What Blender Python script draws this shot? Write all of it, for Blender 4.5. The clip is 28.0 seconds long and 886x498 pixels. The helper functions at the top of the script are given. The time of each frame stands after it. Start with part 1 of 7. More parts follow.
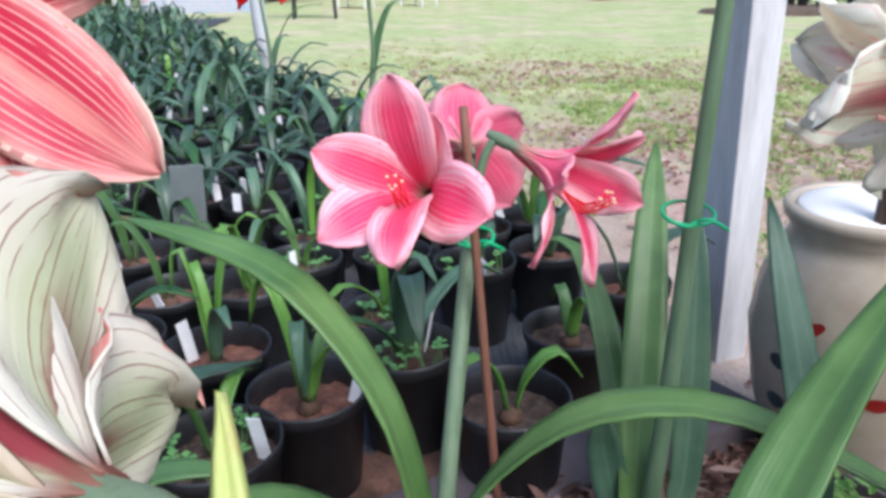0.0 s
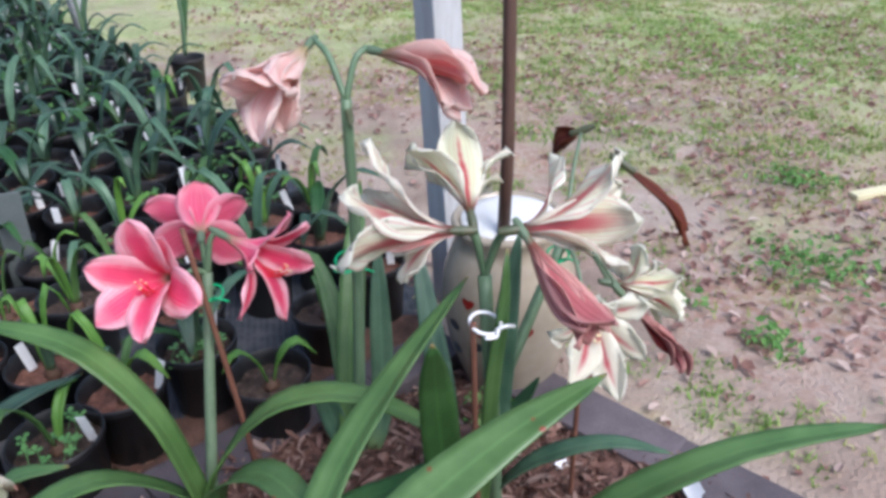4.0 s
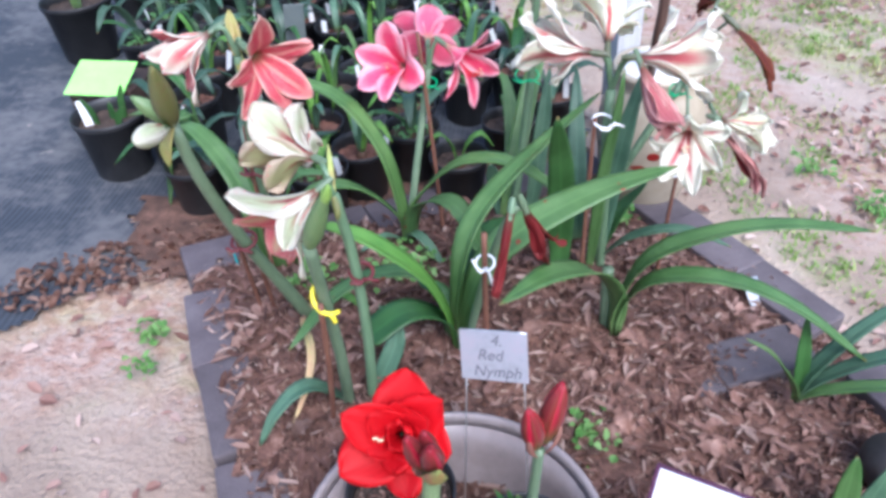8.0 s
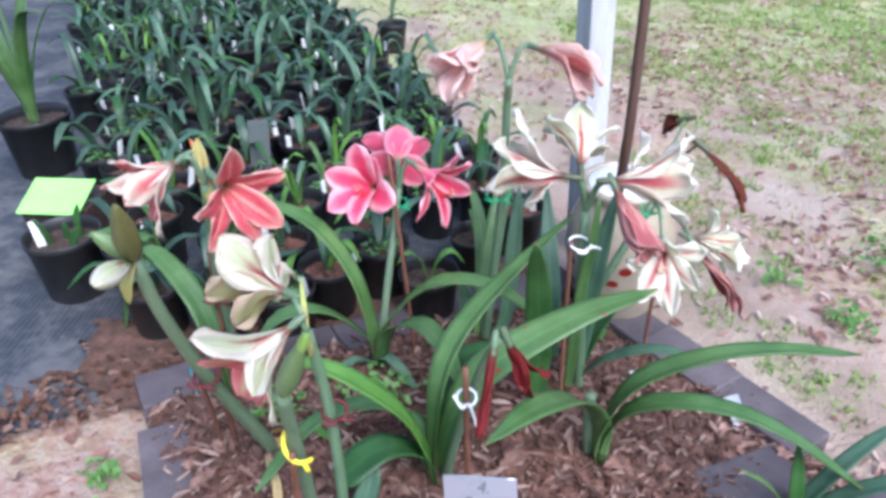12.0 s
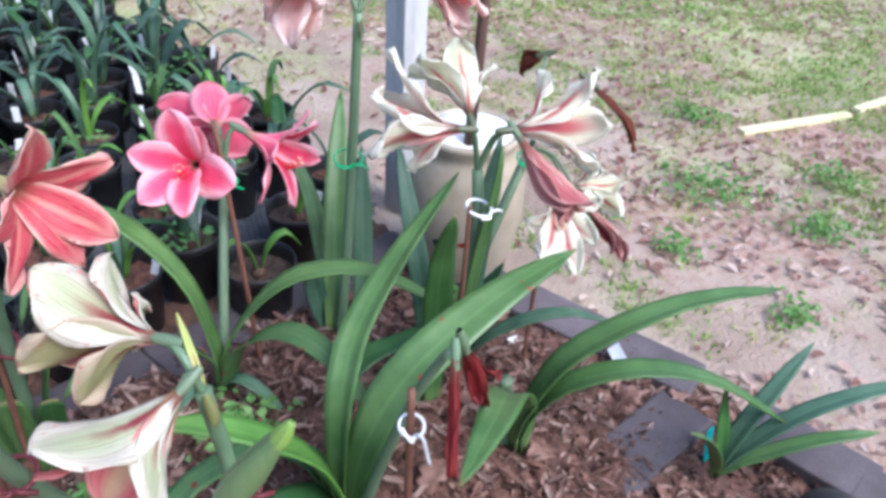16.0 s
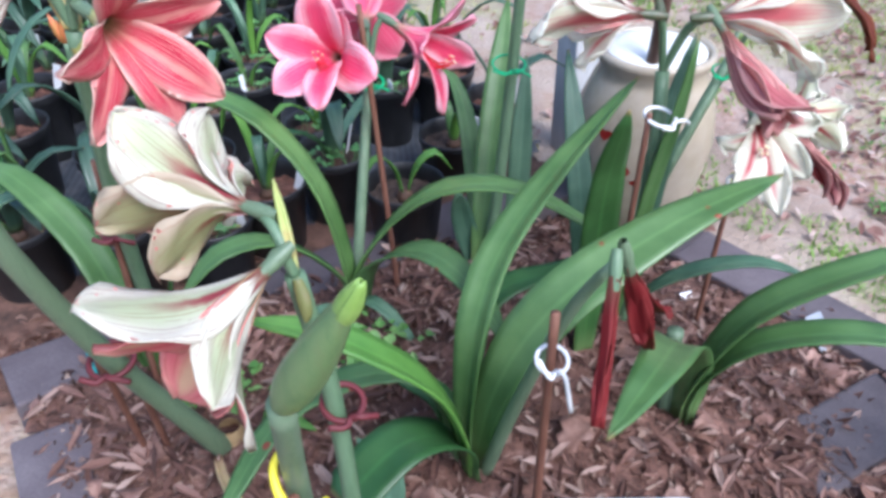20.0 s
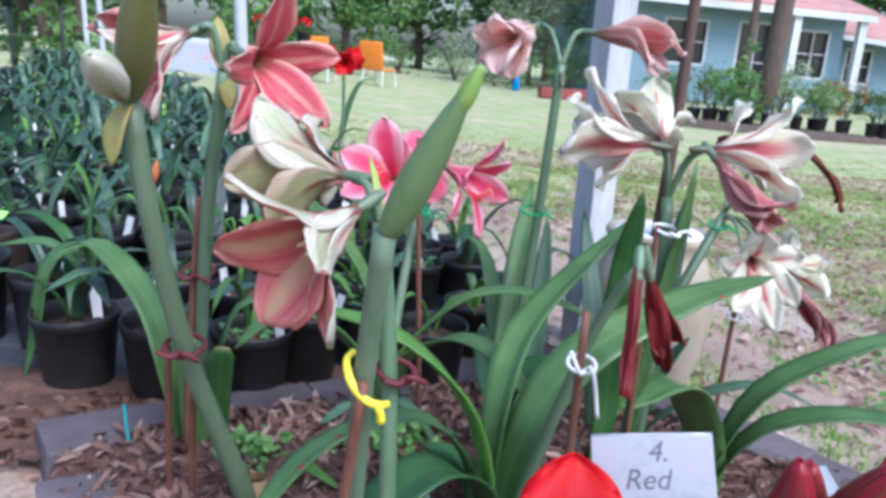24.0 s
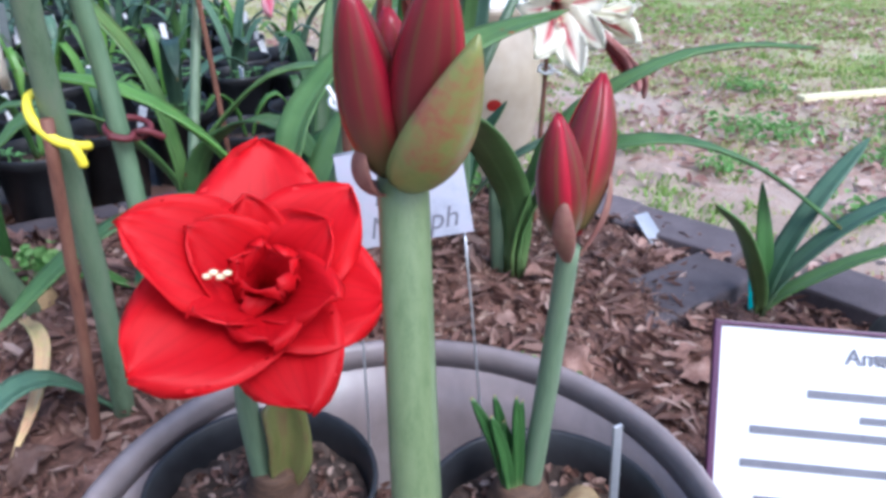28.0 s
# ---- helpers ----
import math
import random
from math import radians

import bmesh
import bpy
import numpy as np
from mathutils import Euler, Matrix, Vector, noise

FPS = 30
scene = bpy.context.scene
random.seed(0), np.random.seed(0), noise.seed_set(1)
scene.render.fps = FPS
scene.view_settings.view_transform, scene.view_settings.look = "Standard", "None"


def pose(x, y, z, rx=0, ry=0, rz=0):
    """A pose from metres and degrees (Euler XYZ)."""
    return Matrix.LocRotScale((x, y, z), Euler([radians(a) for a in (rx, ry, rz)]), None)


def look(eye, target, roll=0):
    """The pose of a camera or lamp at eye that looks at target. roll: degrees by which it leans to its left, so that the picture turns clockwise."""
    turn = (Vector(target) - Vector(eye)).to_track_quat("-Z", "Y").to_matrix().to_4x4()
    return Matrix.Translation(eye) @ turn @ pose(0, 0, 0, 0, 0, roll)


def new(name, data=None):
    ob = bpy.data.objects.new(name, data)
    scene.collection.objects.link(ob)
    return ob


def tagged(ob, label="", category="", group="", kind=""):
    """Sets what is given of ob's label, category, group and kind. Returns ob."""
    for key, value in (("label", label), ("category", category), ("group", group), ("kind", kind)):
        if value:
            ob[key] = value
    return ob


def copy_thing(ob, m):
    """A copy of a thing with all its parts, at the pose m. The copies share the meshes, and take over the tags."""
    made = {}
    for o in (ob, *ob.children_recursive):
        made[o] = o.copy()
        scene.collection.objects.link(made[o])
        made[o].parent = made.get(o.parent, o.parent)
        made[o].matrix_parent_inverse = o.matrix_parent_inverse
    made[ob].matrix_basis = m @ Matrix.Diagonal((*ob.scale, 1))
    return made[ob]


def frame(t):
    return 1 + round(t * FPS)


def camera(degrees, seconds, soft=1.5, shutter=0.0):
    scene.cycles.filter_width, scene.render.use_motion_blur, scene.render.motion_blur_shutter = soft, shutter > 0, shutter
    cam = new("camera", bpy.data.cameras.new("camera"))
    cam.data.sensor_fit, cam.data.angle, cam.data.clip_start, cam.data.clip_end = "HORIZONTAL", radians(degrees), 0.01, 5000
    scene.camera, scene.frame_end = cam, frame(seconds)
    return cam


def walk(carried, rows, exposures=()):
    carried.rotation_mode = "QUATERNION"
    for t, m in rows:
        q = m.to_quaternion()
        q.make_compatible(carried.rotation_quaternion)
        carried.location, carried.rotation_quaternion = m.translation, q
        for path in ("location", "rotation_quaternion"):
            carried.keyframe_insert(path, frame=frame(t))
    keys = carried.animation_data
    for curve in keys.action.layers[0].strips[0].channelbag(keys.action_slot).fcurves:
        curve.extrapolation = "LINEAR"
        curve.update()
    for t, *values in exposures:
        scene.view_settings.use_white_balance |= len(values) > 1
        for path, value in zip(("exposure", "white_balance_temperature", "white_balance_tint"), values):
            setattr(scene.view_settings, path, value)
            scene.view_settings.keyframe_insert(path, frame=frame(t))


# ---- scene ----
cam = camera(61.8, 28.0, soft=3.5)
# seconds, place in metres, turn in degrees
ROWS = [
    (0, 0.0274, 0.0138, 0.5816, 69.20, 1.96, -0.88),
    (0.5, 0.0451, -0.0054, 0.5994, 71.14, 3.34, -3.00),
    (1, 0.0859, -0.0424, 0.6372, 73.35, 9.21, -4.90),
    (1.5, 0.1671, -0.0810, 0.6351, 72.11, 6.33, -10.67),
    (2, 0.2159, -0.1143, 0.6149, 70.62, 3.70, -15.72),
    (2.5, 0.2219, -0.1389, 0.6161, 69.40, 0.57, -15.20),
    (4.5, 0.1965, -0.3339, 0.9512, 57.55, 4.08, -9.88),
    (5, 0.2004, -0.4325, 0.9659, 55.97, 2.88, -1.93),
    (5.5, 0.2180, -0.5162, 0.9724, 55.45, 2.42, 0.75),
    (6, 0.2176, -0.5788, 0.9735, 56.34, 2.16, 2.80),
    (6.5, 0.2316, -0.6184, 0.9921, 53.95, 2.53, 5.81),
    (7, 0.2384, -0.6473, 0.9926, 51.10, 1.70, 7.26),
    (7.5, 0.2425, -0.6732, 0.9985, 51.35, 1.93, 5.65),
    (8, 0.2453, -0.6849, 0.9990, 51.34, 2.62, 5.97),
    (8.5, 0.2500, -0.6829, 0.9989, 53.20, 2.97, 5.98),
    (9, 0.2540, -0.6795, 1.0078, 56.29, 2.93, 6.37),
    (9.5, 0.2545, -0.6782, 1.0200, 59.18, 3.63, 6.19),
    (10, 0.2404, -0.6755, 1.0216, 60.71, 2.88, 4.95),
    (10.5, 0.2338, -0.6682, 1.0150, 59.65, 1.99, 4.92),
    (11, 0.2379, -0.6564, 1.0178, 59.75, 2.36, 3.92),
    (11.5, 0.2305, -0.6460, 1.0166, 59.15, 1.76, 3.41),
    (13.5, 0.1226, -0.5257, 0.9824, 57.76, 0.87, -0.91),
    (14, 0.0848, -0.4972, 0.9664, 57.15, -0.60, -2.41),
    (14.5, 0.0540, -0.4553, 0.9528, 57.68, -1.75, -3.17),
    (15, 0.0287, -0.4141, 0.9421, 56.16, -2.48, -9.47),
    (15.5, 0.0224, -0.3959, 0.9279, 56.54, -2.73, -15.34),
    (16, 0.0231, -0.3851, 0.9157, 55.46, -3.36, -18.64),
    (16.5, 0.0220, -0.3798, 0.9136, 55.44, -3.55, -19.14),
    (17, 0.0241, -0.3721, 0.9033, 52.03, -2.54, -19.41),
    (17.5, 0.0049, -0.3536, 0.8907, 51.00, -2.67, -17.56),
    (18, -0.0194, -0.3238, 0.8840, 51.56, -2.22, -13.04),
    (18.5, -0.0086, -0.3212, 0.8763, 51.74, -2.24, -6.14),
    (19, 0.0297, -0.3367, 0.8527, 54.72, -2.57, -2.19),
    (19.5, 0.0420, -0.3274, 0.8189, 54.71, -0.57, -3.50),
    (20, 0.0629, -0.3133, 0.7771, 53.03, 0.46, -5.64),
    (20.5, 0.0677, -0.3567, 0.7105, 55.76, 0.91, -5.43),
    (21, 0.0673, -0.3637, 0.6349, 63.72, 0.49, -4.37),
    (21.5, 0.0596, -0.4004, 0.6224, 67.10, -0.88, -6.84),
    (23.5, 0.0107, -0.5089, 0.6038, 74.62, -4.25, -4.78),
    (24, 0.0018, -0.5155, 0.6032, 75.36, -4.06, -3.86),
    (24.5, 0.0013, -0.5194, 0.6052, 76.19, -3.79, -3.37),
    (25, -0.0028, -0.5267, 0.5843, 76.63, -2.46, -4.55),
    (25.5, 0.0106, -0.5356, 0.5789, 76.52, -2.76, -4.73),
    (26, 0.0329, -0.5484, 0.5681, 76.06, -1.82, -8.81),
    (26.5, 0.0465, -0.5543, 0.5436, 72.33, -1.15, -8.92),
    (27, 0.0639, -0.5465, 0.5273, 69.07, -1.94, -11.27),
    (27.5, 0.0803, -0.5323, 0.5136, 66.64, -2.75, -13.08),
    (28, 0.1225, -0.5136, 0.5030, 63.84, -0.04, -13.90),
]
walk(cam, [(t, pose(*place)) for t, *place in ROWS], exposures=[(0.0, 0.78, 5650, 12), (1.0, 0.88, 5650, 13), (2.0, 0.48, 5700, 13), (5.0, 0.48, 5450, 13), (6.0, 0.78, 5300, 13), (8.0, 1.0, 5300, 13), (10.0, 1.0, 5320, 13), (11.0, 0.92, 5330, 12), (14.0, 0.90, 5330, 12), (16.0, 0.90, 5420, 12), (18.0, 0.76, 5380, 12), (19.0, 0.88, 5330, 12), (21.0, 0.94, 5300, 12), (24.0, 0.75, 5180, 12), (28.0, 0.85, 5220, 13)])

# ---- light ----
world = bpy.data.worlds.new("overcast_sky")
scene.world = world
world.use_nodes = True
wn = world.node_tree
sky = wn.nodes.new("ShaderNodeTexSky")
sky.sky_type = "NISHITA"
sky.sun_disc = False
sky.sun_elevation, sky.sun_rotation = radians(50), radians(150)
sky.air_density, sky.dust_density, sky.ozone_density = 1.2, 4.0, 1.0
wn.links.new(sky.outputs[0], wn.nodes["Background"].inputs[0])
wn.nodes["Background"].inputs[1].default_value = 0.15
sun = new("sun", bpy.data.lights.new("sun", "SUN"))
sun.data.energy, sun.data.angle, sun.data.color = 1.7, radians(30), (1.0, 0.96, 0.9)
sun.matrix_world = look((2.2, -3.4, 5.4), (0, 0.4, 0))

# ---- materials ----


def nodes_of(name):
    m = bpy.data.materials.new(name)
    m.use_nodes = True
    nt = m.node_tree
    return m, nt, nt.nodes["Principled BSDF"]


def ramp(nt, value, stops):
    r = nt.nodes.new("ShaderNodeValToRGB")
    while len(r.color_ramp.elements) < len(stops):
        r.color_ramp.elements.new(0.5)
    for e, (p, c) in zip(r.color_ramp.elements, stops):
        e.position, e.color = p, (*c, 1)
    nt.links.new(value, r.inputs[0])
    return r.outputs[0]


def noise_of(nt, scale, detail=4.0, rough=0.55, coords=None, stretch=None):
    n = nt.nodes.new("ShaderNodeTexNoise")
    n.inputs["Scale"].default_value, n.inputs["Detail"].default_value = scale, detail
    n.inputs["Roughness"].default_value = rough
    if coords is None:
        coords = nt.nodes.new("ShaderNodeNewGeometry").outputs["Position"]
    if stretch:
        mp = nt.nodes.new("ShaderNodeMapping")
        mp.inputs["Scale"].default_value = stretch
        nt.links.new(coords, mp.inputs[0])
        coords = mp.outputs[0]
    nt.links.new(coords, n.inputs["Vector"])
    return n.outputs["Fac"]


def mix(nt, fac, a, b, mode="MIX"):
    m = nt.nodes.new("ShaderNodeMix")
    m.data_type, m.blend_type = "RGBA", mode
    for sock, v in ((m.inputs[0], fac), (m.inputs[6], a), (m.inputs[7], b)):
        if isinstance(v, (int, float)):
            sock.default_value = v
        elif isinstance(v, tuple):
            sock.default_value = (*v, 1)
        else:
            nt.links.new(v, sock)
    return m.outputs[2]


def calc(nt, op, a, b=0.0, clamp=False):
    m = nt.nodes.new("ShaderNodeMath")
    m.operation, m.use_clamp = op, clamp
    for sock, v in ((m.inputs[0], a), (m.inputs[1], b)):
        if isinstance(v, (int, float)):
            sock.default_value = v
        else:
            nt.links.new(v, sock)
    return m.outputs[0]


def smooth(nt, value, lo, hi):
    m = nt.nodes.new("ShaderNodeMapRange")
    m.interpolation_type = "SMOOTHSTEP"
    m.inputs[1].default_value, m.inputs[2].default_value = lo, hi
    nt.links.new(value, m.inputs[0])
    return m.outputs[0]


def bump(nt, bsdf, height, strength=0.3, distance=0.002):
    b = nt.nodes.new("ShaderNodeBump")
    b.inputs["Strength"].default_value, b.inputs["Distance"].default_value = strength, distance
    nt.links.new(height, b.inputs["Height"])
    nt.links.new(b.outputs[0], bsdf.inputs["Normal"])


def plain(name, stops, scale=30.0, rough=0.6, metal=0.0, bumps=0.3, dist=0.001, fine=None, stretch=None, rnd=0.0):
    """Two-scale noise between the colours given."""
    m, nt, p = nodes_of(name)
    a = noise_of(nt, scale, stretch=stretch)
    b = noise_of(nt, fine or scale * 7, stretch=stretch)
    f = calc(nt, "ADD", calc(nt, "MULTIPLY", a, 0.65), calc(nt, "MULTIPLY", b, 0.35))
    n = len(stops)
    col = ramp(nt, f, [(0.3 + 0.4 * i / max(1, n - 1), c) for i, c in enumerate(stops)])
    if rnd:
        info = nt.nodes.new("ShaderNodeObjectInfo").outputs["Random"]
        col = mix(nt, 1.0, col, ramp(nt, info, [(0, (1 - rnd,) * 3), (1, (1 + rnd * 0.4,) * 3)]), "MULTIPLY")
    nt.links.new(col, p.inputs["Base Color"])
    p.inputs["Roughness"].default_value, p.inputs["Metallic"].default_value = rough, metal
    bump(nt, p, f, bumps, dist)
    return m


def translucent(nt, p, col, amount):
    t = nt.nodes.new("ShaderNodeBsdfTranslucent")
    nt.links.new(col, t.inputs[0])
    s = nt.nodes.new("ShaderNodeMixShader")
    s.inputs[0].default_value = amount
    nt.links.new(p.outputs[0], s.inputs[1])
    nt.links.new(t.outputs[0], s.inputs[2])
    nt.links.new(s.outputs[0], nt.nodes["Material Output"].inputs[0])


def uv_of(nt):
    s = nt.nodes.new("ShaderNodeSeparateXYZ")
    nt.links.new(nt.nodes.new("ShaderNodeUVMap").outputs[0], s.inputs[0])
    return s.outputs[0], s.outputs[1]


def petal_mat(name, edge, body, vein, throat, vein_amt=0.6, band=0.0, band_col=(0.5, 0.03, 0.04), throat_to=0.3, rough=0.45, lines=9.0, rim=0.75, cover=0.1, relief=0.35, inner=1.0, throat_full=0.02, sharp=0.85, fall=0.3, band_to=(0.98, 0.6), soft=0.22, thin=0.4):
    """Petal colours across (u) and along (v): body to edge, veins that run to the tip, a band on the midrib, a throat."""
    m, nt, p = nodes_of(name)
    u, v = uv_of(nt)
    grain = noise_of(nt, 60.0)
    off = calc(nt, "ABSOLUTE", calc(nt, "SUBTRACT", u, 0.5))
    a = calc(nt, "MULTIPLY", off, 2.0)
    a = calc(nt, "ADD", a, calc(nt, "MULTIPLY", calc(nt, "SUBTRACT", grain, 0.5), 0.35))
    col = mix(nt, smooth(nt, a, rim - 0.35, rim + 0.2), body, edge)
    tipf = smooth(nt, v, 0.72, 1.0)
    col = mix(nt, calc(nt, "MULTIPLY", tipf, 0.55), col, edge)
    wob = calc(nt, "MULTIPLY", calc(nt, "SUBTRACT", noise_of(nt, 35.0), 0.5), 2.6)
    wave = calc(nt, "SINE", calc(nt, "ADD", calc(nt, "MULTIPLY", u, lines * 6.283), wob))
    second = calc(nt, "SINE", calc(nt, "ADD", calc(nt, "MULTIPLY", u, lines * 10.7), calc(nt, "MULTIPLY", wob, -1.3)))
    wave = calc(nt, "ADD", calc(nt, "MULTIPLY", wave, 0.68), calc(nt, "MULTIPLY", second, 0.42))
    vm = calc(nt, "MULTIPLY", smooth(nt, wave, cover, min(1.05, cover + sharp)), smooth(nt, v, 1.06, 0.82))
    vm = calc(nt, "MULTIPLY", vm, vein_amt)
    if inner < 1:
        vm = calc(nt, "MULTIPLY", vm, calc(nt, "ADD", inner, calc(nt, "MULTIPLY", smooth(nt, a, 0.1, 0.8), 1 - inner)))
    col = mix(nt, vm, col, vein)
    if band:
        bm_ = smooth(nt, calc(nt, "ADD", a, calc(nt, "MULTIPLY", v, fall)), band + soft, band)
        bm_ = calc(nt, "MULTIPLY", bm_, smooth(nt, v, *band_to))
        col = mix(nt, bm_, col, band_col)
    col = mix(nt, smooth(nt, v, throat_to, throat_full), col, throat)
    col = mix(nt, 1.0, col, ramp(nt, noise_of(nt, 14.0), [(0.3, (0.86,) * 3), (0.7, (1.06,) * 3)]), "MULTIPLY")
    nt.links.new(col, p.inputs["Base Color"])
    p.inputs["Roughness"].default_value = rough
    p.inputs["Specular IOR Level"].default_value = 0.25
    bump(nt, p, calc(nt, "ADD", calc(nt, "MULTIPLY", wave, 0.12), grain), relief, 0.0007)
    translucent(nt, p, col, thin)
    return m


def leaf_mat(name, dark, light, rough=0.38, spots=False):
    m, nt, p = nodes_of(name)
    u, v = uv_of(nt)
    fine = calc(nt, "SINE", calc(nt, "MULTIPLY", u, 95.0))
    big = noise_of(nt, 16.0)
    rib = smooth(nt, calc(nt, "ABSOLUTE", calc(nt, "SUBTRACT", u, 0.5)), 0.09, 0.0)
    col = ramp(nt, big, [(0.3, dark), (0.7, light)])
    col = mix(nt, calc(nt, "MULTIPLY", rib, 0.2), col, tuple(min(1, c * 1.9) for c in light))
    col = mix(nt, calc(nt, "MULTIPLY", smooth(nt, v, 0.16, 0.0), 0.6), col, (0.25, 0.36, 0.14))
    col = mix(nt, calc(nt, "MULTIPLY", smooth(nt, fine, 0.2, 1.0), 0.12), col, dark)
    col = mix(nt, calc(nt, "MULTIPLY", smooth(nt, v, 0.975, 1.0), 0.7), col, (0.3, 0.2, 0.08))
    if spots:
        vo = nt.nodes.new("ShaderNodeTexVoronoi")
        vo.inputs["Scale"].default_value = 26.0
        nt.links.new(nt.nodes.new("ShaderNodeNewGeometry").outputs["Position"], vo.inputs["Vector"])
        col = mix(nt, smooth(nt, vo.outputs["Distance"], 0.14, 0.09), col, (0.28, 0.06, 0.03))
    info = nt.nodes.new("ShaderNodeObjectInfo").outputs["Random"]
    col = mix(nt, 1.0, col, ramp(nt, info, [(0, (0.8, 0.85, 0.85)), (1, (1.12, 1.08, 1.0))]), "MULTIPLY")
    nt.links.new(col, p.inputs["Base Color"])
    p.inputs["Roughness"].default_value = rough
    bump(nt, p, calc(nt, "ADD", calc(nt, "MULTIPLY", fine, 0.25), noise_of(nt, 120.0)), 0.25, 0.0006)
    translucent(nt, p, col, 0.22)
    return m


LEAF = leaf_mat("strap_leaf", (0.062, 0.138, 0.038), (0.130, 0.240, 0.080))
LEAF_SPOT = leaf_mat("strap_leaf_spotted", (0.070, 0.150, 0.045), (0.150, 0.262, 0.092), spots=True)
LEAF_DARK = leaf_mat("strap_leaf_dark", (0.028, 0.085, 0.022), (0.06, 0.155, 0.045))
LEAF_BLUE = leaf_mat("strap_leaf_bluish", (0.06, 0.13, 0.08), (0.14, 0.245, 0.155), rough=0.4)
LEAF_POT = leaf_mat("potted_leaf", (0.032, 0.070, 0.046), (0.080, 0.140, 0.096), rough=0.33)
LEAF_LIGHT = leaf_mat("young_leaf", (0.10, 0.24, 0.04), (0.18, 0.36, 0.07))
SCAPE = plain("scape_green", [(0.072, 0.13, 0.067), (0.112, 0.182, 0.10), (0.145, 0.22, 0.132)], 18, 0.42, stretch=(6, 6, 0.6), bumps=0.2)
SCAPE_GREY = plain("scape_grey_green", [(0.078, 0.12, 0.068), (0.125, 0.185, 0.108), (0.155, 0.19, 0.125)], 18, 0.45, stretch=(6, 6, 0.6), bumps=0.2)
SCAPE_PALE = plain("scape_pale", [(0.068, 0.108, 0.055), (0.122, 0.175, 0.102), (0.10, 0.145, 0.078)], 40, 0.4, stretch=(8, 8, 0.5), bumps=0.25)
OVARY_DARK = plain("ovary_brown_green", [(0.04, 0.045, 0.022), (0.07, 0.085, 0.04), (0.10, 0.07, 0.045)], 40, 0.4, stretch=(5, 5, 0.8))
BUD_GREEN = plain("bud_green", [(0.09, 0.16, 0.06), (0.14, 0.22, 0.085), (0.13, 0.17, 0.07)], 30, 0.4, stretch=(6, 6, 0.8))
BUD_BRONZE = plain("bud_bronze", [(0.09, 0.10, 0.028), (0.14, 0.145, 0.045), (0.14, 0.065, 0.04)], 25, 0.4, stretch=(6, 6, 0.8))
BRACT = plain("papery_bract", [(0.2, 0.23, 0.05), (0.3, 0.28, 0.08), (0.3, 0.17, 0.07)], 30, 0.55)
BRACT_DRY = plain("dry_bract", [(0.24, 0.15, 0.07), (0.36, 0.25, 0.12), (0.2, 0.10, 0.05)], 40, 0.7)
PINK_IN = petal_mat("pink_petal_inside", (0.95, 0.50, 0.58), (0.88, 0.07, 0.19), (0.96, 0.74, 0.78), (0.8, 0.6, 0.42), 0.85, rim=0.64, throat_to=0.2, lines=13, sharp=0.35, inner=0.12, cover=0.2)
PINK_OUT = petal_mat("pink_petal_outside", (0.95, 0.42, 0.50), (0.90, 0.14, 0.27), (0.96, 0.60, 0.66), (0.6, 0.35, 0.25), 0.28, lines=12, cover=0.2)
SALMON_IN = petal_mat("salmon_petal_inside", (0.70, 0.40, 0.34), (0.44, 0.022, 0.055), (0.74, 0.42, 0.36), (0.20, 0.16, 0.06), 0.6, band=0.02, soft=0.2, fall=0.0, band_to=(1.0, 0.7), band_col=(0.60, 0.22, 0.19), rim=0.92, cover=0.34, lines=17, sharp=0.35, throat_to=0.28, thin=0.12)
SALMON_OUT = petal_mat("salmon_petal_outside", (0.70, 0.56, 0.45), (0.42, 0.02, 0.04), (0.72, 0.50, 0.38), (0.4, 0.4, 0.15), 0.9, lines=18, sharp=0.4, cover=0.28, rim=0.95, thin=0.12)
WHITE_IN = petal_mat("cream_petal_inside", (0.93, 0.92, 0.82), (0.92, 0.88, 0.78), (0.78, 0.36, 0.32), (0.54, 0.12, 0.10), 0.25, band=0.12, soft=0.35, band_col=(0.72, 0.17, 0.20), throat_to=0.26, cover=0.6, sharp=0.3, lines=12, thin=0.55)
WHITE_OUT = petal_mat("cream_petal_outside", (0.90, 0.90, 0.76), (0.78, 0.80, 0.58), (0.62, 0.16, 0.15), (0.26, 0.10, 0.06), 0.3, band=0.18, band_col=(0.58, 0.12, 0.13), throat_to=0.22, lines=11, cover=0.5, sharp=0.35, thin=0.5)
WHITE_RED_OUT = petal_mat("cream_petal_outside_flushed_red", (0.93, 0.92, 0.80), (0.84, 0.83, 0.64), (0.66, 0.20, 0.19), (0.20, 0.08, 0.06), 0.45, band=0.20, soft=0.5, fall=0.22, band_to=(0.98, 0.45), band_col=(0.66, 0.17, 0.19), throat_to=0.18, lines=12, cover=0.3, sharp=0.4, thin=0.5)
GREENW_OUT = petal_mat("green_white_petal_outside", (0.70, 0.67, 0.55), (0.53, 0.58, 0.36), (0.24, 0.10, 0.07), (0.22, 0.09, 0.06), 0.75, band=0.13, fall=0.2, band_to=(0.75, 0.3), band_col=(0.28, 0.05, 0.06), throat_to=0.14, rim=0.55, cover=0.74, sharp=0.16, lines=20, thin=0.3)
# lower petals: olive-tan of their own, darkened further for the shade they hang in
GREENW_SHADED = petal_mat("olive_tan_petal_outside", (0.62, 0.52, 0.38), (0.44, 0.45, 0.22), (0.42, 0.2, 0.14), (0.26, 0.12, 0.08), 0.3, band=0.05, fall=0.1, band_to=(0.7, 0.3), band_col=(0.25, 0.07, 0.05), throat_to=0.12, rim=0.7, cover=0.6, sharp=0.3, lines=11)
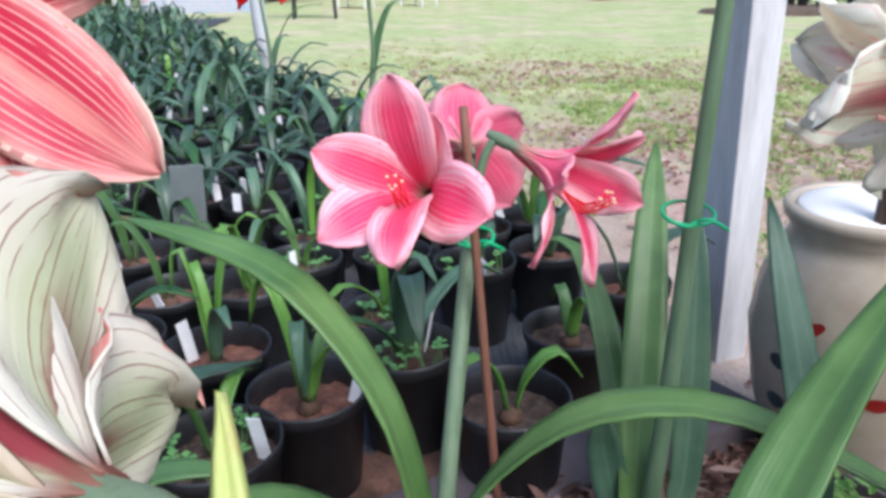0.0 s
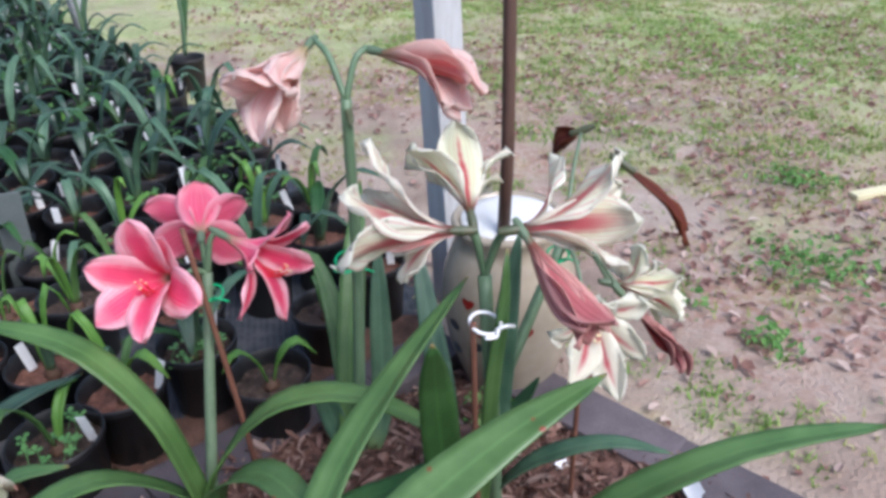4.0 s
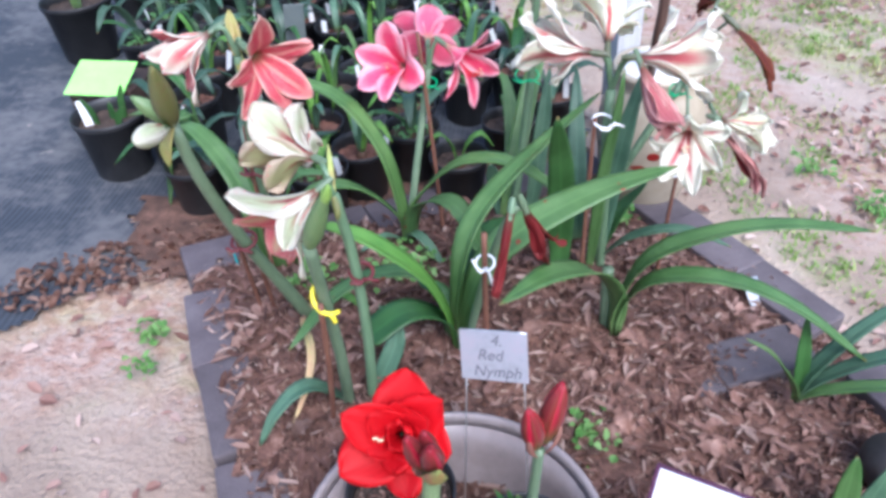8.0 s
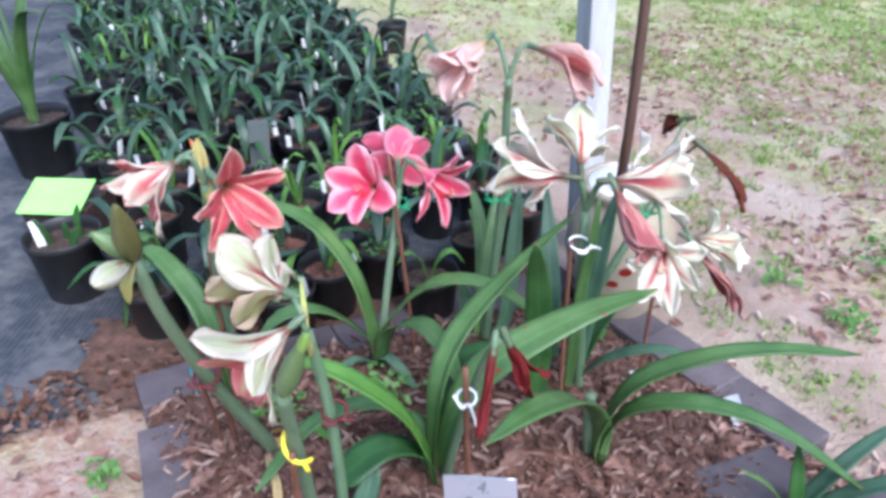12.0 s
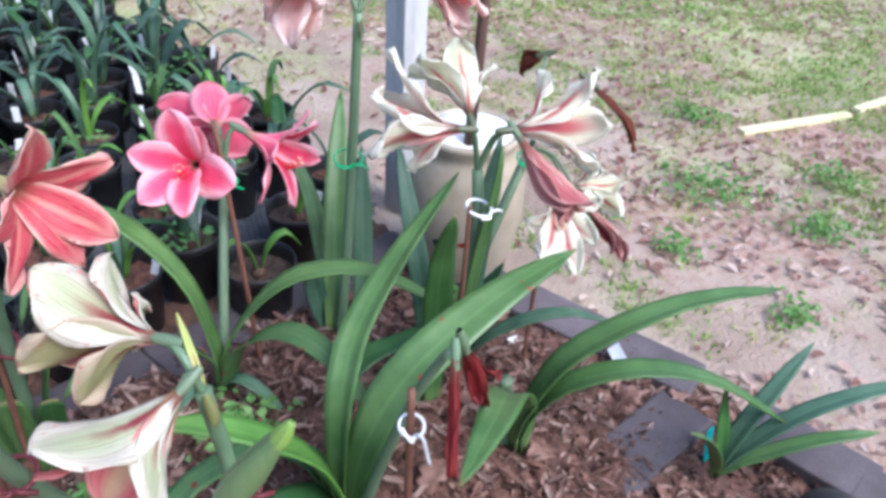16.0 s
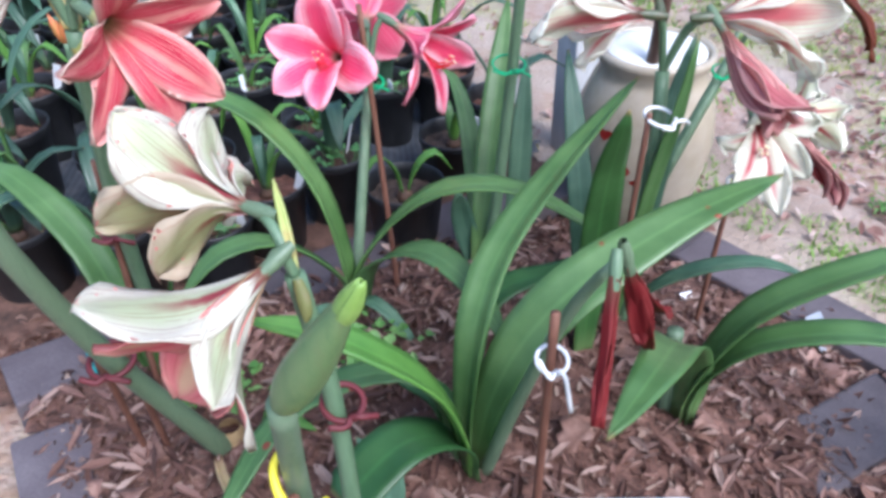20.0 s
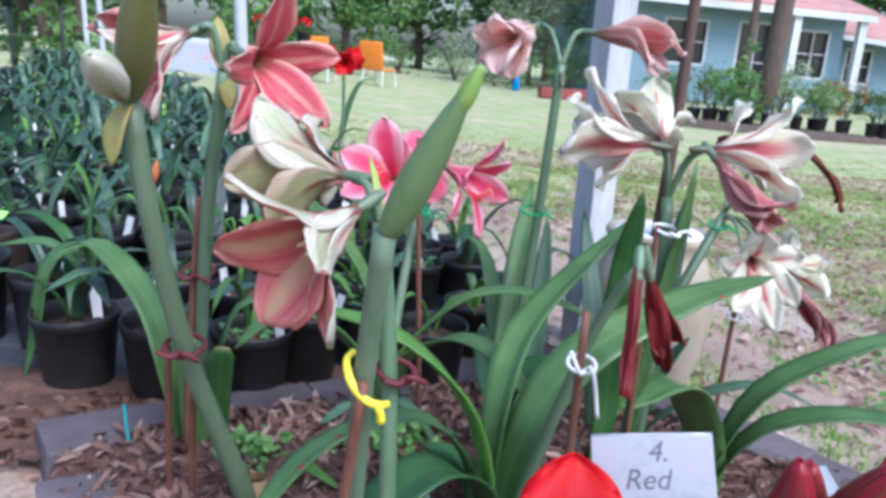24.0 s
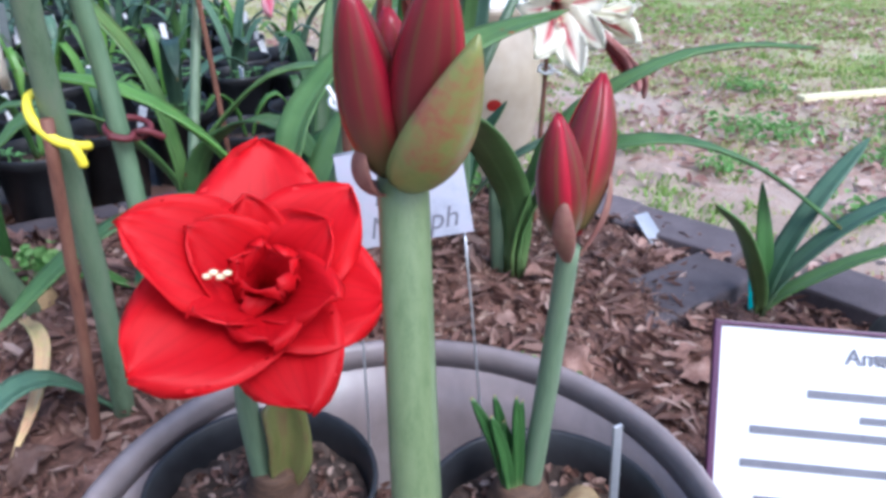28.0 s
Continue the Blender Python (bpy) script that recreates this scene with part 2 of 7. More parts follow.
CORAL_OUT = petal_mat("coral_petal_outside", (0.84, 0.30, 0.28), (0.74, 0.22, 0.20), (0.82, 0.55, 0.42), (0.4, 0.3, 0.15), 0.35, lines=9, cover=0.4)
GREENW_IN = petal_mat("tan_petal_inside", (0.86, 0.46, 0.38), (0.78, 0.22, 0.24), (0.60, 0.10, 0.11), (0.16, 0.13, 0.045), 0.4, band=0.04, soft=0.45, fall=0.0, band_to=(1.1, 0.85), band_col=(0.80, 0.58, 0.36), throat_to=0.48, throat_full=0.1, rim=0.85, cover=0.2, lines=8, sharp=0.5, thin=0.45)
WILT_OUT = petal_mat("wilted_petal", (0.74, 0.40, 0.36), (0.58, 0.18, 0.19), (0.34, 0.07, 0.07), (0.24, 0.09, 0.06), 0.6, rough=0.55, cover=0.2, sharp=0.4, lines=7)
FADE_OUT = petal_mat("faded_petal", (0.94, 0.78, 0.72), (0.92, 0.66, 0.60), (0.80, 0.32, 0.32), (0.5, 0.4, 0.2), 0.4, rough=0.5, thin=0.5, cover=0.3, lines=8)
FADE_PINK = petal_mat("faded_pink_petal", (0.88, 0.60, 0.52), (0.72, 0.22, 0.22), (0.86, 0.58, 0.48), (0.4, 0.25, 0.15), 0.55, rough=0.5, cover=0.3, sharp=0.4, lines=6)
DRY = petal_mat("dried_petal", (0.20, 0.06, 0.03), (0.14, 0.03, 0.02), (0.08, 0.015, 0.01), (0.1, 0.03, 0.02), 0.5, rough=0.65)
MAROON = petal_mat("maroon_petal", (0.26, 0.035, 0.035), (0.20, 0.016, 0.02), (0.11, 0.012, 0.014), (0.16, 0.06, 0.04), 0.5, rough=0.5)
RED_IN = petal_mat("red_petal", (0.70, 0.006, 0.012), (0.64, 0.003, 0.009), (0.45, 0.0, 0.003), (0.30, 0.0, 0.004), 0.25, rough=0.5, relief=0.15)
RED_BUD = petal_mat("red_bud_petal", (0.34, 0.010, 0.03), (0.16, 0.020, 0.024), (0.12, 0.06, 0.025), (0.11, 0.09, 0.035), 0.6, rough=0.28, relief=0.3, throat_to=0.5, lines=4, cover=0.1, sharp=0.9, rim=0.8, thin=0.08)
STAMEN = plain("stamen", [(0.75, 0.3, 0.28), (0.85, 0.5, 0.42)], 60, 0.5)
STAMEN_RED = plain("stamen_red", [(0.6, 0.01, 0.02), (0.75, 0.03, 0.04)], 60, 0.5)
ANTHER = plain("anther", [(0.75, 0.6, 0.3), (0.85, 0.8, 0.6)], 200, 0.8)
STICK = plain("brown_stick", [(0.09, 0.035, 0.022), (0.16, 0.065, 0.04), (0.2, 0.1, 0.06)], 25, 0.7, stretch=(5, 5, 0.5))
ROD = plain("dark_brown_rod", [(0.06, 0.03, 0.022), (0.11, 0.06, 0.045)], 25, 0.5, stretch=(5, 5, 0.5))
TIE_WHITE = plain("white_twist", [(0.75, 0.75, 0.73), (0.85, 0.85, 0.85)], 60, 0.6)
TIE_GREEN = plain("green_twist", [(0.01, 0.32, 0.12), (0.02, 0.45, 0.18)], 60, 0.4)
TIE_YELLOW = plain("yellow_twist", [(0.75, 0.62, 0.02), (0.85, 0.75, 0.05)], 60, 0.5)
TIE_MAROON = plain("maroon_twist", [(0.08, 0.012, 0.015), (0.14, 0.02, 0.025)], 60, 0.6)
POT_BLACK = plain("black_plastic_pot", [(0.008, 0.008, 0.009), (0.02, 0.02, 0.022), (0.03, 0.03, 0.032)], 20, 0.42, bumps=0.1, rnd=0.3)
BARK_SOIL = plain("bark_potting_mix", [(0.05, 0.022, 0.014), (0.14, 0.06, 0.04), (0.26, 0.13, 0.09)], 70, 0.95, bumps=1.0, dist=0.006, fine=230)
POT_SOIL = plain("potting_mix", [(0.012, 0.008, 0.006), (0.045, 0.028, 0.02), (0.13, 0.09, 0.07)], 110, 0.95, bumps=1.0, dist=0.004, fine=300)
TAG_WHITE = plain("white_plastic_tag", [(0.7, 0.7, 0.7), (0.85, 0.86, 0.88)], 30, 0.45)
TAG_GREY = plain("grey_metal_plate", [(0.3, 0.31, 0.33), (0.42, 0.43, 0.45)], 30, 0.4, metal=0.5)
TAG_TURQ = plain("turquoise_plastic", [(0.0, 0.22, 0.24), (0.01, 0.3, 0.3)], 30, 0.4)
PAVER = plain("grey_brown_paver", [(0.072, 0.057, 0.063), (0.108, 0.088, 0.096), (0.155, 0.13, 0.138)], 14, 0.85, bumps=0.7, dist=0.002, fine=260, rnd=0.25)
WHITE_PAINT = plain("white_paint", [(0.34, 0.34, 0.345), (0.47, 0.47, 0.48), (0.57, 0.575, 0.59)], 8, 0.5, stretch=(4, 4, 0.5), bumps=0.3)
PVC = plain("white_pipe", [(0.40, 0.41, 0.43), (0.54, 0.55, 0.57)], 6, 0.4)

# ---- shapes ----


def part(name, bm, material, parent=None, label="", smooth_faces=True):
    me = bpy.data.meshes.new(name)
    bm.to_mesh(me)
    bm.free()
    return dress(name, me, material, parent, label, smooth_faces)


def dress(name, me, material, parent=None, label="", smooth_faces=True):
    for mt in material if isinstance(material, (tuple, list)) else (material,):
        me.materials.append(mt)
    if smooth_faces:
        me.shade_smooth()
    ob = new(name, me)
    if parent:
        ob.parent = parent
        if parent.type == "EMPTY":
            ob.matrix_parent_inverse = parent.matrix_basis.inverted()
    if label:
        tagged(ob, label)
    return ob


def again(ob, m, parent=None):
    """One more object on the same mesh."""
    c = new(ob.name.split(".")[0], ob.data)
    c.parent, c.matrix_basis = parent or ob.parent, m
    return c


def thing(name, label, category, at=(0, 0, 0), group="", kind=""):
    e = new(name)
    e.location = at
    e.empty_display_size = 0.02
    return tagged(e, label, category, group, kind)


def ground_z(x, y):
    return 0.02 - 0.061 * 2.2 * math.tanh(x / 2.2) - 0.017 * 2.5 * math.tanh((y - 0.4) / 2.5)


def bed_z(x, y):
    """The mulch rises a hand's width round the bulbs."""
    d = math.hypot((x - 0.12) / 0.75, (y - 0.25) / 0.6)
    return ground_z(x, y) + 0.012 + 0.078 * math.exp(-d * d * 2.4)


def spline(points, n):
    """Catmull-Rom through the points, n+1 samples evenly spread."""
    p = [Vector(q) for q in points]
    if len(p) == 2:
        return [p[0].lerp(p[1], i / n) for i in range(n + 1)]
    p = [p[0] * 2 - p[1]] + p + [p[-1] * 2 - p[-2]]
    dense = []
    for i in range(1, len(p) - 2):
        for k in range(24):
            t = k / 24
            a, b, c, d = p[i - 1], p[i], p[i + 1], p[i + 2]
            dense.append(0.5 * (2 * b + (c - a) * t + (2 * a - 5 * b + 4 * c - d) * t * t + (3 * b - 3 * c + d - a) * t ** 3))
    dense.append(p[-2])
    run = [0.0]
    for a, b in zip(dense, dense[1:]):
        run.append(run[-1] + (b - a).length)
    out, j = [], 0
    for i in range(n + 1):
        want = run[-1] * i / n
        while j < len(run) - 2 and run[j + 1] < want:
            j += 1
        f = (want - run[j]) / max(1e-9, run[j + 1] - run[j])
        out.append(dense[j].lerp(dense[j + 1], min(1, f)))
    return out


def sheet(bm, rows, thick, uvs=True, flip=False):
    """Two skins from a grid of points, closed at the rim; the upper skin takes material 0, the lower 1."""
    uv = bm.loops.layers.uv.verify()
    n, k = len(rows), len(rows[0])
    nrm = [[None] * k for _ in range(n)]
    for i in range(n):
        for j in range(k):
            a = rows[min(n - 1, i + 1)][j] - rows[max(0, i - 1)][j]
            b = rows[i][min(k - 1, j + 1)] - rows[i][max(0, j - 1)]
            v = a.cross(b)
            nrm[i][j] = v.normalized() if v.length > 1e-12 else Vector((0, 0, 1))
    top = [[bm.verts.new(rows[i][j] + nrm[i][j] * thick / 2) for j in range(k)] for i in range(n)]
    low = [[bm.verts.new(rows[i][j] - nrm[i][j] * thick / 2) for j in range(k)] for i in range(n)]

    def face(q, ids, mat):
        f = bm.faces.new(q)
        f.material_index = mat
        for lp, (a, b) in zip(f.loops, ids):
            lp[uv].uv = (b / (k - 1), a / (n - 1))

    for i in range(n - 1):
        for j in range(k - 1):
            ids = ((i, j), (i + 1, j), (i + 1, j + 1), (i, j + 1))
            face([top[a][b] for a, b in ids], ids, 0)
            ids = ids[::-1]
            face([low[a][b] for a, b in ids], ids, 1)
    for j0, order in ((0, 1), (k - 1, -1)):
        for i in range(n - 1):
            q = [top[i][j0], low[i][j0], low[i + 1][j0], top[i + 1][j0]][::order]
            face(q, ((i, j0), (i, j0), (i + 1, j0), (i + 1, j0))[::order], 1)
    for i0, order in ((0, -1), (n - 1, 1)):
        for j in range(k - 1):
            q = [top[i0][j], low[i0][j], low[i0][j + 1], top[i0][j + 1]][::order]
            face(q, ((i0, j), (i0, j), (i0, j + 1), (i0, j + 1))[::order], 1)


def leaf_bm(points, width=0.045, fold=0.25, twist=0.0, n=16, blunt=False, roll=0.0, side=None, base_w=0.6):
    """A strap leaf along the points, channelled along its midrib."""
    path = spline(points, n)
    flat = path[-1] - path[0]
    flat.z = 0
    if side is None:
        side = flat.cross(Vector((0, 0, 1)))
        side = side.normalized() if side.length > 0.02 else Vector((1, 0, 0))
    else:
        side = Vector(side).normalized()
    rows = []
    for i, c in enumerate(path):
        s = i / n
        t = (path[min(n, i + 1)] - path[max(0, i - 1)]).normalized()
        sd = (side - t * side.dot(t)).normalized()
        sd = Matrix.Rotation(roll + twist * s, 3, t) @ sd
        up = sd.cross(t)
        if up.z < 0 and abs(t.z) < 0.9:
            up = -up
        tip = 1.0 if blunt and s < 0.94 else (1 - max(0, (s - 0.45) / 0.55) ** 2.2) ** 0.75
        w = width / 2 * (base_w + (1 - base_w) * min(1, s / 0.35)) * max(0.02 if not blunt else 0.55, tip)
        wav = 0.04 * width * math.sin(9 * s + points[0][0] * 50)
        rows.append([c + sd * (w * q) + up * (abs(q) ** 1.5 * w * fold * (1 - 0.5 * s) + wav * q) for q in (-1, -0.62, -0.28, 0, 0.28, 0.62, 1)])
    bm = bmesh.new()
    sheet(bm, rows, 0.0022)
    bmesh.ops.recalc_face_normals(bm, faces=bm.faces)
    return bm


def tube_bm(points, radii, sides=10, n=14, bm=None, flat=1.0, cap=True):
    """A round stem along the points; radii are spread evenly along it."""
    bm = bm or bmesh.new()
    path = spline(points, n)
    rings, ref = [], None
    for i, c in enumerate(path):
        t = (path[min(n, i + 1)] - path[max(0, i - 1)]).normalized()
        if ref is None:
            ref = t.orthogonal().normalized()
        ref = (ref - t * ref.dot(t)).normalized()
        b = t.cross(ref)
        f = i / n * (len(radii) - 1)
        j = min(len(radii) - 2, int(f)) if len(radii) > 1 else 0
        r = radii[0] if len(radii) == 1 else radii[j] + (radii[j + 1] - radii[j]) * (f - j)
        rings.append([bm.verts.new(c + (ref * math.cos(a) * flat + b * math.sin(a)) * r) for a in (2 * math.pi * q / sides for q in range(sides))])
    for a, b in zip(rings, rings[1:]):
        for q in range(sides):
            bm.faces.new((a[q], a[(q + 1) % sides], b[(q + 1) % sides], b[q]))
    if cap:
        bm.faces.new(rings[0][::-1])
        bm.faces.new(rings[-1])
    return bm


def lathe_bm(profile, sides=32, bm=None, at=(0, 0, 0)):
    bm = bm or bmesh.new()
    o = Vector(at)
    rings = []
    for r, z in profile:
        if r < 1e-5:
            rings.append([bm.verts.new(o + Vector((0, 0, z)))])
        else:
            rings.append([bm.verts.new(o + Vector((r * math.cos(a), r * math.sin(a), z))) for a in (2 * math.pi * q / sides for q in range(sides))])
    for a, b in zip(rings, rings[1:]):
        for q in range(sides):
            w = [a[q % len(a)], a[(q + 1) % len(a)], b[(q + 1) % len(b)], b[q % len(b)]]
            w = list(dict.fromkeys(w))
            if len(w) > 2:
                bm.faces.new(w)
    bmesh.ops.recalc_face_normals(bm, faces=bm.faces)
    return bm


def box_bm(sx, sy, sz, bevel=0.0, m=None, bm=None):
    """A box that stands on z = 0."""
    bm = bm or bmesh.new()
    got = bmesh.ops.create_cube(bm, size=1.0)["verts"]
    bmesh.ops.transform(bm, matrix=Matrix.Translation((0, 0, sz / 2)) @ Matrix.Diagonal((sx, sy, sz, 1)), verts=got)
    if bevel:
        edges = list({e for v in got for e in v.link_edges})
        got = list({v for f in bmesh.ops.bevel(bm, geom=edges, offset=bevel, segments=2, affect="EDGES", profile=0.6)["faces"] for v in f.verts} | {v for v in got if v.is_valid})
    if m is not None:
        bmesh.ops.transform(bm, matrix=m, verts=got)
    return bm


def aim(base, axis, roll=0.0):
    """A frame at base whose z points along axis."""
    return Matrix.Translation(base) @ Vector(axis).to_track_quat("Z", "Y").to_matrix().to_4x4() @ Matrix.Rotation(roll, 4, "Z")


def petal_bm(length, width, phi0, phi1, power=1.4, cup=0.5, ruffle=0.0, point=0.7, rng=random, n=13, k=9, start=0.004, twist=0.0, neck=0.95):
    """One petal, from the throat along +z and out along +x, widest past its middle."""
    rows, r, z = [], start, 0.0
    ph = rng.random() * 6
    for i in range(n + 1):
        s = i / n
        phi = phi0 + (phi1 - phi0) * s ** power
        if i:
            r += math.sin(phi) * length / n
            z += math.cos(phi) * length / n
        hw = width / 2 * s ** neck * max(0.0, 1 - s) ** (0.42 + 0.6 * point) * (2.15 + 2.2 * point) + 0.0012
        row = []
        for j in range(k):
            w = 2 * j / (k - 1) - 1
            y = w * hw
            drop = cup * (1 - 0.75 * s) * y * y / max(0.012, r + 0.01)
            out = Vector((math.cos(phi), 0, -math.sin(phi)))
            p = Vector((r, y, z)) - out * drop + out * (ruffle * math.sin(ph + 5.5 * w + 9 * s) * abs(w) ** 1.5 * s)
            row.append(Matrix.Rotation(twist * s * s, 3, "Z") @ p)
        rows.append(row)
    bm = bmesh.new()
    sheet(bm, rows, 0.0009)
    return bm


def flower(plant, base, axis, length=0.10, width=0.058, mats=None, phi=(8, 80), power=1.4, ruffle=0.003, roll=0.0, label="", seed=1, cup=0.5, name="flower", jitter=0.12, point=0.7, twist=0.0):
    """A far or withered flower: its ovary and tube, petals in two whorls."""
    rng = random.Random(seed)
    m = aim(base, axis, roll)
    f = part(name, lathe_bm([(0.0036, -0.020), (0.0048, -0.014), (0.0054, -0.006), (0.0044, 0.003), (0.0050, 0.010), (0.0044, 0.011)], 12), SCAPE, plant, label)
    f.matrix_basis = m
    j = lambda a: (rng.random() - 0.5) * 2 * a
    for i in range(6):
        inner = i % 2
        bm = petal_bm(length * (1 + j(0.06) - 0.04 * inner), width * (0.86 if inner else 1.05) * (1 + j(0.06)), radians(phi[0]),
                      radians(phi[1] - 6 * inner) * (1 + j(jitter)), power, cup, ruffle, point, rng, twist=twist + j(0.15), start=0.004 + 0.001 * (1 - inner))
        p = part("petal", bm, mats, f)
        p.matrix_basis = Matrix.Rotation(i * math.pi / 3 + j(0.10), 4, "Z") @ Matrix.Rotation(j(0.05), 4, "Y")
    return f


def petal_to(base, axis, tip, width, recurve=0.3, cup=0.5, ruffle=0.003, point=0.7, neck=0.95, rng=random, n=15, k=11, tube=0.45, groove=0.0012):
    """One petal that leaves the base along the axis and bends out to its tip; the first skin faces the axis."""
    b, t = Vector(base), Vector(tip)
    ax = Vector(axis).normalized()
    reach = t - b
    rad = reach - ax * reach.dot(ax)
    rad = rad.normalized() if rad.length > 1e-5 else ax.orthogonal().normalized()
    across = ax.cross(rad).normalized()
    ln = reach.length
    c1 = b + ax * ln * tube + rad * ln * 0.06
    end = (rad * math.cos(recurve) - ax * math.sin(recurve)) * 0.45 + reach.normalized() * 0.55
    c2 = t - end.normalized() * ln * 0.3
    p0 = b + rad * 0.0035
    ph = rng.random() * 6
    rows = []
    for i in range(n + 1):
        s = i / n
        q = 1 - s
        c = p0 * q ** 3 + c1 * 3 * q * q * s + c2 * 3 * q * s * s + t * s ** 3
        d = ((c1 - p0) * q * q + (c2 - c1) * 2 * q * s + (t - c2) * s * s).normalized()
        inn = d.cross(across).normalized()
        r = (c - b - ax * (c - b).dot(ax)).length
        hw = width / 2 * s ** neck * max(0.0, q) ** (0.42 + 0.6 * point) * (2.15 + 2.2 * point) + 0.0011
        row = []
        for j in range(k):
            w = 2 * j / (k - 1) - 1
            y = w * hw
            lift = cup * (1 - 0.75 * s) * y * y / max(0.012, r + 0.01)
            wave = ruffle * (math.sin(ph + 5.5 * w + 9 * s) + 0.5 * math.sin(2 * ph + 11 * w + 19 * s)) * abs(w) ** 1.5 * s
            row.append(c + across * y + inn * (lift + wave - groove * math.exp(-(w / 0.16) ** 2) * (1 - 0.4 * s)))
        rows.append(row)
    bm = bmesh.new()
    sheet(bm, rows, 0.0009)
    return bm


def bloom(plant, base, axis, tips, width=0.05, mats=None, label="", seed=1, name="flower", recurve=0.3, cup=0.5, ruffle=0.004, point=0.7, neck=0.95,
          stamens=0.0, stamen_mat=None, ovary=SCAPE_PALE, tube=0.45, widths=None, others=None, other_mats=None):
    """A flower whose petals bend from the throat to the tips given; its ovary, tube and stamens."""
    rng = random.Random(seed)
    ax = Vector(axis).normalized()
    b = Vector(base)
    m = aim(base, axis)
    inv = m.inverted()
    f = part(name, lathe_bm([(0.0034, -0.024), (0.0050, -0.017), (0.0057, -0.008), (0.0045, 0.002), (0.0050, 0.010), (0.0044, 0.011)], 12), ovary, plant, label)
    f.matrix_basis = m
    for i, tip in enumerate(tips):
        w = (widths[i] if widths else width * (0.88 if i % 2 else 1.05)) * rng.uniform(0.95, 1.05)
        bm = petal_to(inv @ b, (0, 0, 1), inv @ Vector(tip), w, recurve + rng.uniform(-0.2, 0.2), cup, ruffle, point, neck, rng, tube=tube)
        part("petal", bm, other_mats if others and i in others else mats, f)
    if stamens:
        down = inv.to_3x3() @ Vector((0, 0, -1))
        ln = stamens
        for i in range(6):
            a = i * math.pi / 3 + 0.4
            o = Vector((math.cos(a), math.sin(a), 0)) * 0.0022 + down * 0.003
            end = o * 2.2 + Vector((0, 0, ln * (0.92 + 0.05 * (i % 3)))) - down * ln * 0.05
            part("stamen", tube_bm([o, o + Vector((0, 0, ln * 0.4)) + down * ln * 0.14, o * 2 + Vector((0, 0, ln * 0.76)) + down * ln * 0.16, end], [0.0010, 0.0008], 5, 8), stamen_mat or STAMEN, f)
            an = bmesh.new()
            bmesh.ops.create_icosphere(an, subdivisions=1, radius=0.0017 if stamen_mat is None else 0.0011, matrix=Matrix.Translation(end) @ Matrix.Diagonal((1, 1, 2.0, 1)))
            part("anther", an, ANTHER, f)
    return f


def wrap_bm(length, radius, half=1.25, lift=0.0, fat=0.45, n=14, k=9, open_tip=0.0):
    """One tepal wrapped round a closed bud: a sector of its swollen body, drawn to a point."""
    rows = []
    for i in range(n + 1):
        s = i / n
        r = radius * (math.sin(math.pi * s ** (math.log(0.5) / math.log(fat))) ** 0.8 * 0.86 + 0.16 * (1 - s)) + 0.0004
        a = half
        rows.append([Vector(((r + lift + open_tip * s ** 3) * math.cos(a * w), (r + lift) * math.sin(a * w), length * s - 0.02 * length * w * w * s)) for w in (2 * j / (k - 1) - 1 for j in range(k))])
    bm = bmesh.new()
    sheet(bm, rows, 0.0008)
    return bm


def closed_bud(plant, base, tip, radius, mats, core, label, fat=0.45, turn=0.0, tepals=3, open_tip=0.0, name="bud"):
    """A closed bud from its base to its tip: a core and the tepals round it."""
    b, ax = Vector(base), Vector(tip) - Vector(base)
    ln = ax.length
    f = part(name, lathe_bm([(0.0001, -0.002), (radius * 0.35, 0.0), (radius * 0.7, ln * fat * 0.5), (radius * 0.8, ln * fat), (radius * 0.55, ln * 0.72), (radius * 0.2, ln * 0.9), (0.0001, ln * 0.95)], 14), core, plant, label)
    f.matrix_basis = aim(base, ax)
    for i in range(tepals):
        q = part("petal", wrap_bm(ln, radius, 1.25 if tepals == 3 else 1.5, 0.0006 * i, fat, open_tip=open_tip), mats, f)
        q.matrix_basis = Matrix.Rotation(turn + i * 2 * math.pi / tepals, 4, "Z")
    return f


def pedicel(plant, a, b, lift=0.02, r=(0.0042, 0.0038), mat=SCAPE):
    mid = (Vector(a) + Vector(b)) / 2 + Vector((0, 0, lift))
    return part("flower_stalk", tube_bm([a, mid, b], list(r), 8, 8), mat, plant)


def scape(plant, pts, r=(0.011, 0.0085), mat=SCAPE, name="scape", label=""):
    return part(name, tube_bm(pts, [0.8 * q for q in r], 14, 18), mat, plant, label)


def leaf(plant, pts, width=0.045, mat=LEAF, **kw):
    return part("leaf", leaf_bm(pts, width, **kw), mat, plant)


def wilted(plant, base, axis, length=0.11, mats=None, label="", seed=1, name="wilted_flower", spread=16, width=0.04, roll=0.0, close=6):
    return flower(plant, base, axis, length, width, mats or (WILT_OUT, WILT_OUT), (close, spread), 1.2, 0.004, roll, label, seed, cup=0.9, name=name, jitter=0.5, twist=0.5, point=0.9)


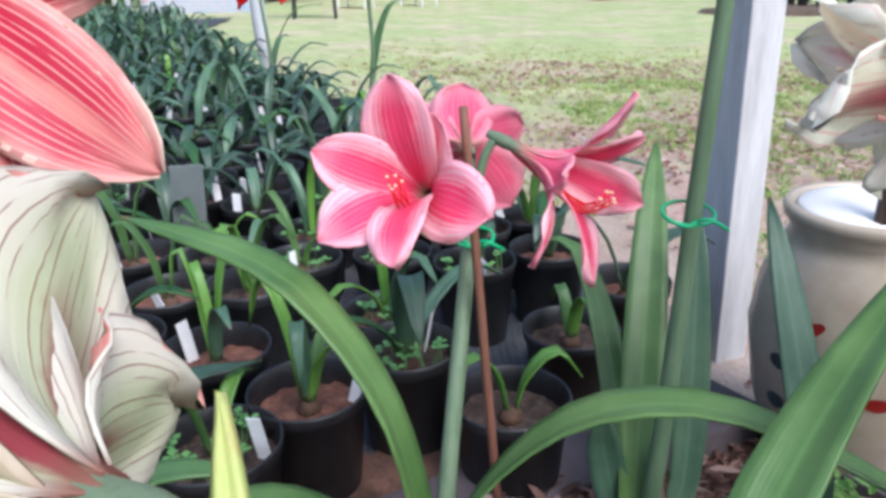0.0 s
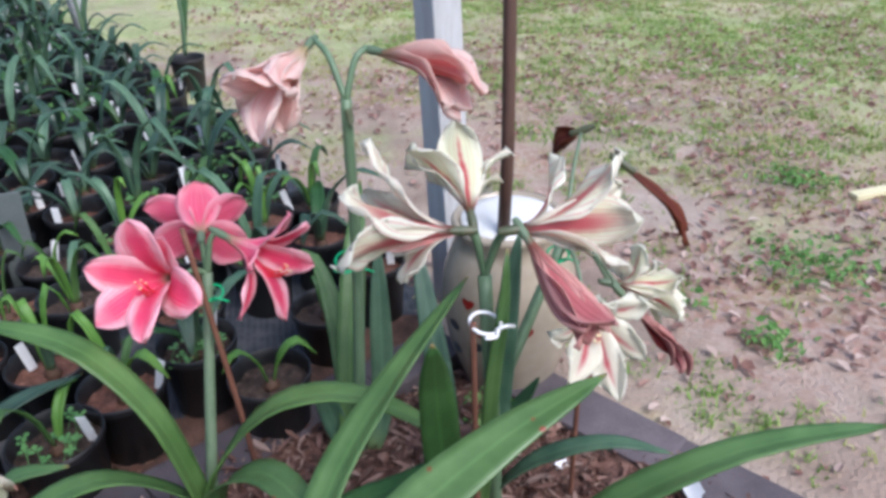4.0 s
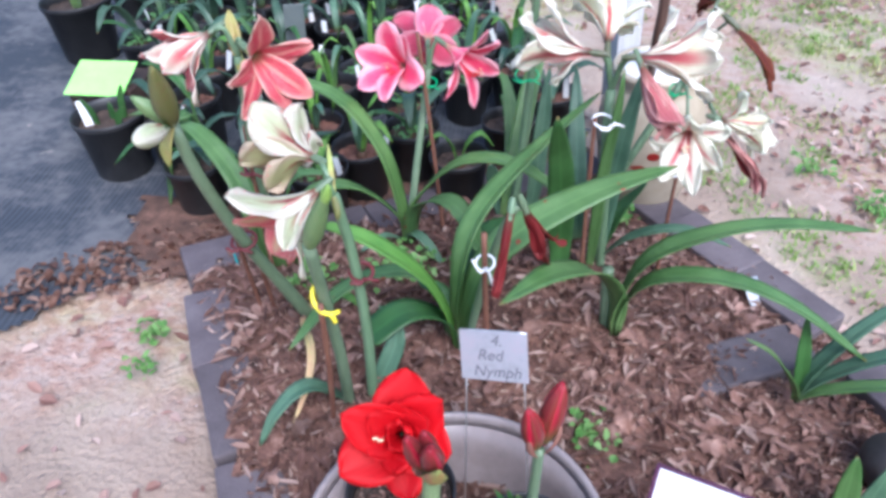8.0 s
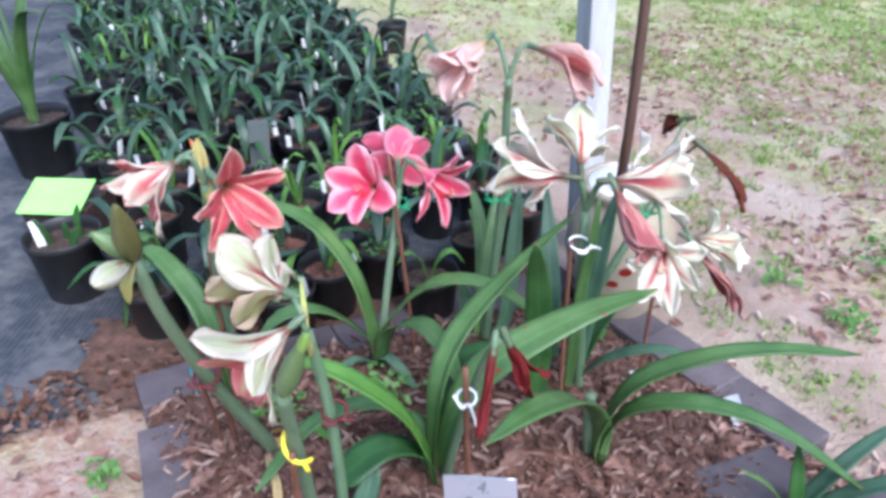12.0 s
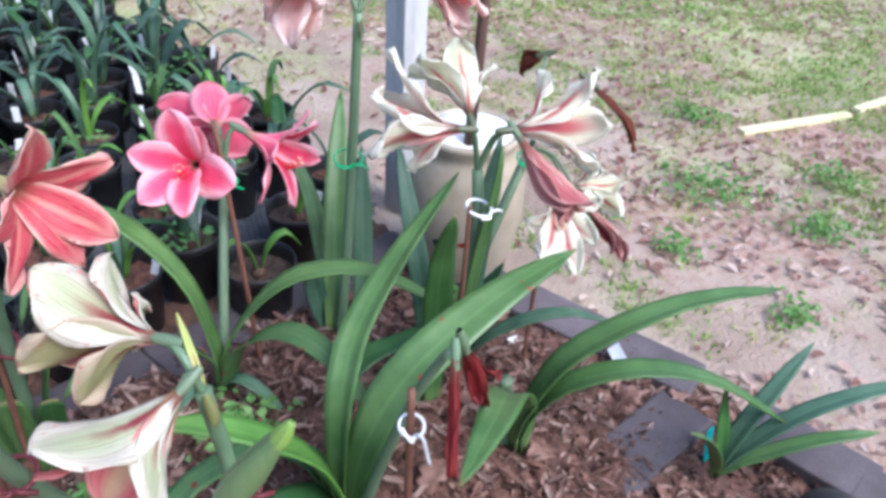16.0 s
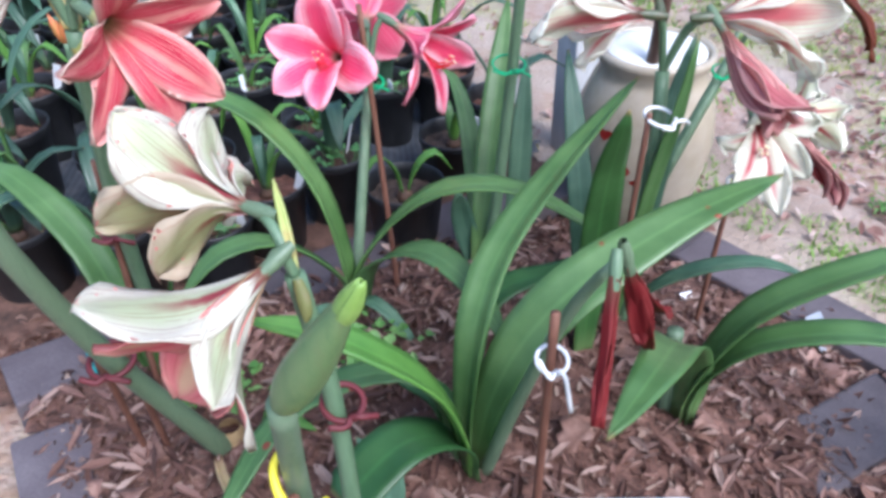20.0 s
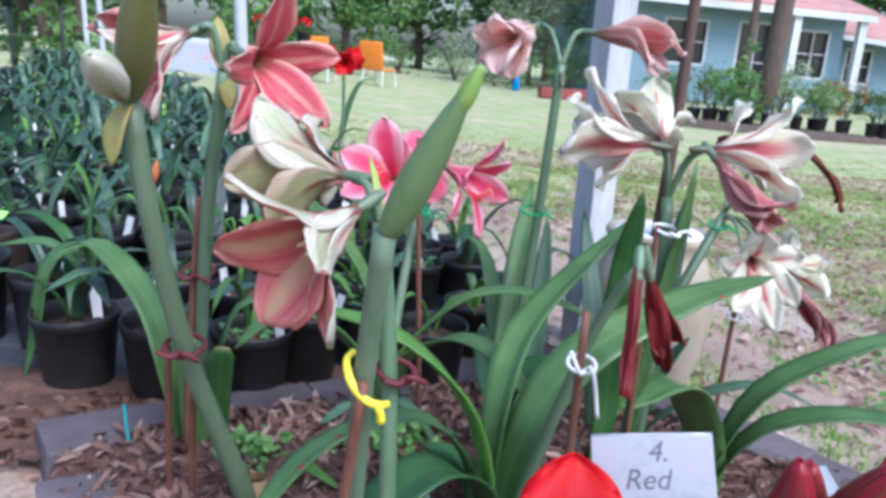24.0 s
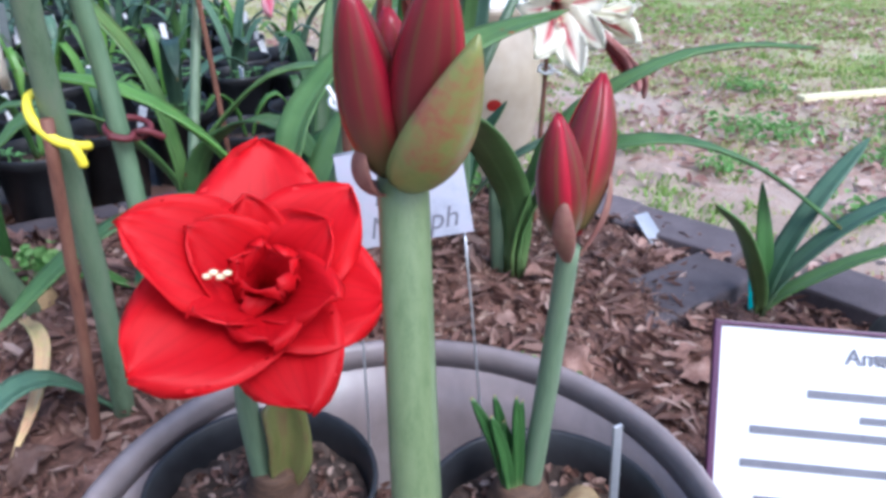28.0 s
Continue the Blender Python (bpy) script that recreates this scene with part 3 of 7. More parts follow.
def twist_tie(mat, at, radius, label, ends=0.03, tilt=0.0, turn=0.0, thick=0.0016, long_end=None):
    """A wire tie round a stem: a ring and two ends crossed over a knot."""
    bm = bmesh.new()
    ring = [(radius * math.cos(a), radius * math.sin(a), 0.004 * math.sin(a)) for a in (2 * math.pi * q / 14 - 1.4 for q in range(15))]
    tube_bm(ring, [thick], 6, 28, bm)
    for s in (-1, 1):
        tube_bm([(0, -radius, 0), (s * ends * 0.35, -radius - 0.006, ends * (0.1 if s > 0 else -0.1)), (s * ends, -radius - 0.004, (long_end or ends * 0.3) * (-1 if s > 0 else 0.4))], [thick], 6, 8, bm)
    ob = tagged(part("twist_tie", bm, mat), label, "tie", "twist ties in the bed")
    ob.matrix_basis = Matrix.Translation(at) @ Matrix.Rotation(turn, 4, "Z") @ Matrix.Rotation(tilt, 4, "Y")
    return ob


def stick(name, pts, r, mat, label, category="stake"):
    return tagged(part(name, tube_bm(pts, list(r), 8, 12), mat), label, category)

# ---- the setting ----


def ground_mat():
    m, nt, p = nodes_of("sandy_lawn")
    pos = nt.nodes.new("ShaderNodeNewGeometry").outputs["Position"]
    sep = nt.nodes.new("ShaderNodeSeparateXYZ")
    nt.links.new(pos, sep.inputs[0])
    sand = ramp(nt, noise_of(nt, 3.0, 8), [(0.3, (0.25, 0.18, 0.14)), (0.5, (0.37, 0.285, 0.225)), (0.7, (0.47, 0.385, 0.325))])
    litter = ramp(nt, noise_of(nt, 38.0, 5), [(0.42, (0.42, 0.31, 0.26)), (0.56, (0.36, 0.22, 0.17)), (0.7, (0.27, 0.15, 0.11))])
    soil = mix(nt, smooth(nt, noise_of(nt, 1.7, 5), 0.42, 0.62), sand, litter)
    grass = ramp(nt, noise_of(nt, 55.0, 6), [(0.3, (0.24, 0.29, 0.105)), (0.5, (0.355, 0.41, 0.175)), (0.72, (0.48, 0.53, 0.275))])
    grass = mix(nt, calc(nt, "MULTIPLY", smooth(nt, noise_of(nt, 1.1, 7, 0.65), 0.44, 0.62), 0.65), grass, (0.52, 0.42, 0.30))
    grass = mix(nt, 1.0, grass, ramp(nt, noise_of(nt, 5.0, 8, 0.7), [(0.3, (0.72,) * 3), (0.7, (1.2,) * 3)]), "MULTIPLY")
    # grass thickens away from the beds
    far = smooth(nt, sep.outputs[1], 1.0, 6.5)
    right = smooth(nt, sep.outputs[0], 0.6, 3.5)
    cover = calc(nt, "ADD", calc(nt, "MULTIPLY", far, 0.30), calc(nt, "MULTIPLY", right, 0.13))
    patch = calc(nt, "ADD", calc(nt, "MULTIPLY", noise_of(nt, 2.6, 9, 0.68), 0.6), calc(nt, "MULTIPLY", noise_of(nt, 0.35, 6, 0.6), 0.4))
    g = smooth(nt, calc(nt, "ADD", patch, cover), 0.50, 0.72)
    col = mix(nt, g, soil, grass)
    col = mix(nt, smooth(nt, noise_of(nt, 160.0, 3), 0.5, 0.8), col, mix(nt, 0.5, col, (0.16, 0.12, 0.08)))
    nt.links.new(col, p.inputs["Base Color"])
    p.inputs["Roughness"].default_value = 0.95
    bump(nt, p, calc(nt, "ADD", noise_of(nt, 90.0, 6), noise_of(nt, 9.0, 4)), 0.9, 0.012)
    return m


def axis_steps(lo, hi, fine_lo, fine_hi, step):
    mid = list(np.arange(fine_lo, fine_hi, step))
    a, out, d = fine_lo, [], step
    while a > lo:
        d *= 1.35
        a -= d
        out.append(max(lo, a))
    b, d, out2 = mid[-1], step, []
    while b < hi:
        d *= 1.35
        b += d
        out2.append(min(hi, b))
    return out[::-1] + mid + out2


def rough_sheet(name, xs, ys, height, material, keep=None):
    verts = [(x, y, height(x, y)) for y in ys for x in xs]
    n = len(xs)
    faces = [(j * n + i, j * n + i + 1, (j + 1) * n + i + 1, (j + 1) * n + i) for j in range(len(ys) - 1) for i in range(n - 1)
             if keep is None or keep((xs[i] + xs[i + 1]) / 2, (ys[j] + ys[j + 1]) / 2)]
    me = bpy.data.meshes.new(name)
    me.from_pydata(verts, [], faces)
    return dress(name, me, material)


def lumps(x, y, a=0.012):
    return a * noise.noise((x * 2.3, y * 2.3, 1.0)) + a * 0.5 * noise.noise((x * 9, y * 9, 4.0))


def inside(x, y, poly):
    hit = False
    for (x1, y1), (x2, y2) in zip(poly, poly[1:] + poly[:1]):
        if (y1 > y) != (y2 > y) and x < (x2 - x1) * (y - y1) / (y2 - y1) + x1:
            hit = not hit
    return hit


BED = [(-0.40, 0.36), (0.08, 0.66), (0.46, 0.88), (0.81, 0.36), (0.88, 0.20), (1.20, -0.30), (0.90, -1.5), (0.35, -1.5), (0.0, -0.36)]
ground = tagged(rough_sheet("ground", axis_steps(-300, 300, -3.2, 4.2, 0.07), axis_steps(-300, 400, -1.6, 6.0, 0.07),
                            lambda x, y: ground_z(x, y) + lumps(x, y) * (0.35 if inside(x, y, BED) else 1.0) - (0.03 if inside(x, y, BED) else 0), ground_mat()),
                "sandy ground with thin grass and fallen leaves", "ground", kind="structure")

MULCH = plain("bark_mulch", [(0.025, 0.012, 0.009), (0.075, 0.036, 0.026), (0.17, 0.085, 0.062), (0.32, 0.2, 0.16)], 38, 0.95, bumps=1.0, dist=0.008, fine=170)
bed = tagged(rough_sheet("bed_soil", list(np.arange(-0.5, 1.36, 0.03)), list(np.arange(-1.5, 1.05, 0.03)),
                         lambda x, y: bed_z(x, y) + 1.2 * lumps(x * 1.5, y * 1.5), MULCH, lambda x, y: inside(x, y, BED)),
             "brown bark mulch and leaf litter in the flower bed", "mulch", kind="structure")


def fabric_mat():
    m, nt, p = nodes_of("weed_mat")
    weave = nt.nodes.new("ShaderNodeTexWave")
    weave.inputs["Scale"].default_value = 130.0
    weave.inputs["Distortion"].default_value = 1.5
    cloth = mix(nt, weave.outputs["Fac"], (0.022, 0.026, 0.034), (0.046, 0.053, 0.067))
    dust = calc(nt, "ADD", calc(nt, "MULTIPLY", noise_of(nt, 4.0, 7, 0.65), 0.7), calc(nt, "MULTIPLY", noise_of(nt, 38.0, 4), 0.3))
    col = mix(nt, smooth(nt, dust, 0.44, 0.64), cloth, (0.115, 0.112, 0.116))
    col = mix(nt, smooth(nt, noise_of(nt, 11.0, 5), 0.66, 0.74), col, (0.27, 0.23, 0.20))
    nt.links.new(col, p.inputs["Base Color"])
    p.inputs["Roughness"].default_value = 0.75
    bump(nt, p, dust, 0.5, 0.006)
    return m


MAT_EDGE = [(-0.62, 0.56), (-0.545, 0.46), (-0.51, 0.37), (-0.60, 0.29), (-0.71, 0.16), (-1.25, -0.16), (-3.4, -0.9), (-4.5, 9.5), (-2.4, 9.5), (-2.2, 7.1), (-0.95, 4.0), (-0.40, 3.0), (0.10, 1.95), (0.40, 1.1), (0.36, 0.99), (-0.02, 0.78), (-0.42, 0.55)]
fabric = rough_sheet("weed_mat", list(np.arange(-4.5, -1.3, 0.06)) + list(np.arange(-1.3, 0.6, 0.015)), list(np.arange(-0.9, 1.2, 0.015)) + list(np.arange(1.2, 9.5, 0.06)),
                     lambda x, y: ground_z(x, y) + 0.016 + lumps(x, y) + 0.006 * noise.noise((x * 4, y * 4, 8)),
                     fabric_mat(), lambda x, y: inside(x + 0.02 * noise.noise((x * 9, y * 9, 2)), y + 0.03 * noise.noise((x * 7, y * 7, 5)), MAT_EDGE))
tagged(fabric, "dusty dark woven weed mat with sand on it", "weed mat", kind="structure")

STRIP = [(-0.58, 0.44), (-0.44, 0.37), (0.05, 0.66), (0.42, 0.90), (0.36, 1.01), (0.0, 0.80), (-0.40, 0.62), (-0.62, 0.62)]
LITTERED = plain("leafy_soil", [(0.035, 0.02, 0.014), (0.10, 0.052, 0.036), (0.19, 0.10, 0.07)], 30, 0.95, bumps=1.0, dist=0.006, fine=140)
strip = tagged(rough_sheet("soil_strip", list(np.arange(-0.66, 0.46, 0.02)), list(np.arange(0.34, 1.05, 0.02)), lambda x, y: ground_z(x, y) + 0.024 + 0.6 * lumps(x, y) + 0.006 * noise.noise((x * 14, y * 14, 3)), LITTERED,
                           lambda x, y: inside(x + 0.03 * noise.noise((x * 11, y * 11, 6)), y + 0.03 * noise.noise((x * 9, y * 9, 1)), STRIP)),
               "dark soil under leaf litter beside the edging", "soil", kind="structure")

# pavers round the bed, each a block of its own
edging = thing("bed_edging", "weathered grey-brown paving bricks laid end to end", "edging", kind="structure")
paver_bm = box_bm(0.196, 0.098, 0.06, 0.005)
for v in paver_bm.verts:
    v.co += Vector((noise.noise(v.co * 40), noise.noise(v.co * 40 + Vector((5, 0, 0))), noise.noise(v.co * 30 + Vector((0, 7, 0))))) * 0.0014
first_paver = None
rng = random.Random(4)


def paver_row(a, b, inset=0.0):
    global first_paver
    a, b = Vector((*a, 0)), Vector((*b, 0))
    d = b - a
    n = max(1, round(d.length / 0.203))
    ang = math.atan2(d.y, d.x)
    for i in range(n):
        c = a + d * ((i + 0.5) / n) + Vector((rng.uniform(-1, 1), rng.uniform(-1, 1), 0)) * 0.006
        slope = math.atan2(ground_z(c.x + 0.1 * math.cos(ang), c.y + 0.1 * math.sin(ang)) - ground_z(c.x - 0.1 * math.cos(ang), c.y - 0.1 * math.sin(ang)), 0.2)
        m = Matrix.Translation((c.x, c.y, ground_z(c.x, c.y) - 0.014 + rng.uniform(-0.004, 0.004))) @ Matrix.Rotation(ang + rng.uniform(-0.03, 0.03), 4, "Z") @ Matrix.Rotation(rng.uniform(-0.02, 0.02), 4, "X") @ Matrix.Rotation(-slope, 4, "Y")
        if first_paver is None:
            first_paver = part("paver", paver_bm, PAVER, edging, smooth_faces=False)
            first_paver.matrix_basis = m
        else:
            again(first_paver, m, edging)


paver_row((-0.345, 0.31), (0.02, -0.41))
paver_row((-0.425, 0.375), (0.42, 0.87))
paver_row((0.47, 0.80), (0.80, 0.35))
paver_row((0.74, 0.29), (0.22, 0.05))
paver_row((0.84, 0.23), (1.08, -0.22))

# ---- the planting in the bed ----


def amaryllis(label, at, group="amaryllis plants in the bed"):
    return thing("amaryllis", label, "flower", (at[0], at[1], bed_z(*at)), group)


PINK = (PINK_IN, PINK_OUT)
SALMON = (SALMON_IN, SALMON_OUT)
WHITE = (WHITE_IN, WHITE_OUT)
GREENW = (GREENW_IN, GREENW_OUT)

# pink plant
p = amaryllis("amaryllis with three pink flowers streaked white, long arching leaves", (0.015, 0.47))
scape(p, [(0.012, 0.475, 0.09), (0.03, 0.53, 0.22), (0.055, 0.605, 0.395)], (0.010, 0.008), SCAPE_GREY)
bloom(p, (0.022, 0.572, 0.414), (-0.34, -0.78, 0.42), [(-0.005, 0.537, 0.514), (-0.062, 0.529, 0.464), (-0.057, 0.494, 0.408), (-0.005, 0.457, 0.402), (0.060, 0.478, 0.426), (0.026, 0.540, 0.485)], 0.055, PINK,
      "pink flower with white veins, open", 3, point=0.55, recurve=0.22, ruffle=0.004, stamens=0.075, stamen_mat=STAMEN_RED, neck=1.15, cup=0.35)
bloom(p, (0.053, 0.634, 0.436), (-0.08, 0.97, 0.02), [(0.051, 0.700, 0.482), (0.109, 0.707, 0.440), (0.094, 0.668, 0.375), (0.035, 0.700, 0.362), (-0.018, 0.690, 0.385), (-0.027, 0.718, 0.444)], 0.058, PINK,
      "pink flower seen from behind", 4, point=0.45, recurve=0.22, ruffle=0.004, stamens=0.07, stamen_mat=STAMEN_RED, neck=1.1, cup=0.3)
bloom(p, (0.088, 0.598, 0.446), (0.76, -0.50, -0.34), [(0.171, 0.543, 0.493), (0.191, 0.589, 0.452), (0.190, 0.580, 0.400), (0.145, 0.547, 0.343), (0.094, 0.518, 0.373), (0.118, 0.524, 0.438)], 0.040, PINK,
      "pink flower turned sideways", 9, point=0.6, recurve=0.4, ruffle=0.004, stamens=0.09, stamen_mat=STAMEN_RED, neck=1.3, cup=0.4, tube=0.55)
for b, lift in (((0.030, 0.590, 0.406), 0.006), ((0.055, 0.618, 0.436), 0.006), ((0.077, 0.606, 0.452), 0.016)):
    pedicel(p, (0.055, 0.605, 0.392), b, lift)
leaf(p, [(0.010, 0.470, 0.09), (0.007, 0.460, 0.172), (-0.014, 0.460, 0.287), (-0.055, 0.480, 0.355), (-0.106, 0.500, 0.394), (-0.205, 0.53, 0.420)], 0.042)
leaf(p, [(0.02, 0.470, 0.09), (0.025, 0.470, 0.163), (0.083, 0.480, 0.237), (0.147, 0.460, 0.287), (0.233, 0.430, 0.293), (0.345, 0.350, 0.255)], 0.040)
leaf(p, [(0.005, 0.465, 0.09), (-0.003, 0.460, 0.154), (-0.067, 0.420, 0.247), (-0.125, 0.37, 0.275), (-0.17, 0.34, 0.24)], 0.040)
leaf(p, [(0.02, 0.462, 0.09), (0.04, 0.43, 0.19), (0.10, 0.39, 0.245), (0.150, 0.31, 0.255), (0.185, 0.225, 0.225)], 0.042, LEAF_SPOT)
leaf(p, [(0.01, 0.462, 0.09), (0.03, 0.44, 0.13), (0.06, 0.42, 0.12), (0.10, 0.39, 0.075)], 0.020, LEAF_BLUE)
leaf(p, [(0.0, 0.47, 0.09), (-0.03, 0.44, 0.12), (-0.07, 0.40, 0.11)], 0.018, LEAF_BLUE)
stick("plant_stake", [(0.075, 0.545, 0.03), (0.062, 0.555, 0.25), (0.047, 0.552, 0.487)], (0.0042, 0.0035), STICK, "thin brown wooden stake beside the pink flowers")
twist_tie(TIE_GREEN, (0.058, 0.592, 0.372), 0.013, "green wire tie round the pink flower's stalk", 0.02)

# middle plant with the broad spotted leaf
p = amaryllis("flowerless amaryllis with broad spotted strap leaves", (0.14, 0.19))
leaf(p, [(0.142, 0.195, 0.08), (0.165, 0.205, 0.20), (0.225, 0.222, 0.295), (0.348, 0.265, 0.352), (0.475, 0.308, 0.375)], 0.058, LEAF_SPOT, fold=0.2, roll=0.25)
leaf(p, [(0.131, 0.190, 0.08), (0.122, 0.172, 0.170), (0.092, 0.152, 0.265), (0.050, 0.140, 0.322), (0.0, 0.145, 0.352), (-0.062, 0.152, 0.366)], 0.046, LEAF_LIGHT, fold=0.35)
leaf(p, [(0.135, 0.18, 0.09), (0.115, 0.17, 0.165), (0.065, 0.140, 0.205), (0.005, 0.095, 0.185)], 0.056, LEAF_DARK, blunt=True)
leaf(p, [(0.136, 0.205, 0.08), (0.137, 0.220, 0.157), (0.150, 0.250, 0.256), (0.183, 0.310, 0.299), (0.255, 0.380, 0.350), (0.365, 0.465, 0.420)], 0.042, fold=0.5, roll=-0.2)
leaf(p, [(0.14, 0.21, 0.08), (0.163, 0.30, 0.225), (0.267, 0.340, 0.244), (0.352, 0.380, 0.238)], 0.036, LEAF_DARK)
leaf(p, [(0.13, 0.20, 0.08), (0.11, 0.24, 0.15), (0.06, 0.27, 0.16)], 0.035, LEAF_DARK)
leaf(p, [(0.12, 0.20, 0.08), (0.105, 0.215, 0.17), (0.051, 0.224, 0.216), (-0.05, 0.199, 0.195), (-0.116, 0.086, 0.165)], 0.036, LEAF_SPOT)
scape(p, [(0.150, 0.185, 0.08), (0.178, 0.165, 0.22), (0.205, 0.14, 0.345), (0.222, 0.122, 0.405), (0.236, 0.113, 0.432)], (0.010, 0.008, 0.006), SCAPE_GREY)
wilted(p, (0.226, 0.092, 0.436), (-0.12, -0.50, -0.85), 0.112, (MAROON, MAROON), "shrivelled dark red hanging flower", 5, spread=-0.5, width=0.0065, close=0.3)
bloom(p, (0.243, 0.113, 0.430), (0.30, 0.05, -0.90), [(0.304, 0.146, 0.347), (0.280, 0.124, 0.326), (0.268, 0.110, 0.345), (0.290, 0.150, 0.352)], 0.020, (MAROON, MAROON),
      "maroon wilted flower, half folded", 8, name="wilted_flower", recurve=0.1, cup=0.5, ruffle=0.004, point=0.4, neck=1.2, tube=0.3)
stick("plant_stake", [(0.193, 0.108, 0.02), (0.191, 0.108, 0.2), (0.190, 0.109, 0.388)], (0.0048, 0.0042), STICK, "brown cut stake with a white tie")
tie = twist_tie(TIE_WHITE, (0.191, 0.107, 0.338), 0.013, "white twist tie crossed over the stake", 0.016, thick=0.0020, long_end=0.046)

# right-hand plant with the long low leaves
p = amaryllis("amaryllis with long low strap leaves arching over the edging", (0.405, 0.25))
leaf(p, [(0.405, 0.252, 0.07), (0.405, 0.250, 0.131), (0.441, 0.230, 0.254), (0.539, 0.210, 0.326), (0.63, 0.203, 0.345), (0.735, 0.20, 0.340)], 0.040, fold=0.4)
leaf(p, [(0.412, 0.248, 0.07), (0.415, 0.248, 0.135), (0.450, 0.220, 0.220), (0.546, 0.190, 0.250), (0.65, 0.165, 0.220), (0.760, 0.135, 0.145)], 0.036, fold=0.35)
leaf(p, [(0.400, 0.25, 0.07), (0.398, 0.245, 0.16), (0.349, 0.200, 0.250), (0.280, 0.10, 0.325), (0.215, 0.025, 0.335)], 0.050, LEAF, blunt=False)
scape(p, [(0.392, 0.27, 0.05), (0.386, 0.275, 0.14), (0.385, 0.28, 0.19)], (0.014, 0.012), SCAPE_GREY)

# cream-and-red plant
p = amaryllis("amaryllis with large cream flowers banded red, some wilted", (0.36, 0.43))
scape(p, [(0.392, 0.45, 0.04), (0.385, 0.43, 0.2), (0.374, 0.405, 0.36), (0.376, 0.428, 0.442)], (0.0125, 0.010), SCAPE)
scape(p, [(0.375, 0.46, 0.04), (0.39, 0.46, 0.2), (0.45, 0.50, 0.31), (0.515, 0.55, 0.40)], (0.011, 0.009), SCAPE)
TOP = (0.376, 0.428, 0.440)
CREAM = (WHITE_IN, WHITE_RED_OUT)
bloom(p, (0.340, 0.412, 0.512), (-0.98, 0.10, 0.10), [(0.262, 0.467, 0.602), (0.232, 0.425, 0.566), (0.213, 0.387, 0.500), (0.280, 0.430, 0.450), (0.272, 0.490, 0.478), (0.258, 0.495, 0.530)], 0.050, CREAM,
      "cream flower with red bands, facing sideways", 11, recurve=-0.1, ruffle=0.009, point=0.6, tube=0.36, cup=0.4, stamens=0.09, widths=(0.034, 0.060, 0.066, 0.054, 0.056, 0.050), neck=1.15, ovary=OVARY_DARK)
bloom(p, (0.366, 0.446, 0.512), (0.02, 0.76, 0.58), [(0.367, 0.510, 0.595), (0.438, 0.550, 0.537), (0.418, 0.556, 0.492), (0.362, 0.585, 0.510), (0.315, 0.560, 0.535), (0.312, 0.515, 0.568)], 0.048, WHITE,
      "cream flower with red midribs", 12, recurve=-0.1, ruffle=0.009, point=0.6, cup=0.3, tube=0.36, neck=1.1, widths=(0.052, 0.044, 0.054, 0.05, 0.054, 0.056), ovary=OVARY_DARK)
bloom(p, (0.407, 0.396, 0.512), (0.97, -0.08, 0.04), [(0.516, 0.400, 0.584), (0.520, 0.350, 0.528), (0.519, 0.366, 0.454), (0.505, 0.425, 0.462), (0.535, 0.440, 0.525), (0.462, 0.432, 0.572)], 0.050, CREAM,
      "cream flower with red bands and green tinge", 13, recurve=-0.1, ruffle=0.009, point=0.55, cup=0.4, stamens=0.09, widths=(0.058, 0.054, 0.066, 0.054, 0.056, 0.044), neck=1.15, tube=0.36, ovary=OVARY_DARK)
bloom(p, (0.411, 0.388, 0.506), (0.30, -0.72, -0.55), [(0.462, 0.268, 0.468), (0.432, 0.285, 0.432), (0.447, 0.296, 0.428), (0.466, 0.290, 0.446), (0.440, 0.285, 0.455)], 0.038, (WILT_OUT, WILT_OUT),
      "wilted dusky pink hanging flower", 14, name="wilted_flower", recurve=0.1, ruffle=0.004, point=0.55, cup=0.7, neck=1.15)
for b, lift in (((0.354, 0.410, 0.512), 0.016), ((0.366, 0.436, 0.505), 0.006), ((0.395, 0.397, 0.512), 0.016), ((0.405, 0.396, 0.512), 0.020)):
    pedicel(p, TOP, b, lift)
bloom(p, (0.514, 0.455, 0.362), (-0.20, -0.95, -0.12), [(0.500, 0.388, 0.412), (0.444, 0.397, 0.365), (0.462, 0.372, 0.308), (0.520, 0.359, 0.286), (0.566, 0.395, 0.312), (0.575, 0.418, 0.375)], 0.044, WHITE,
      "small cream flower with a red throat", 15, recurve=0.22, ruffle=0.009, point=0.7, cup=0.35, stamens=0.06, neck=1.15)
bloom(p, (0.580, 0.520, 0.340), (0.85, -0.10, -0.22), [(0.621, 0.535, 0.385), (0.662, 0.492, 0.352), (0.655, 0.470, 0.300), (0.648, 0.515, 0.262), (0.685, 0.526, 0.290), (0.660, 0.560, 0.335)], 0.042, WHITE,
      "cream flower with pink midribs", 16, recurve=0.25, ruffle=0.009, point=0.7, cup=0.35, stamens=0.06, neck=1.15)
bloom(p, (0.578, 0.488, 0.340), (0.60, -0.28, -0.70), [(0.660, 0.445, 0.226), (0.646, 0.438, 0.238), (0.640, 0.455, 0.240), (0.668, 0.462, 0.248)], 0.026, (MAROON, WILT_OUT),
      "wilted red flower", 17, name="wilted_flower", recurve=0.1, cup=0.8, ruffle=0.004, point=0.55, neck=1.1)
bloom(p, (0.562, 0.480, 0.528), (0.65, -0.35, -0.50), [(0.629, 0.440, 0.434), (0.624, 0.445, 0.446), (0.632, 0.450, 0.448)], 0.014, (DRY, DRY),
      "shrivelled brown flower", 18, name="wilted_flower", recurve=-0.4, cup=0.9, ruffle=0.004, point=0.5, neck=0.7, ovary=OVARY_DARK)
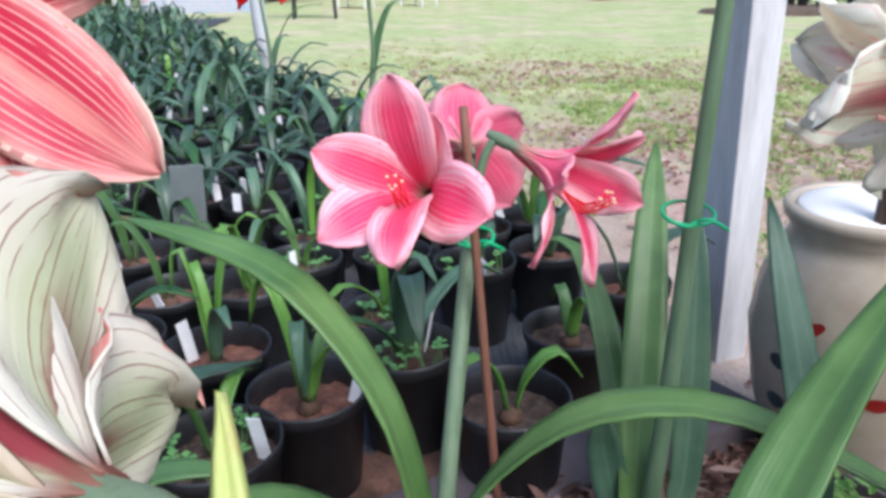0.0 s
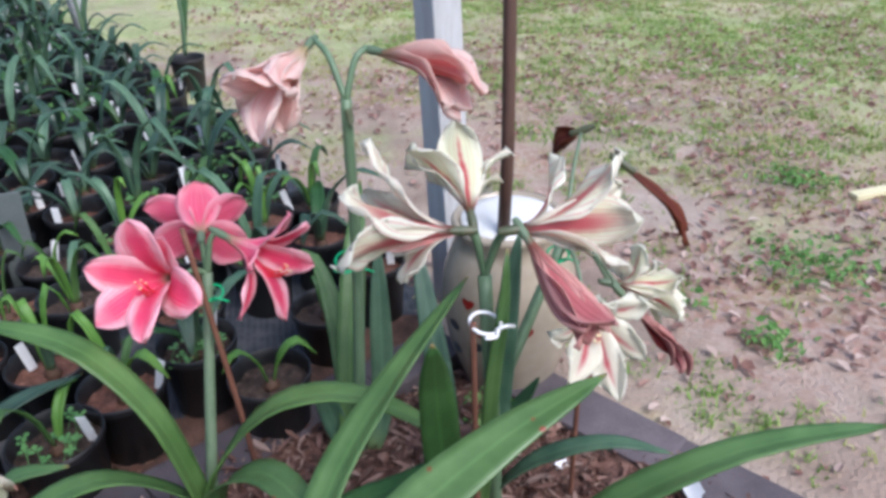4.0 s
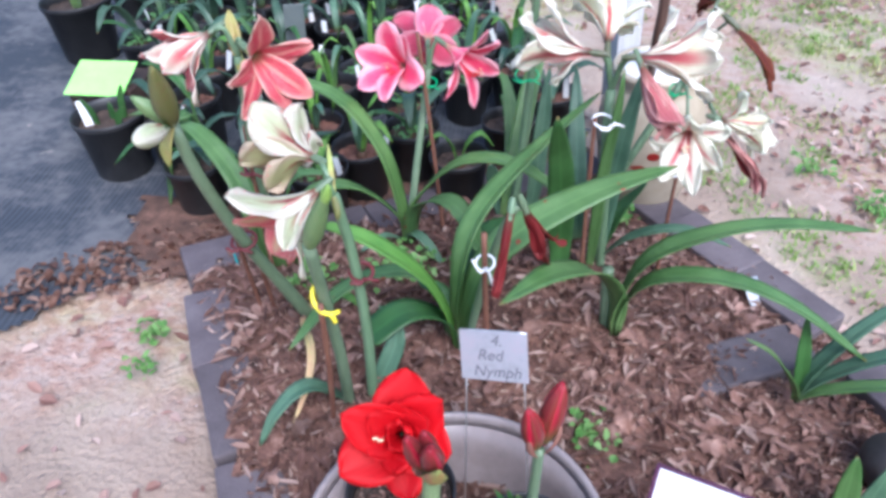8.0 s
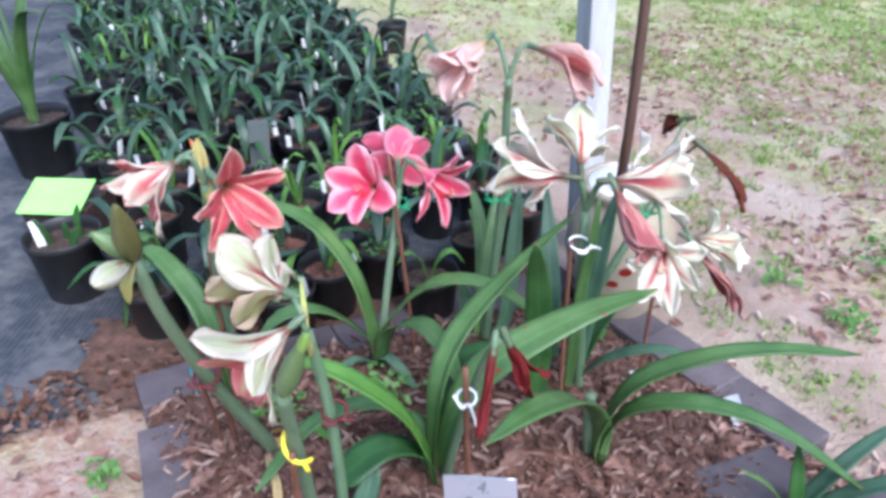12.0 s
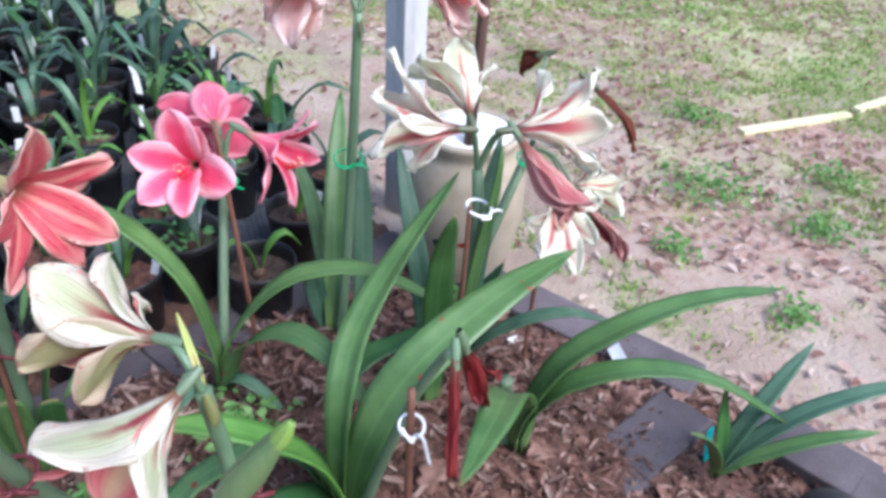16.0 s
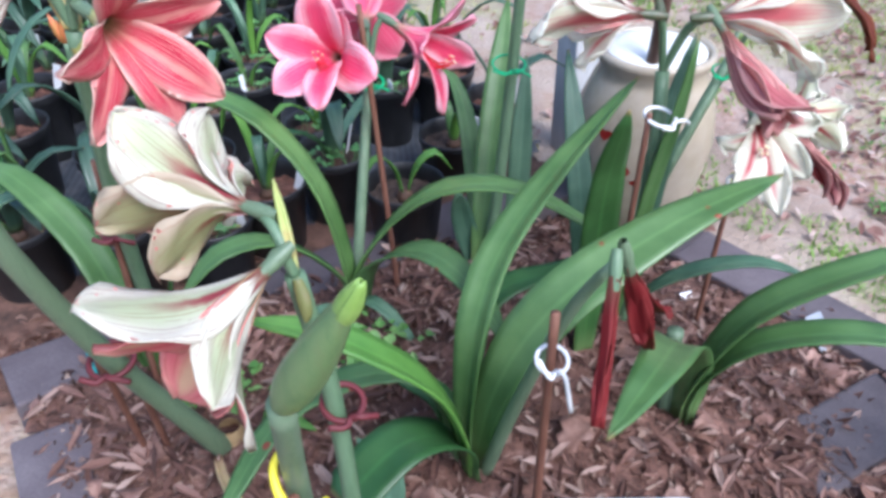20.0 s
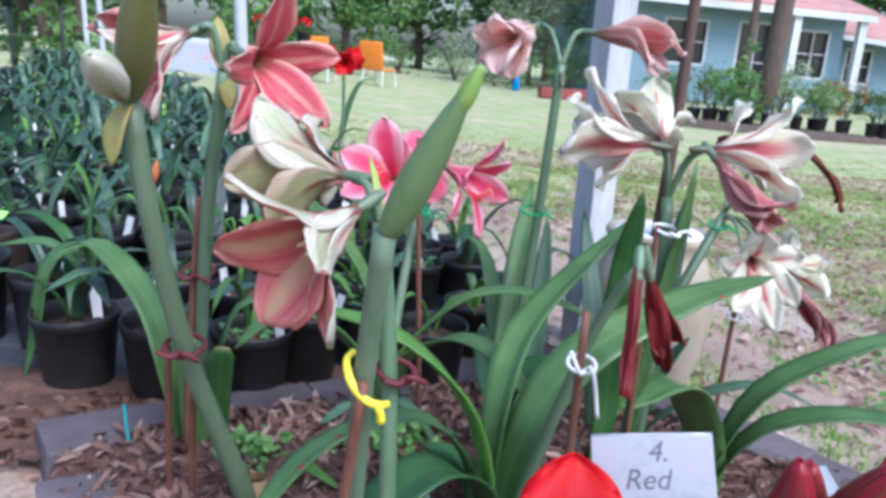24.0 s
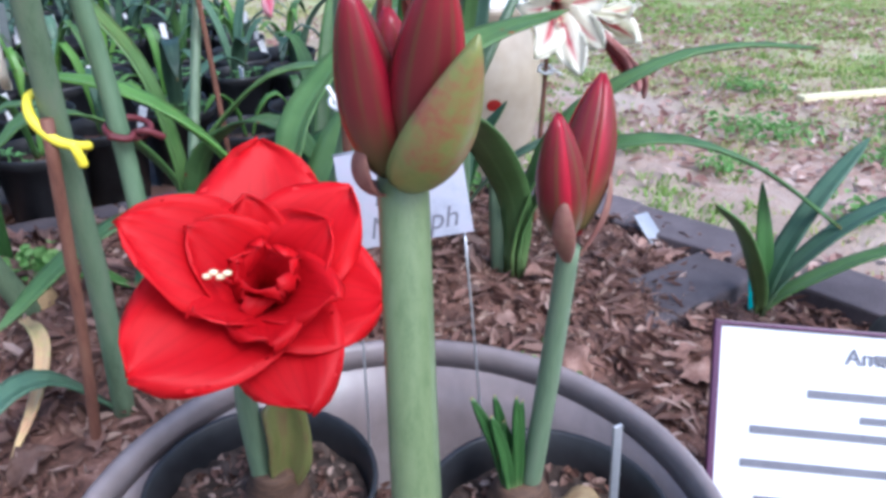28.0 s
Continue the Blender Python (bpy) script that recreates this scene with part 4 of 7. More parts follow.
bloom(p, (0.572, 0.66, 0.505), (-0.7, 0.3, -0.3), [(0.552, 0.690, 0.462), (0.545, 0.680, 0.470), (0.560, 0.700, 0.480)], 0.024, (DRY, DRY),
      "shrivelled brown flower", 19, name="wilted_flower", recurve=0.2, cup=0.9, ruffle=0.004, point=0.5, neck=0.7, ovary=OVARY_DARK)
for a, b in (((0.515, 0.55, 0.40), (0.514, 0.462, 0.354)), ((0.515, 0.55, 0.40), (0.576, 0.522, 0.335)), ((0.515, 0.55, 0.40), (0.572, 0.494, 0.350)),
             ((0.515, 0.55, 0.40), (0.556, 0.484, 0.536)), ((0.515, 0.55, 0.40), (0.575, 0.655, 0.505))):
    pedicel(p, a, b, 0.02, (0.003, 0.0026), SCAPE_GREY)
leaf(p, [(0.31, 0.37, 0.06), (0.306, 0.360, 0.222), (0.299, 0.340, 0.346), (0.287, 0.274, 0.475)], 0.046, LEAF_DARK, side=(1, 0.3, 0), fold=0.15)
leaf(p, [(0.35, 0.53, 0.04), (0.345, 0.550, 0.165), (0.339, 0.600, 0.267), (0.334, 0.670, 0.372)], 0.036, LEAF_BLUE, side=(1, 0, 0))
leaf(p, [(0.38, 0.45, 0.04), (0.40, 0.46, 0.25), (0.42, 0.48, 0.37), (0.44, 0.50, 0.455)], 0.036, LEAF_BLUE, side=(1, -0.3, 0))
leaf(p, [(0.37, 0.44, 0.04), (0.375, 0.40, 0.30), (0.385, 0.385, 0.42), (0.388, 0.38, 0.50)], 0.022, LEAF, side=(1, 0.2, 0))
leaf(p, [(0.38, 0.46, 0.05), (0.44, 0.42, 0.15), (0.52, 0.38, 0.20), (0.60, 0.36, 0.18)], 0.030, LEAF_BLUE)
leaf(p, [(0.38, 0.46, 0.05), (0.42, 0.48, 0.16), (0.47, 0.50, 0.22)], 0.034, LEAF_DARK)
stick("plant_stake", [(0.352, 0.385, 0.02), (0.350, 0.382, 0.22), (0.350, 0.380, 0.415)], (0.0042, 0.0036), STICK, "thin brown stake beside the cream flowers")
stick("plant_stake", [(0.50, 0.44, 0.0), (0.505, 0.45, 0.15), (0.51, 0.455, 0.30)], (0.004, 0.0034), STICK, "thin brown stake under the small cream flower")
twist_tie(TIE_WHITE, (0.365, 0.385, 0.408), 0.017, "white twist tie round the stalk", 0.024, turn=0.6, thick=0.0022)
twist_tie(TIE_GREEN, (0.505, 0.541, 0.386), 0.014, "green wire tie round the stalk", 0.022)
twist_tie(TIE_WHITE, (0.508, 0.45, 0.275), 0.010, "white twist tie on the stake", 0.018, thick=0.0018)

# tall plant with faded flowers on top
p = amaryllis("tall amaryllis with faded pale pink flowers on top", (0.22, 0.60))
scape(p, [(0.215, 0.59, 0.04), (0.232, 0.605, 0.2), (0.247, 0.622, 0.371), (0.255, 0.607, 0.603)], (0.0115, 0.0085), SCAPE)
bloom(p, (0.218, 0.656, 0.656), (-0.50, -0.70, -0.25), [(0.156, 0.538, 0.582), (0.116, 0.590, 0.640), (0.140, 0.552, 0.662), (0.190, 0.538, 0.640), (0.180, 0.585, 0.578), (0.130, 0.610, 0.598)], 0.054, (FADE_OUT, FADE_OUT),
      "withered pale salmon flower", 22, name="wilted_flower", recurve=0.3, cup=0.5, ruffle=0.009, point=0.6, neck=1.1)
bloom(p, (0.300, 0.618, 0.652), (0.62, -0.70, -0.05), [(0.396, 0.498, 0.626), (0.372, 0.515, 0.592), (0.362, 0.510, 0.612), (0.388, 0.520, 0.600), (0.380, 0.500, 0.640)], 0.042, (FADE_OUT, FADE_PINK),
      "withered dusky red flower", 23, name="wilted_flower", recurve=-0.2, cup=0.7, ruffle=0.006, point=0.6, neck=0.9, tube=0.55)
for b in ((0.228, 0.665, 0.662), (0.288, 0.630, 0.655)):
    pedicel(p, (0.255, 0.607, 0.600), b, 0.018)
part("bract", leaf_bm([(0.255, 0.604, 0.600), (0.258, 0.598, 0.575), (0.260, 0.596, 0.572)], 0.009), OVARY_DARK, p)
leaf(p, [(0.205, 0.60, 0.04), (0.212, 0.620, 0.118), (0.241, 0.720, 0.268), (0.279, 0.850, 0.390)], 0.042, LEAF, side=(1, -0.2, 0), fold=0.3)
leaf(p, [(0.235, 0.60, 0.04), (0.261, 0.620, 0.107), (0.280, 0.690, 0.30), (0.285, 0.72, 0.345)], 0.034, LEAF_BLUE, side=(1, -0.2, 0))
leaf(p, [(0.20, 0.61, 0.04), (0.18, 0.62, 0.13), (0.17, 0.60, 0.19)], 0.036, LEAF_BLUE, side=(1, 0, 0))
leaf(p, [(0.21, 0.62, 0.04), (0.21, 0.75, 0.18), (0.19, 0.84, 0.26), (0.15, 0.86, 0.27)], 0.034, LEAF)
twist_tie(TIE_GREEN, (0.240, 0.615, 0.378), 0.022, "green wire tie round stalk and leaf", 0.026)

# green-white trumpets
SPIKE = plain("yellow_green_bract", [(0.26, 0.32, 0.06), (0.36, 0.40, 0.12), (0.34, 0.22, 0.08)], 40, 0.45)
p = amaryllis("amaryllis with green-white trumpet flowers streaked red inside", (0.0, 0.06))
N6 = (0.0, 0.078, 0.468)
scape(p, [(0.012, 0.062, 0.06), (0.018, 0.072, 0.22), (0.012, 0.080, 0.36), N6], (0.0105, 0.009), SCAPE)
bloom(p, (-0.030, 0.116, 0.499), (-0.86, 0.50, 0.02), [(-0.114, 0.154, 0.556), (-0.064, 0.201, 0.529), (-0.044, 0.182, 0.476), (-0.104, 0.165, 0.452), (-0.097, 0.100, 0.457), (-0.137, 0.124, 0.486)], 0.060, (GREENW_IN, GREENW_OUT),
      "green-white trumpet flower with maroon midribs", 31, recurve=-0.25, cup=0.4, ruffle=0.007, point=0.62, neck=1.2, tube=0.4, stamens=0.08, widths=(0.074, 0.064, 0.054, 0.058, 0.054, 0.060), others=(3, 4, 5), other_mats=(GREENW_IN, GREENW_SHADED))
bloom(p, (-0.016, 0.067, 0.482), (-0.74, -0.48, -0.46), [(-0.109, 0.006, 0.512), (-0.125, 0.040, 0.450), (-0.090, 0.055, 0.384), (-0.062, 0.035, 0.388), (-0.032, 0.000, 0.388), (-0.042, -0.022, 0.455)], 0.058, GREENW,
      "trumpet flower, green-white outside, coral and tan inside", 33, recurve=-0.2, cup=0.4, ruffle=0.004, point=0.6, neck=1.15, tube=0.4, stamens=0.055, widths=(0.066, 0.074, 0.068, 0.060, 0.056, 0.042), others=(1, 2, 3), other_mats=(GREENW_IN, CORAL_OUT))
pedicel(p, N6, (-0.024, 0.116, 0.495), 0.012)
pedicel(p, N6, (-0.012, 0.074, 0.486), 0.012)
part("bract", leaf_bm([(0.001, 0.074, 0.464), (-0.003, 0.092, 0.487), (-0.012, 0.126, 0.514)], 0.0062, fold=0.9), SPIKE, p, "narrow yellow-green bract")
part("bract", leaf_bm([(0.002, 0.07, 0.47), (0.006, 0.062, 0.45), (0.005, 0.061, 0.440)], 0.009, fold=0.6), BUD_BRONZE, p)
leaf(p, [(-0.02, 0.06, 0.08), (-0.07, 0.03, 0.15), (-0.11, -0.01, 0.14), (-0.14, -0.04, 0.09)], 0.030, LEAF_BLUE)
leaf(p, [(0.01, 0.07, 0.08), (0.05, 0.12, 0.17), (0.02, 0.15, 0.21)], 0.032, LEAF_BLUE)

# tall bud
LIME = plain("lime_petal_tip", [(0.17, 0.29, 0.05), (0.25, 0.38, 0.09)], 40, 0.45)
p = amaryllis("amaryllis with one tall closed green bud", (-0.02, 0.055))
scape(p, [(-0.025, 0.060, 0.05), (-0.012, 0.025, 0.22), (-0.006, -0.012, 0.37), (0.004, -0.056, 0.492)], (0.0115, 0.0095), SCAPE_GREY)
closed_bud(p, (0.003, -0.054, 0.486), (0.050, -0.093, 0.595), 0.0108, (BUD_GREEN, BUD_GREEN), LIME, "closed green bud in its sheath", 0.40, 0.5, 2, 0.002)
closed_bud(p, (0.041, -0.086, 0.572), (0.052, -0.095, 0.600), 0.0044, (LIME, LIME), LIME, "lime green petal tip", 0.4, 0.2, 3, name="bud_tip")
bm = tube_bm([(-0.015, 0.000, 0.386), (-0.019, -0.012, 0.384), (-0.015, -0.026, 0.374), (-0.004, -0.030, 0.362), (0.006, -0.025, 0.356), (0.012, -0.017, 0.353)], [0.0026, 0.0034, 0.0030], 8, 22)
tube_bm([(0.004, -0.028, 0.359), (0.007, -0.028, 0.351), (0.008, -0.026, 0.343)], [0.0030, 0.0034], 8, 8, bm)
tagged(part("twist_tie", bm, TIE_YELLOW), "thick yellow tie slung round stake and stalk", "tie", "twist ties in the bed")
stick("plant_stake", [(-0.045, 0.02, 0.04), (-0.025, 0.0, 0.2), (-0.006, -0.03, 0.375)], (0.0048, 0.0042), STICK, "brown wooden stake tied to the bud's stalk")
twist_tie(TIE_MAROON, (0.020, 0.082, 0.335), 0.016, "dark maroon twist tie round the stalk", 0.02, thick=0.0028, turn=0.4)

# leaning plant with half-open buds
WITHER = plain("withered_leaf", [(0.48, 0.22, 0.16), (0.55, 0.40, 0.2), (0.36, 0.4, 0.12)], 14, 0.6)
p = amaryllis("leaning amaryllis with bronze-green buds, stalk base reddish", (-0.14, 0.24))
N8 = (-0.207, 0.112, 0.550)
scape(p, [(-0.13, 0.250, 0.07), (-0.155, 0.215, 0.18), (-0.184, 0.172, 0.313), (-0.200, 0.125, 0.46), N8], (0.0165, 0.0125, 0.0115, 0.0105), SCAPE_PALE)
part("scape_foot", lathe_bm([(0.012, 0.03), (0.021, 0.0), (0.024, -0.03), (0.018, -0.05), (0.0001, -0.052)], 14, at=(-0.128, 0.253, 0.09)), BRACT_DRY, p, "reddish-brown papery bulb neck")
closed_bud(p, N8, (-0.168, 0.036, 0.664), 0.0145, (BUD_BRONZE, BUD_BRONZE), BUD_BRONZE, "closed bronze bud", 0.42, 0.4)
closed_bud(p, N8, (-0.242, 0.098, 0.594), 0.0095, (BRACT, BUD_GREEN), BUD_GREEN, "small lime green bud", 0.5, 0.2)
closed_bud(p, (-0.207, 0.098, 0.553), (-0.195, 0.000, 0.588), 0.0135, (GREENW_OUT, GREENW_OUT), BUD_GREEN, "half-open green-white bud", 0.62, 0.9, 3)
part("bract", leaf_bm([N8, (-0.212, 0.09, 0.53), (-0.215, 0.086, 0.50)], 0.018), BRACT, p)
leaf(p, [(-0.10, 0.25, 0.08), (-0.08, 0.26, 0.13), (-0.03, 0.24, 0.115)], 0.020, LEAF_LIGHT)
part("withered_leaf", leaf_bm([(-0.14, 0.225, 0.10), (-0.125, 0.185, 0.116), (-0.105, 0.145, 0.131), (-0.088, 0.10, 0.135), (-0.085, 0.05, 0.122), (-0.094, -0.009, 0.105)], 0.013, fold=0.8), WITHER, p, "withered leaf, pink-brown and yellow-green")
for x in (-0.20, -0.175):
    stick("plant_stake", [(x - 0.03, 0.27, 0.02), (x - 0.02, 0.235, 0.16), (x - 0.005, 0.19, 0.305)], (0.0042, 0.0036), STICK, "thin brown stake beside the leaning stalk")
twist_tie(TIE_MAROON, (-0.184, 0.172, 0.313), 0.019, "dark maroon twist tie round the leaning stalk", 0.02, thick=0.0028)

# salmon plant
p = amaryllis("amaryllis with salmon-red flowers and a cream trumpet", (-0.22, 0.38))
N9 = (-0.166, 0.267, 0.572)
scape(p, [(-0.225, 0.40, 0.05), (-0.215, 0.36, 0.22), (-0.195, 0.311, 0.40), N9], (0.011, 0.0085), SCAPE)
bloom(p, (-0.142, 0.247, 0.590), (0.70, -0.62, -0.22), [(-0.093, 0.187, 0.658), (-0.050, 0.251, 0.596), (-0.057, 0.234, 0.526), (-0.087, 0.218, 0.510), (-0.139, 0.172, 0.522), (-0.140, 0.154, 0.582)], 0.044, SALMON,
      "salmon-red flower striped cream, with pale edges", 51, recurve=0.1, cup=0.35, ruffle=0.005, point=0.72, neck=1.05, widths=(0.037, 0.037, 0.038, 0.032, 0.033, 0.033))
bloom(p, (-0.196, 0.262, 0.608), (-0.72, -0.55, -0.36), [(-0.280, 0.245, 0.617), (-0.232, 0.172, 0.592), (-0.216, 0.205, 0.524), (-0.242, 0.245, 0.528), (-0.272, 0.262, 0.570), (-0.268, 0.190, 0.606)], 0.042, (SALMON_IN, WHITE_RED_OUT),
      "cream trumpet flower with red bands", 52, recurve=0.1, cup=0.4, ruffle=0.005, point=0.65, neck=1.1, tube=0.4)
pedicel(p, N9, (-0.152, 0.256, 0.598), 0.012)
pedicel(p, N9, (-0.186, 0.257, 0.612), 0.022)
part("bract", leaf_bm([N9, (-0.174, 0.285, 0.595), (-0.179, 0.300, 0.625)], 0.020, fold=0.8), BRACT, p)
part("bract", leaf_bm([N9, (-0.160, 0.262, 0.55), (-0.158, 0.260, 0.535)], 0.018), BRACT, p)
leaf(p, [(-0.235, 0.39, 0.05), (-0.264, 0.400, 0.180), (-0.304, 0.440, 0.261), (-0.386, 0.500, 0.318), (-0.45, 0.54, 0.30)], 0.046, LEAF)
leaf(p, [(-0.215, 0.40, 0.05), (-0.20, 0.40, 0.2), (-0.175, 0.42, 0.27), (-0.11, 0.43, 0.27)], 0.036, LEAF)
leaf(p, [(-0.205, 0.39, 0.05), (-0.195, 0.365, 0.16), (-0.185, 0.345, 0.24)], 0.030, LEAF_DARK, blunt=True, side=(1, 0, 0))
leaf(p, [(-0.225, 0.38, 0.05), (-0.225, 0.36, 0.16), (-0.228, 0.345, 0.25)], 0.034, LEAF, blunt=True, side=(1, 0, 0))
stick("plant_stake", [(-0.235, 0.36, 0.03), (-0.228, 0.35, 0.2), (-0.205, 0.318, 0.43)], (0.0044, 0.0036), STICK, "thin brown stake tied to the salmon plant")
twist_tie(TIE_MAROON, (-0.214, 0.345, 0.335), 0.018, "dark maroon twist tie", 0.02, thick=0.0028)

# young plants at the right
p = amaryllis("young amaryllis with short green leaves", (0.69, 0.155))
B = (0.690, 0.155, 0.03)
leaf(p, [B, (0.70, 0.155, 0.10), (0.75, 0.165, 0.18), (0.821, 0.188, 0.236)], 0.028, LEAF_BLUE)
leaf(p, [B, (0.71, 0.145, 0.09), (0.78, 0.13, 0.16), (0.88, 0.115, 0.195), (0.96, 0.11, 0.19)], 0.030, LEAF_BLUE)
leaf(p, [B, (0.67, 0.145, 0.08), (0.62, 0.125, 0.16), (0.57, 0.112, 0.205)], 0.026, LEAF)
leaf(p, [B, (0.72, 0.14, 0.07), (0.80, 0.11, 0.12), (0.90, 0.09, 0.13)], 0.026, LEAF)
leaf(p, [B, (0.685, 0.16, 0.10), (0.675, 0.178, 0.195)], 0.022, LEAF_DARK, side=(1, 0, 0))
p = amaryllis("low amaryllis with upright short leaves", (0.70, -0.06))
B = (0.70, -0.06, 0.0)
leaf(p, [B, (0.69, -0.06, 0.07), (0.685, -0.05, 0.16)], 0.034, LEAF, side=(1, 0, 0))
leaf(p, [B, (0.72, -0.06, 0.07), (0.735, -0.05, 0.15)], 0.032, LEAF_BLUE, side=(1, 0, 0))
leaf(p, [B, (0.76, -0.07, 0.10), (0.84, -0.05, 0.20), (0.90, -0.02, 0.26)], 0.034, LEAF)
leaf(p, [B, (0.78, -0.10, 0.10), (0.88, -0.12, 0.17)], 0.034, LEAF)
STONE = plain("dark_stone", [(0.02, 0.017, 0.017), (0.05, 0.042, 0.04)], 18, 0.6, bumps=0.5)
bm = bmesh.new()
bmesh.ops.create_icosphere(bm, subdivisions=4, radius=0.05)
for v in bm.verts:
    v.co *= 1 + 0.06 * noise.noise(v.co * 25)
ob = tagged(part("round_stone", bm, STONE), "dark round stone ball lying on the mulch", "stone")
ob.location = (0.80, 0.03, ground_z(0.8, 0.03) + 0.055)
ob = tagged(part("plant_tag", box_bm(0.022, 0.002, 0.09, 0.0006), TAG_TURQ), "turquoise plastic plant tag stuck in the soil", "tag", "plant tags in the bed")
ob.matrix_basis = pose(0.715, 0.19, ground_z(0.7, 0.19) - 0.005, -12, 4, 25)
ob = tagged(part("plant_tag", box_bm(0.034, 0.003, 0.055, 0.0006), TAG_GREY), "pale grey metal plant tag lying against the edging", "tag", "plant tags in the bed")
ob.matrix_basis = pose(0.69, 0.40, ground_z(0.69, 0.4) + 0.03, -50, 4, 25)
ob = tagged(part("plant_tag", box_bm(0.024, 0.002, 0.04, 0.0006), TAG_WHITE), "white plastic plant tag with a pink mark", "tag", "plant tags in the bed")
ob.matrix_basis = pose(0.514, 0.489, ground_z(0.514, 0.489) + 0.02, -35, 10, 20)
bm = tube_bm([(-0.30, 0.36, 0.06), (-0.315, 0.38, 0.10), (-0.325, 0.40, 0.13)], [0.0022], 6, 8)
tagged(part("tag_stub", bm, TAG_TURQ), "thin turquoise plastic stub at the bed's corner", "tag")

# ---- planter with the red flower ----
PLANTER = plain("taupe_planter", [(0.165, 0.135, 0.13), (0.225, 0.185, 0.18), (0.29, 0.245, 0.24)], 10, 0.32, bumps=0.15)
PX, PY, RIM = 0.172, -0.219, 0.187
PZ = ground_z(PX, PY)
planter = thing("planter", "large taupe plastic planter holding black nursery pots", "planter", (PX, PY, PZ + 0.005))
PH = RIM - PZ
part("planter_body", lathe_bm([(0.0001, 0.0), (0.146, 0.0), (0.151, 0.004), (0.168, PH * 0.55), (0.1705, PH * 0.57), (0.169, PH * 0.6), (0.177, PH - 0.016), (0.1735, PH - 0.016), (0.166, PH * 0.6), (0.147, 0.016), (0.0001, 0.012)], 64, at=(PX, PY, PZ)), PLANTER, planter)
part("planter_rim", lathe_bm([(0.1772, PH - 0.0155), (0.1835, PH - 0.012), (0.1865, PH - 0.003), (0.1845, PH + 0.002), (0.1800, PH + 0.003), (0.1768, PH - 0.001), (0.1745, PH - 0.0155), (0.1772, PH - 0.0155)], 64, at=(PX, PY, PZ)), PLANTER, planter)


def nursery_pot(at, r=0.08, h=0.15, label="black plastic nursery pot with potting mix", soil_drop=0.03, group="black nursery pots", mix_mat=None):
    e = thing("nursery_pot", label, "pot", at, group)
    x, y, z = at
    part("pot", lathe_bm([(0.0001, 0.0), (r * 0.76, 0.0), (r * 0.79, 0.004), (r * 0.96, h - 0.018), (r * 1.0, h - 0.017), (r * 1.03, h - 0.003), (r * 1.01, h), (r * 0.975, h - 0.002), (r * 0.95, h - 0.02), (r * 0.9, h - soil_drop - 0.02), (r * 0.78, 0.01), (0.0001, 0.008)], 36, at=at), POT_BLACK, e)
    rr = r * 0.925
    bm = bmesh.new()
    got = bmesh.ops.create_grid(bm, x_segments=22, y_segments=22, size=rr)["verts"]
    for v in got:
        q = v.co.xy.copy()
        if q.length > 1e-6:
            q = q * (max(abs(q.x), abs(q.y)) / q.length)
        v.co = Vector((x + q.x, y + q.y, z + h - soil_drop + 0.006 * noise.noise(Vector((q.x * 60, q.y * 60, x * 9))) + 0.003 * noise.noise(Vector((q.x * 170, q.y * 170, 3)))))
    part("soil", bm, mix_mat or POT_SOIL, e)
    return e


BULB = plain("papery_bulb", [(0.03, 0.014, 0.009), (0.08, 0.04, 0.022), (0.16, 0.09, 0.05)], 60, 0.7, stretch=(2, 2, 18), bumps=0.8)
POT_A, POT_B, POT_C = (0.098, -0.154, 0.034), (0.256, -0.221, 0.034), (0.150, -0.318, 0.034)
for pa, r in ((POT_A, 0.069), (POT_B, 0.073), (POT_C, 0.069)):
    nursery_pot(pa, r, 0.145, soil_drop=0.026)

red = thing("amaryllis", "amaryllis with one double scarlet flower, in a black pot", "flower", (0.105, -0.150, 0.154), "potted amaryllis in the planter")
part("bulb", lathe_bm([(0.0001, -0.02), (0.019, -0.012), (0.021, 0.0), (0.019, 0.010), (0.016, 0.013), (0.0175, 0.015), (0.014, 0.020), (0.015, 0.022), (0.012, 0.026), (0.0001, 0.024)], 20, at=(0.106, -0.150, 0.158)), BULB, red, "brown papery bulb top")
scape(red, [(0.099, -0.150, 0.172), (0.096, -0.156, 0.25), (0.108, -0.152, 0.292)], (0.0085, 0.0075), SCAPE_GREY)
part("leaf", leaf_bm([(0.111, -0.152, 0.172), (0.117, -0.155, 0.204), (0.115, -0.156, 0.238)], 0.024, fold=1.0, blunt=True, side=(1, 0, 0)), BUD_BRONZE, red, "short blunt green leaf stub")
REDM = (RED_IN, RED_IN)


def ring_tips(base, axis, height, radius, n, phase, rng):
    m = aim(base, axis)
    return [m @ Vector((radius * math.cos(a), radius * math.sin(a), height * rng.uniform(0.85, 1.12))) for a in (phase + 2 * math.pi * i / n + rng.uniform(-0.15, 0.15) for i in range(n))]


RB, RA = (0.112, -0.163, 0.303), (0.05, -0.64, 0.74)
rr_ = random.Random(61)
bloom(red, RB, RA, [(0.119, -0.137, 0.386), (0.161, -0.166, 0.368), (0.171, -0.202, 0.322), (0.129, -0.240, 0.290), (0.055, -0.233, 0.317), (0.056, -0.199, 0.374)], 0.056, REDM,
      "double scarlet flower, wide open", 61, recurve=0.0, cup=0.45, ruffle=0.005, point=0.6, neck=0.85, tube=0.45)
bloom(red, RB, RA, ring_tips(RB, RA, 0.060, 0.038, 6, 0.5, rr_), 0.038, REDM, "inner ring of scarlet petals", 62, name="flower_heart", recurve=-0.2, cup=0.8, ruffle=0.004, point=0.6, neck=0.9, ovary=RED_IN, tube=0.45)
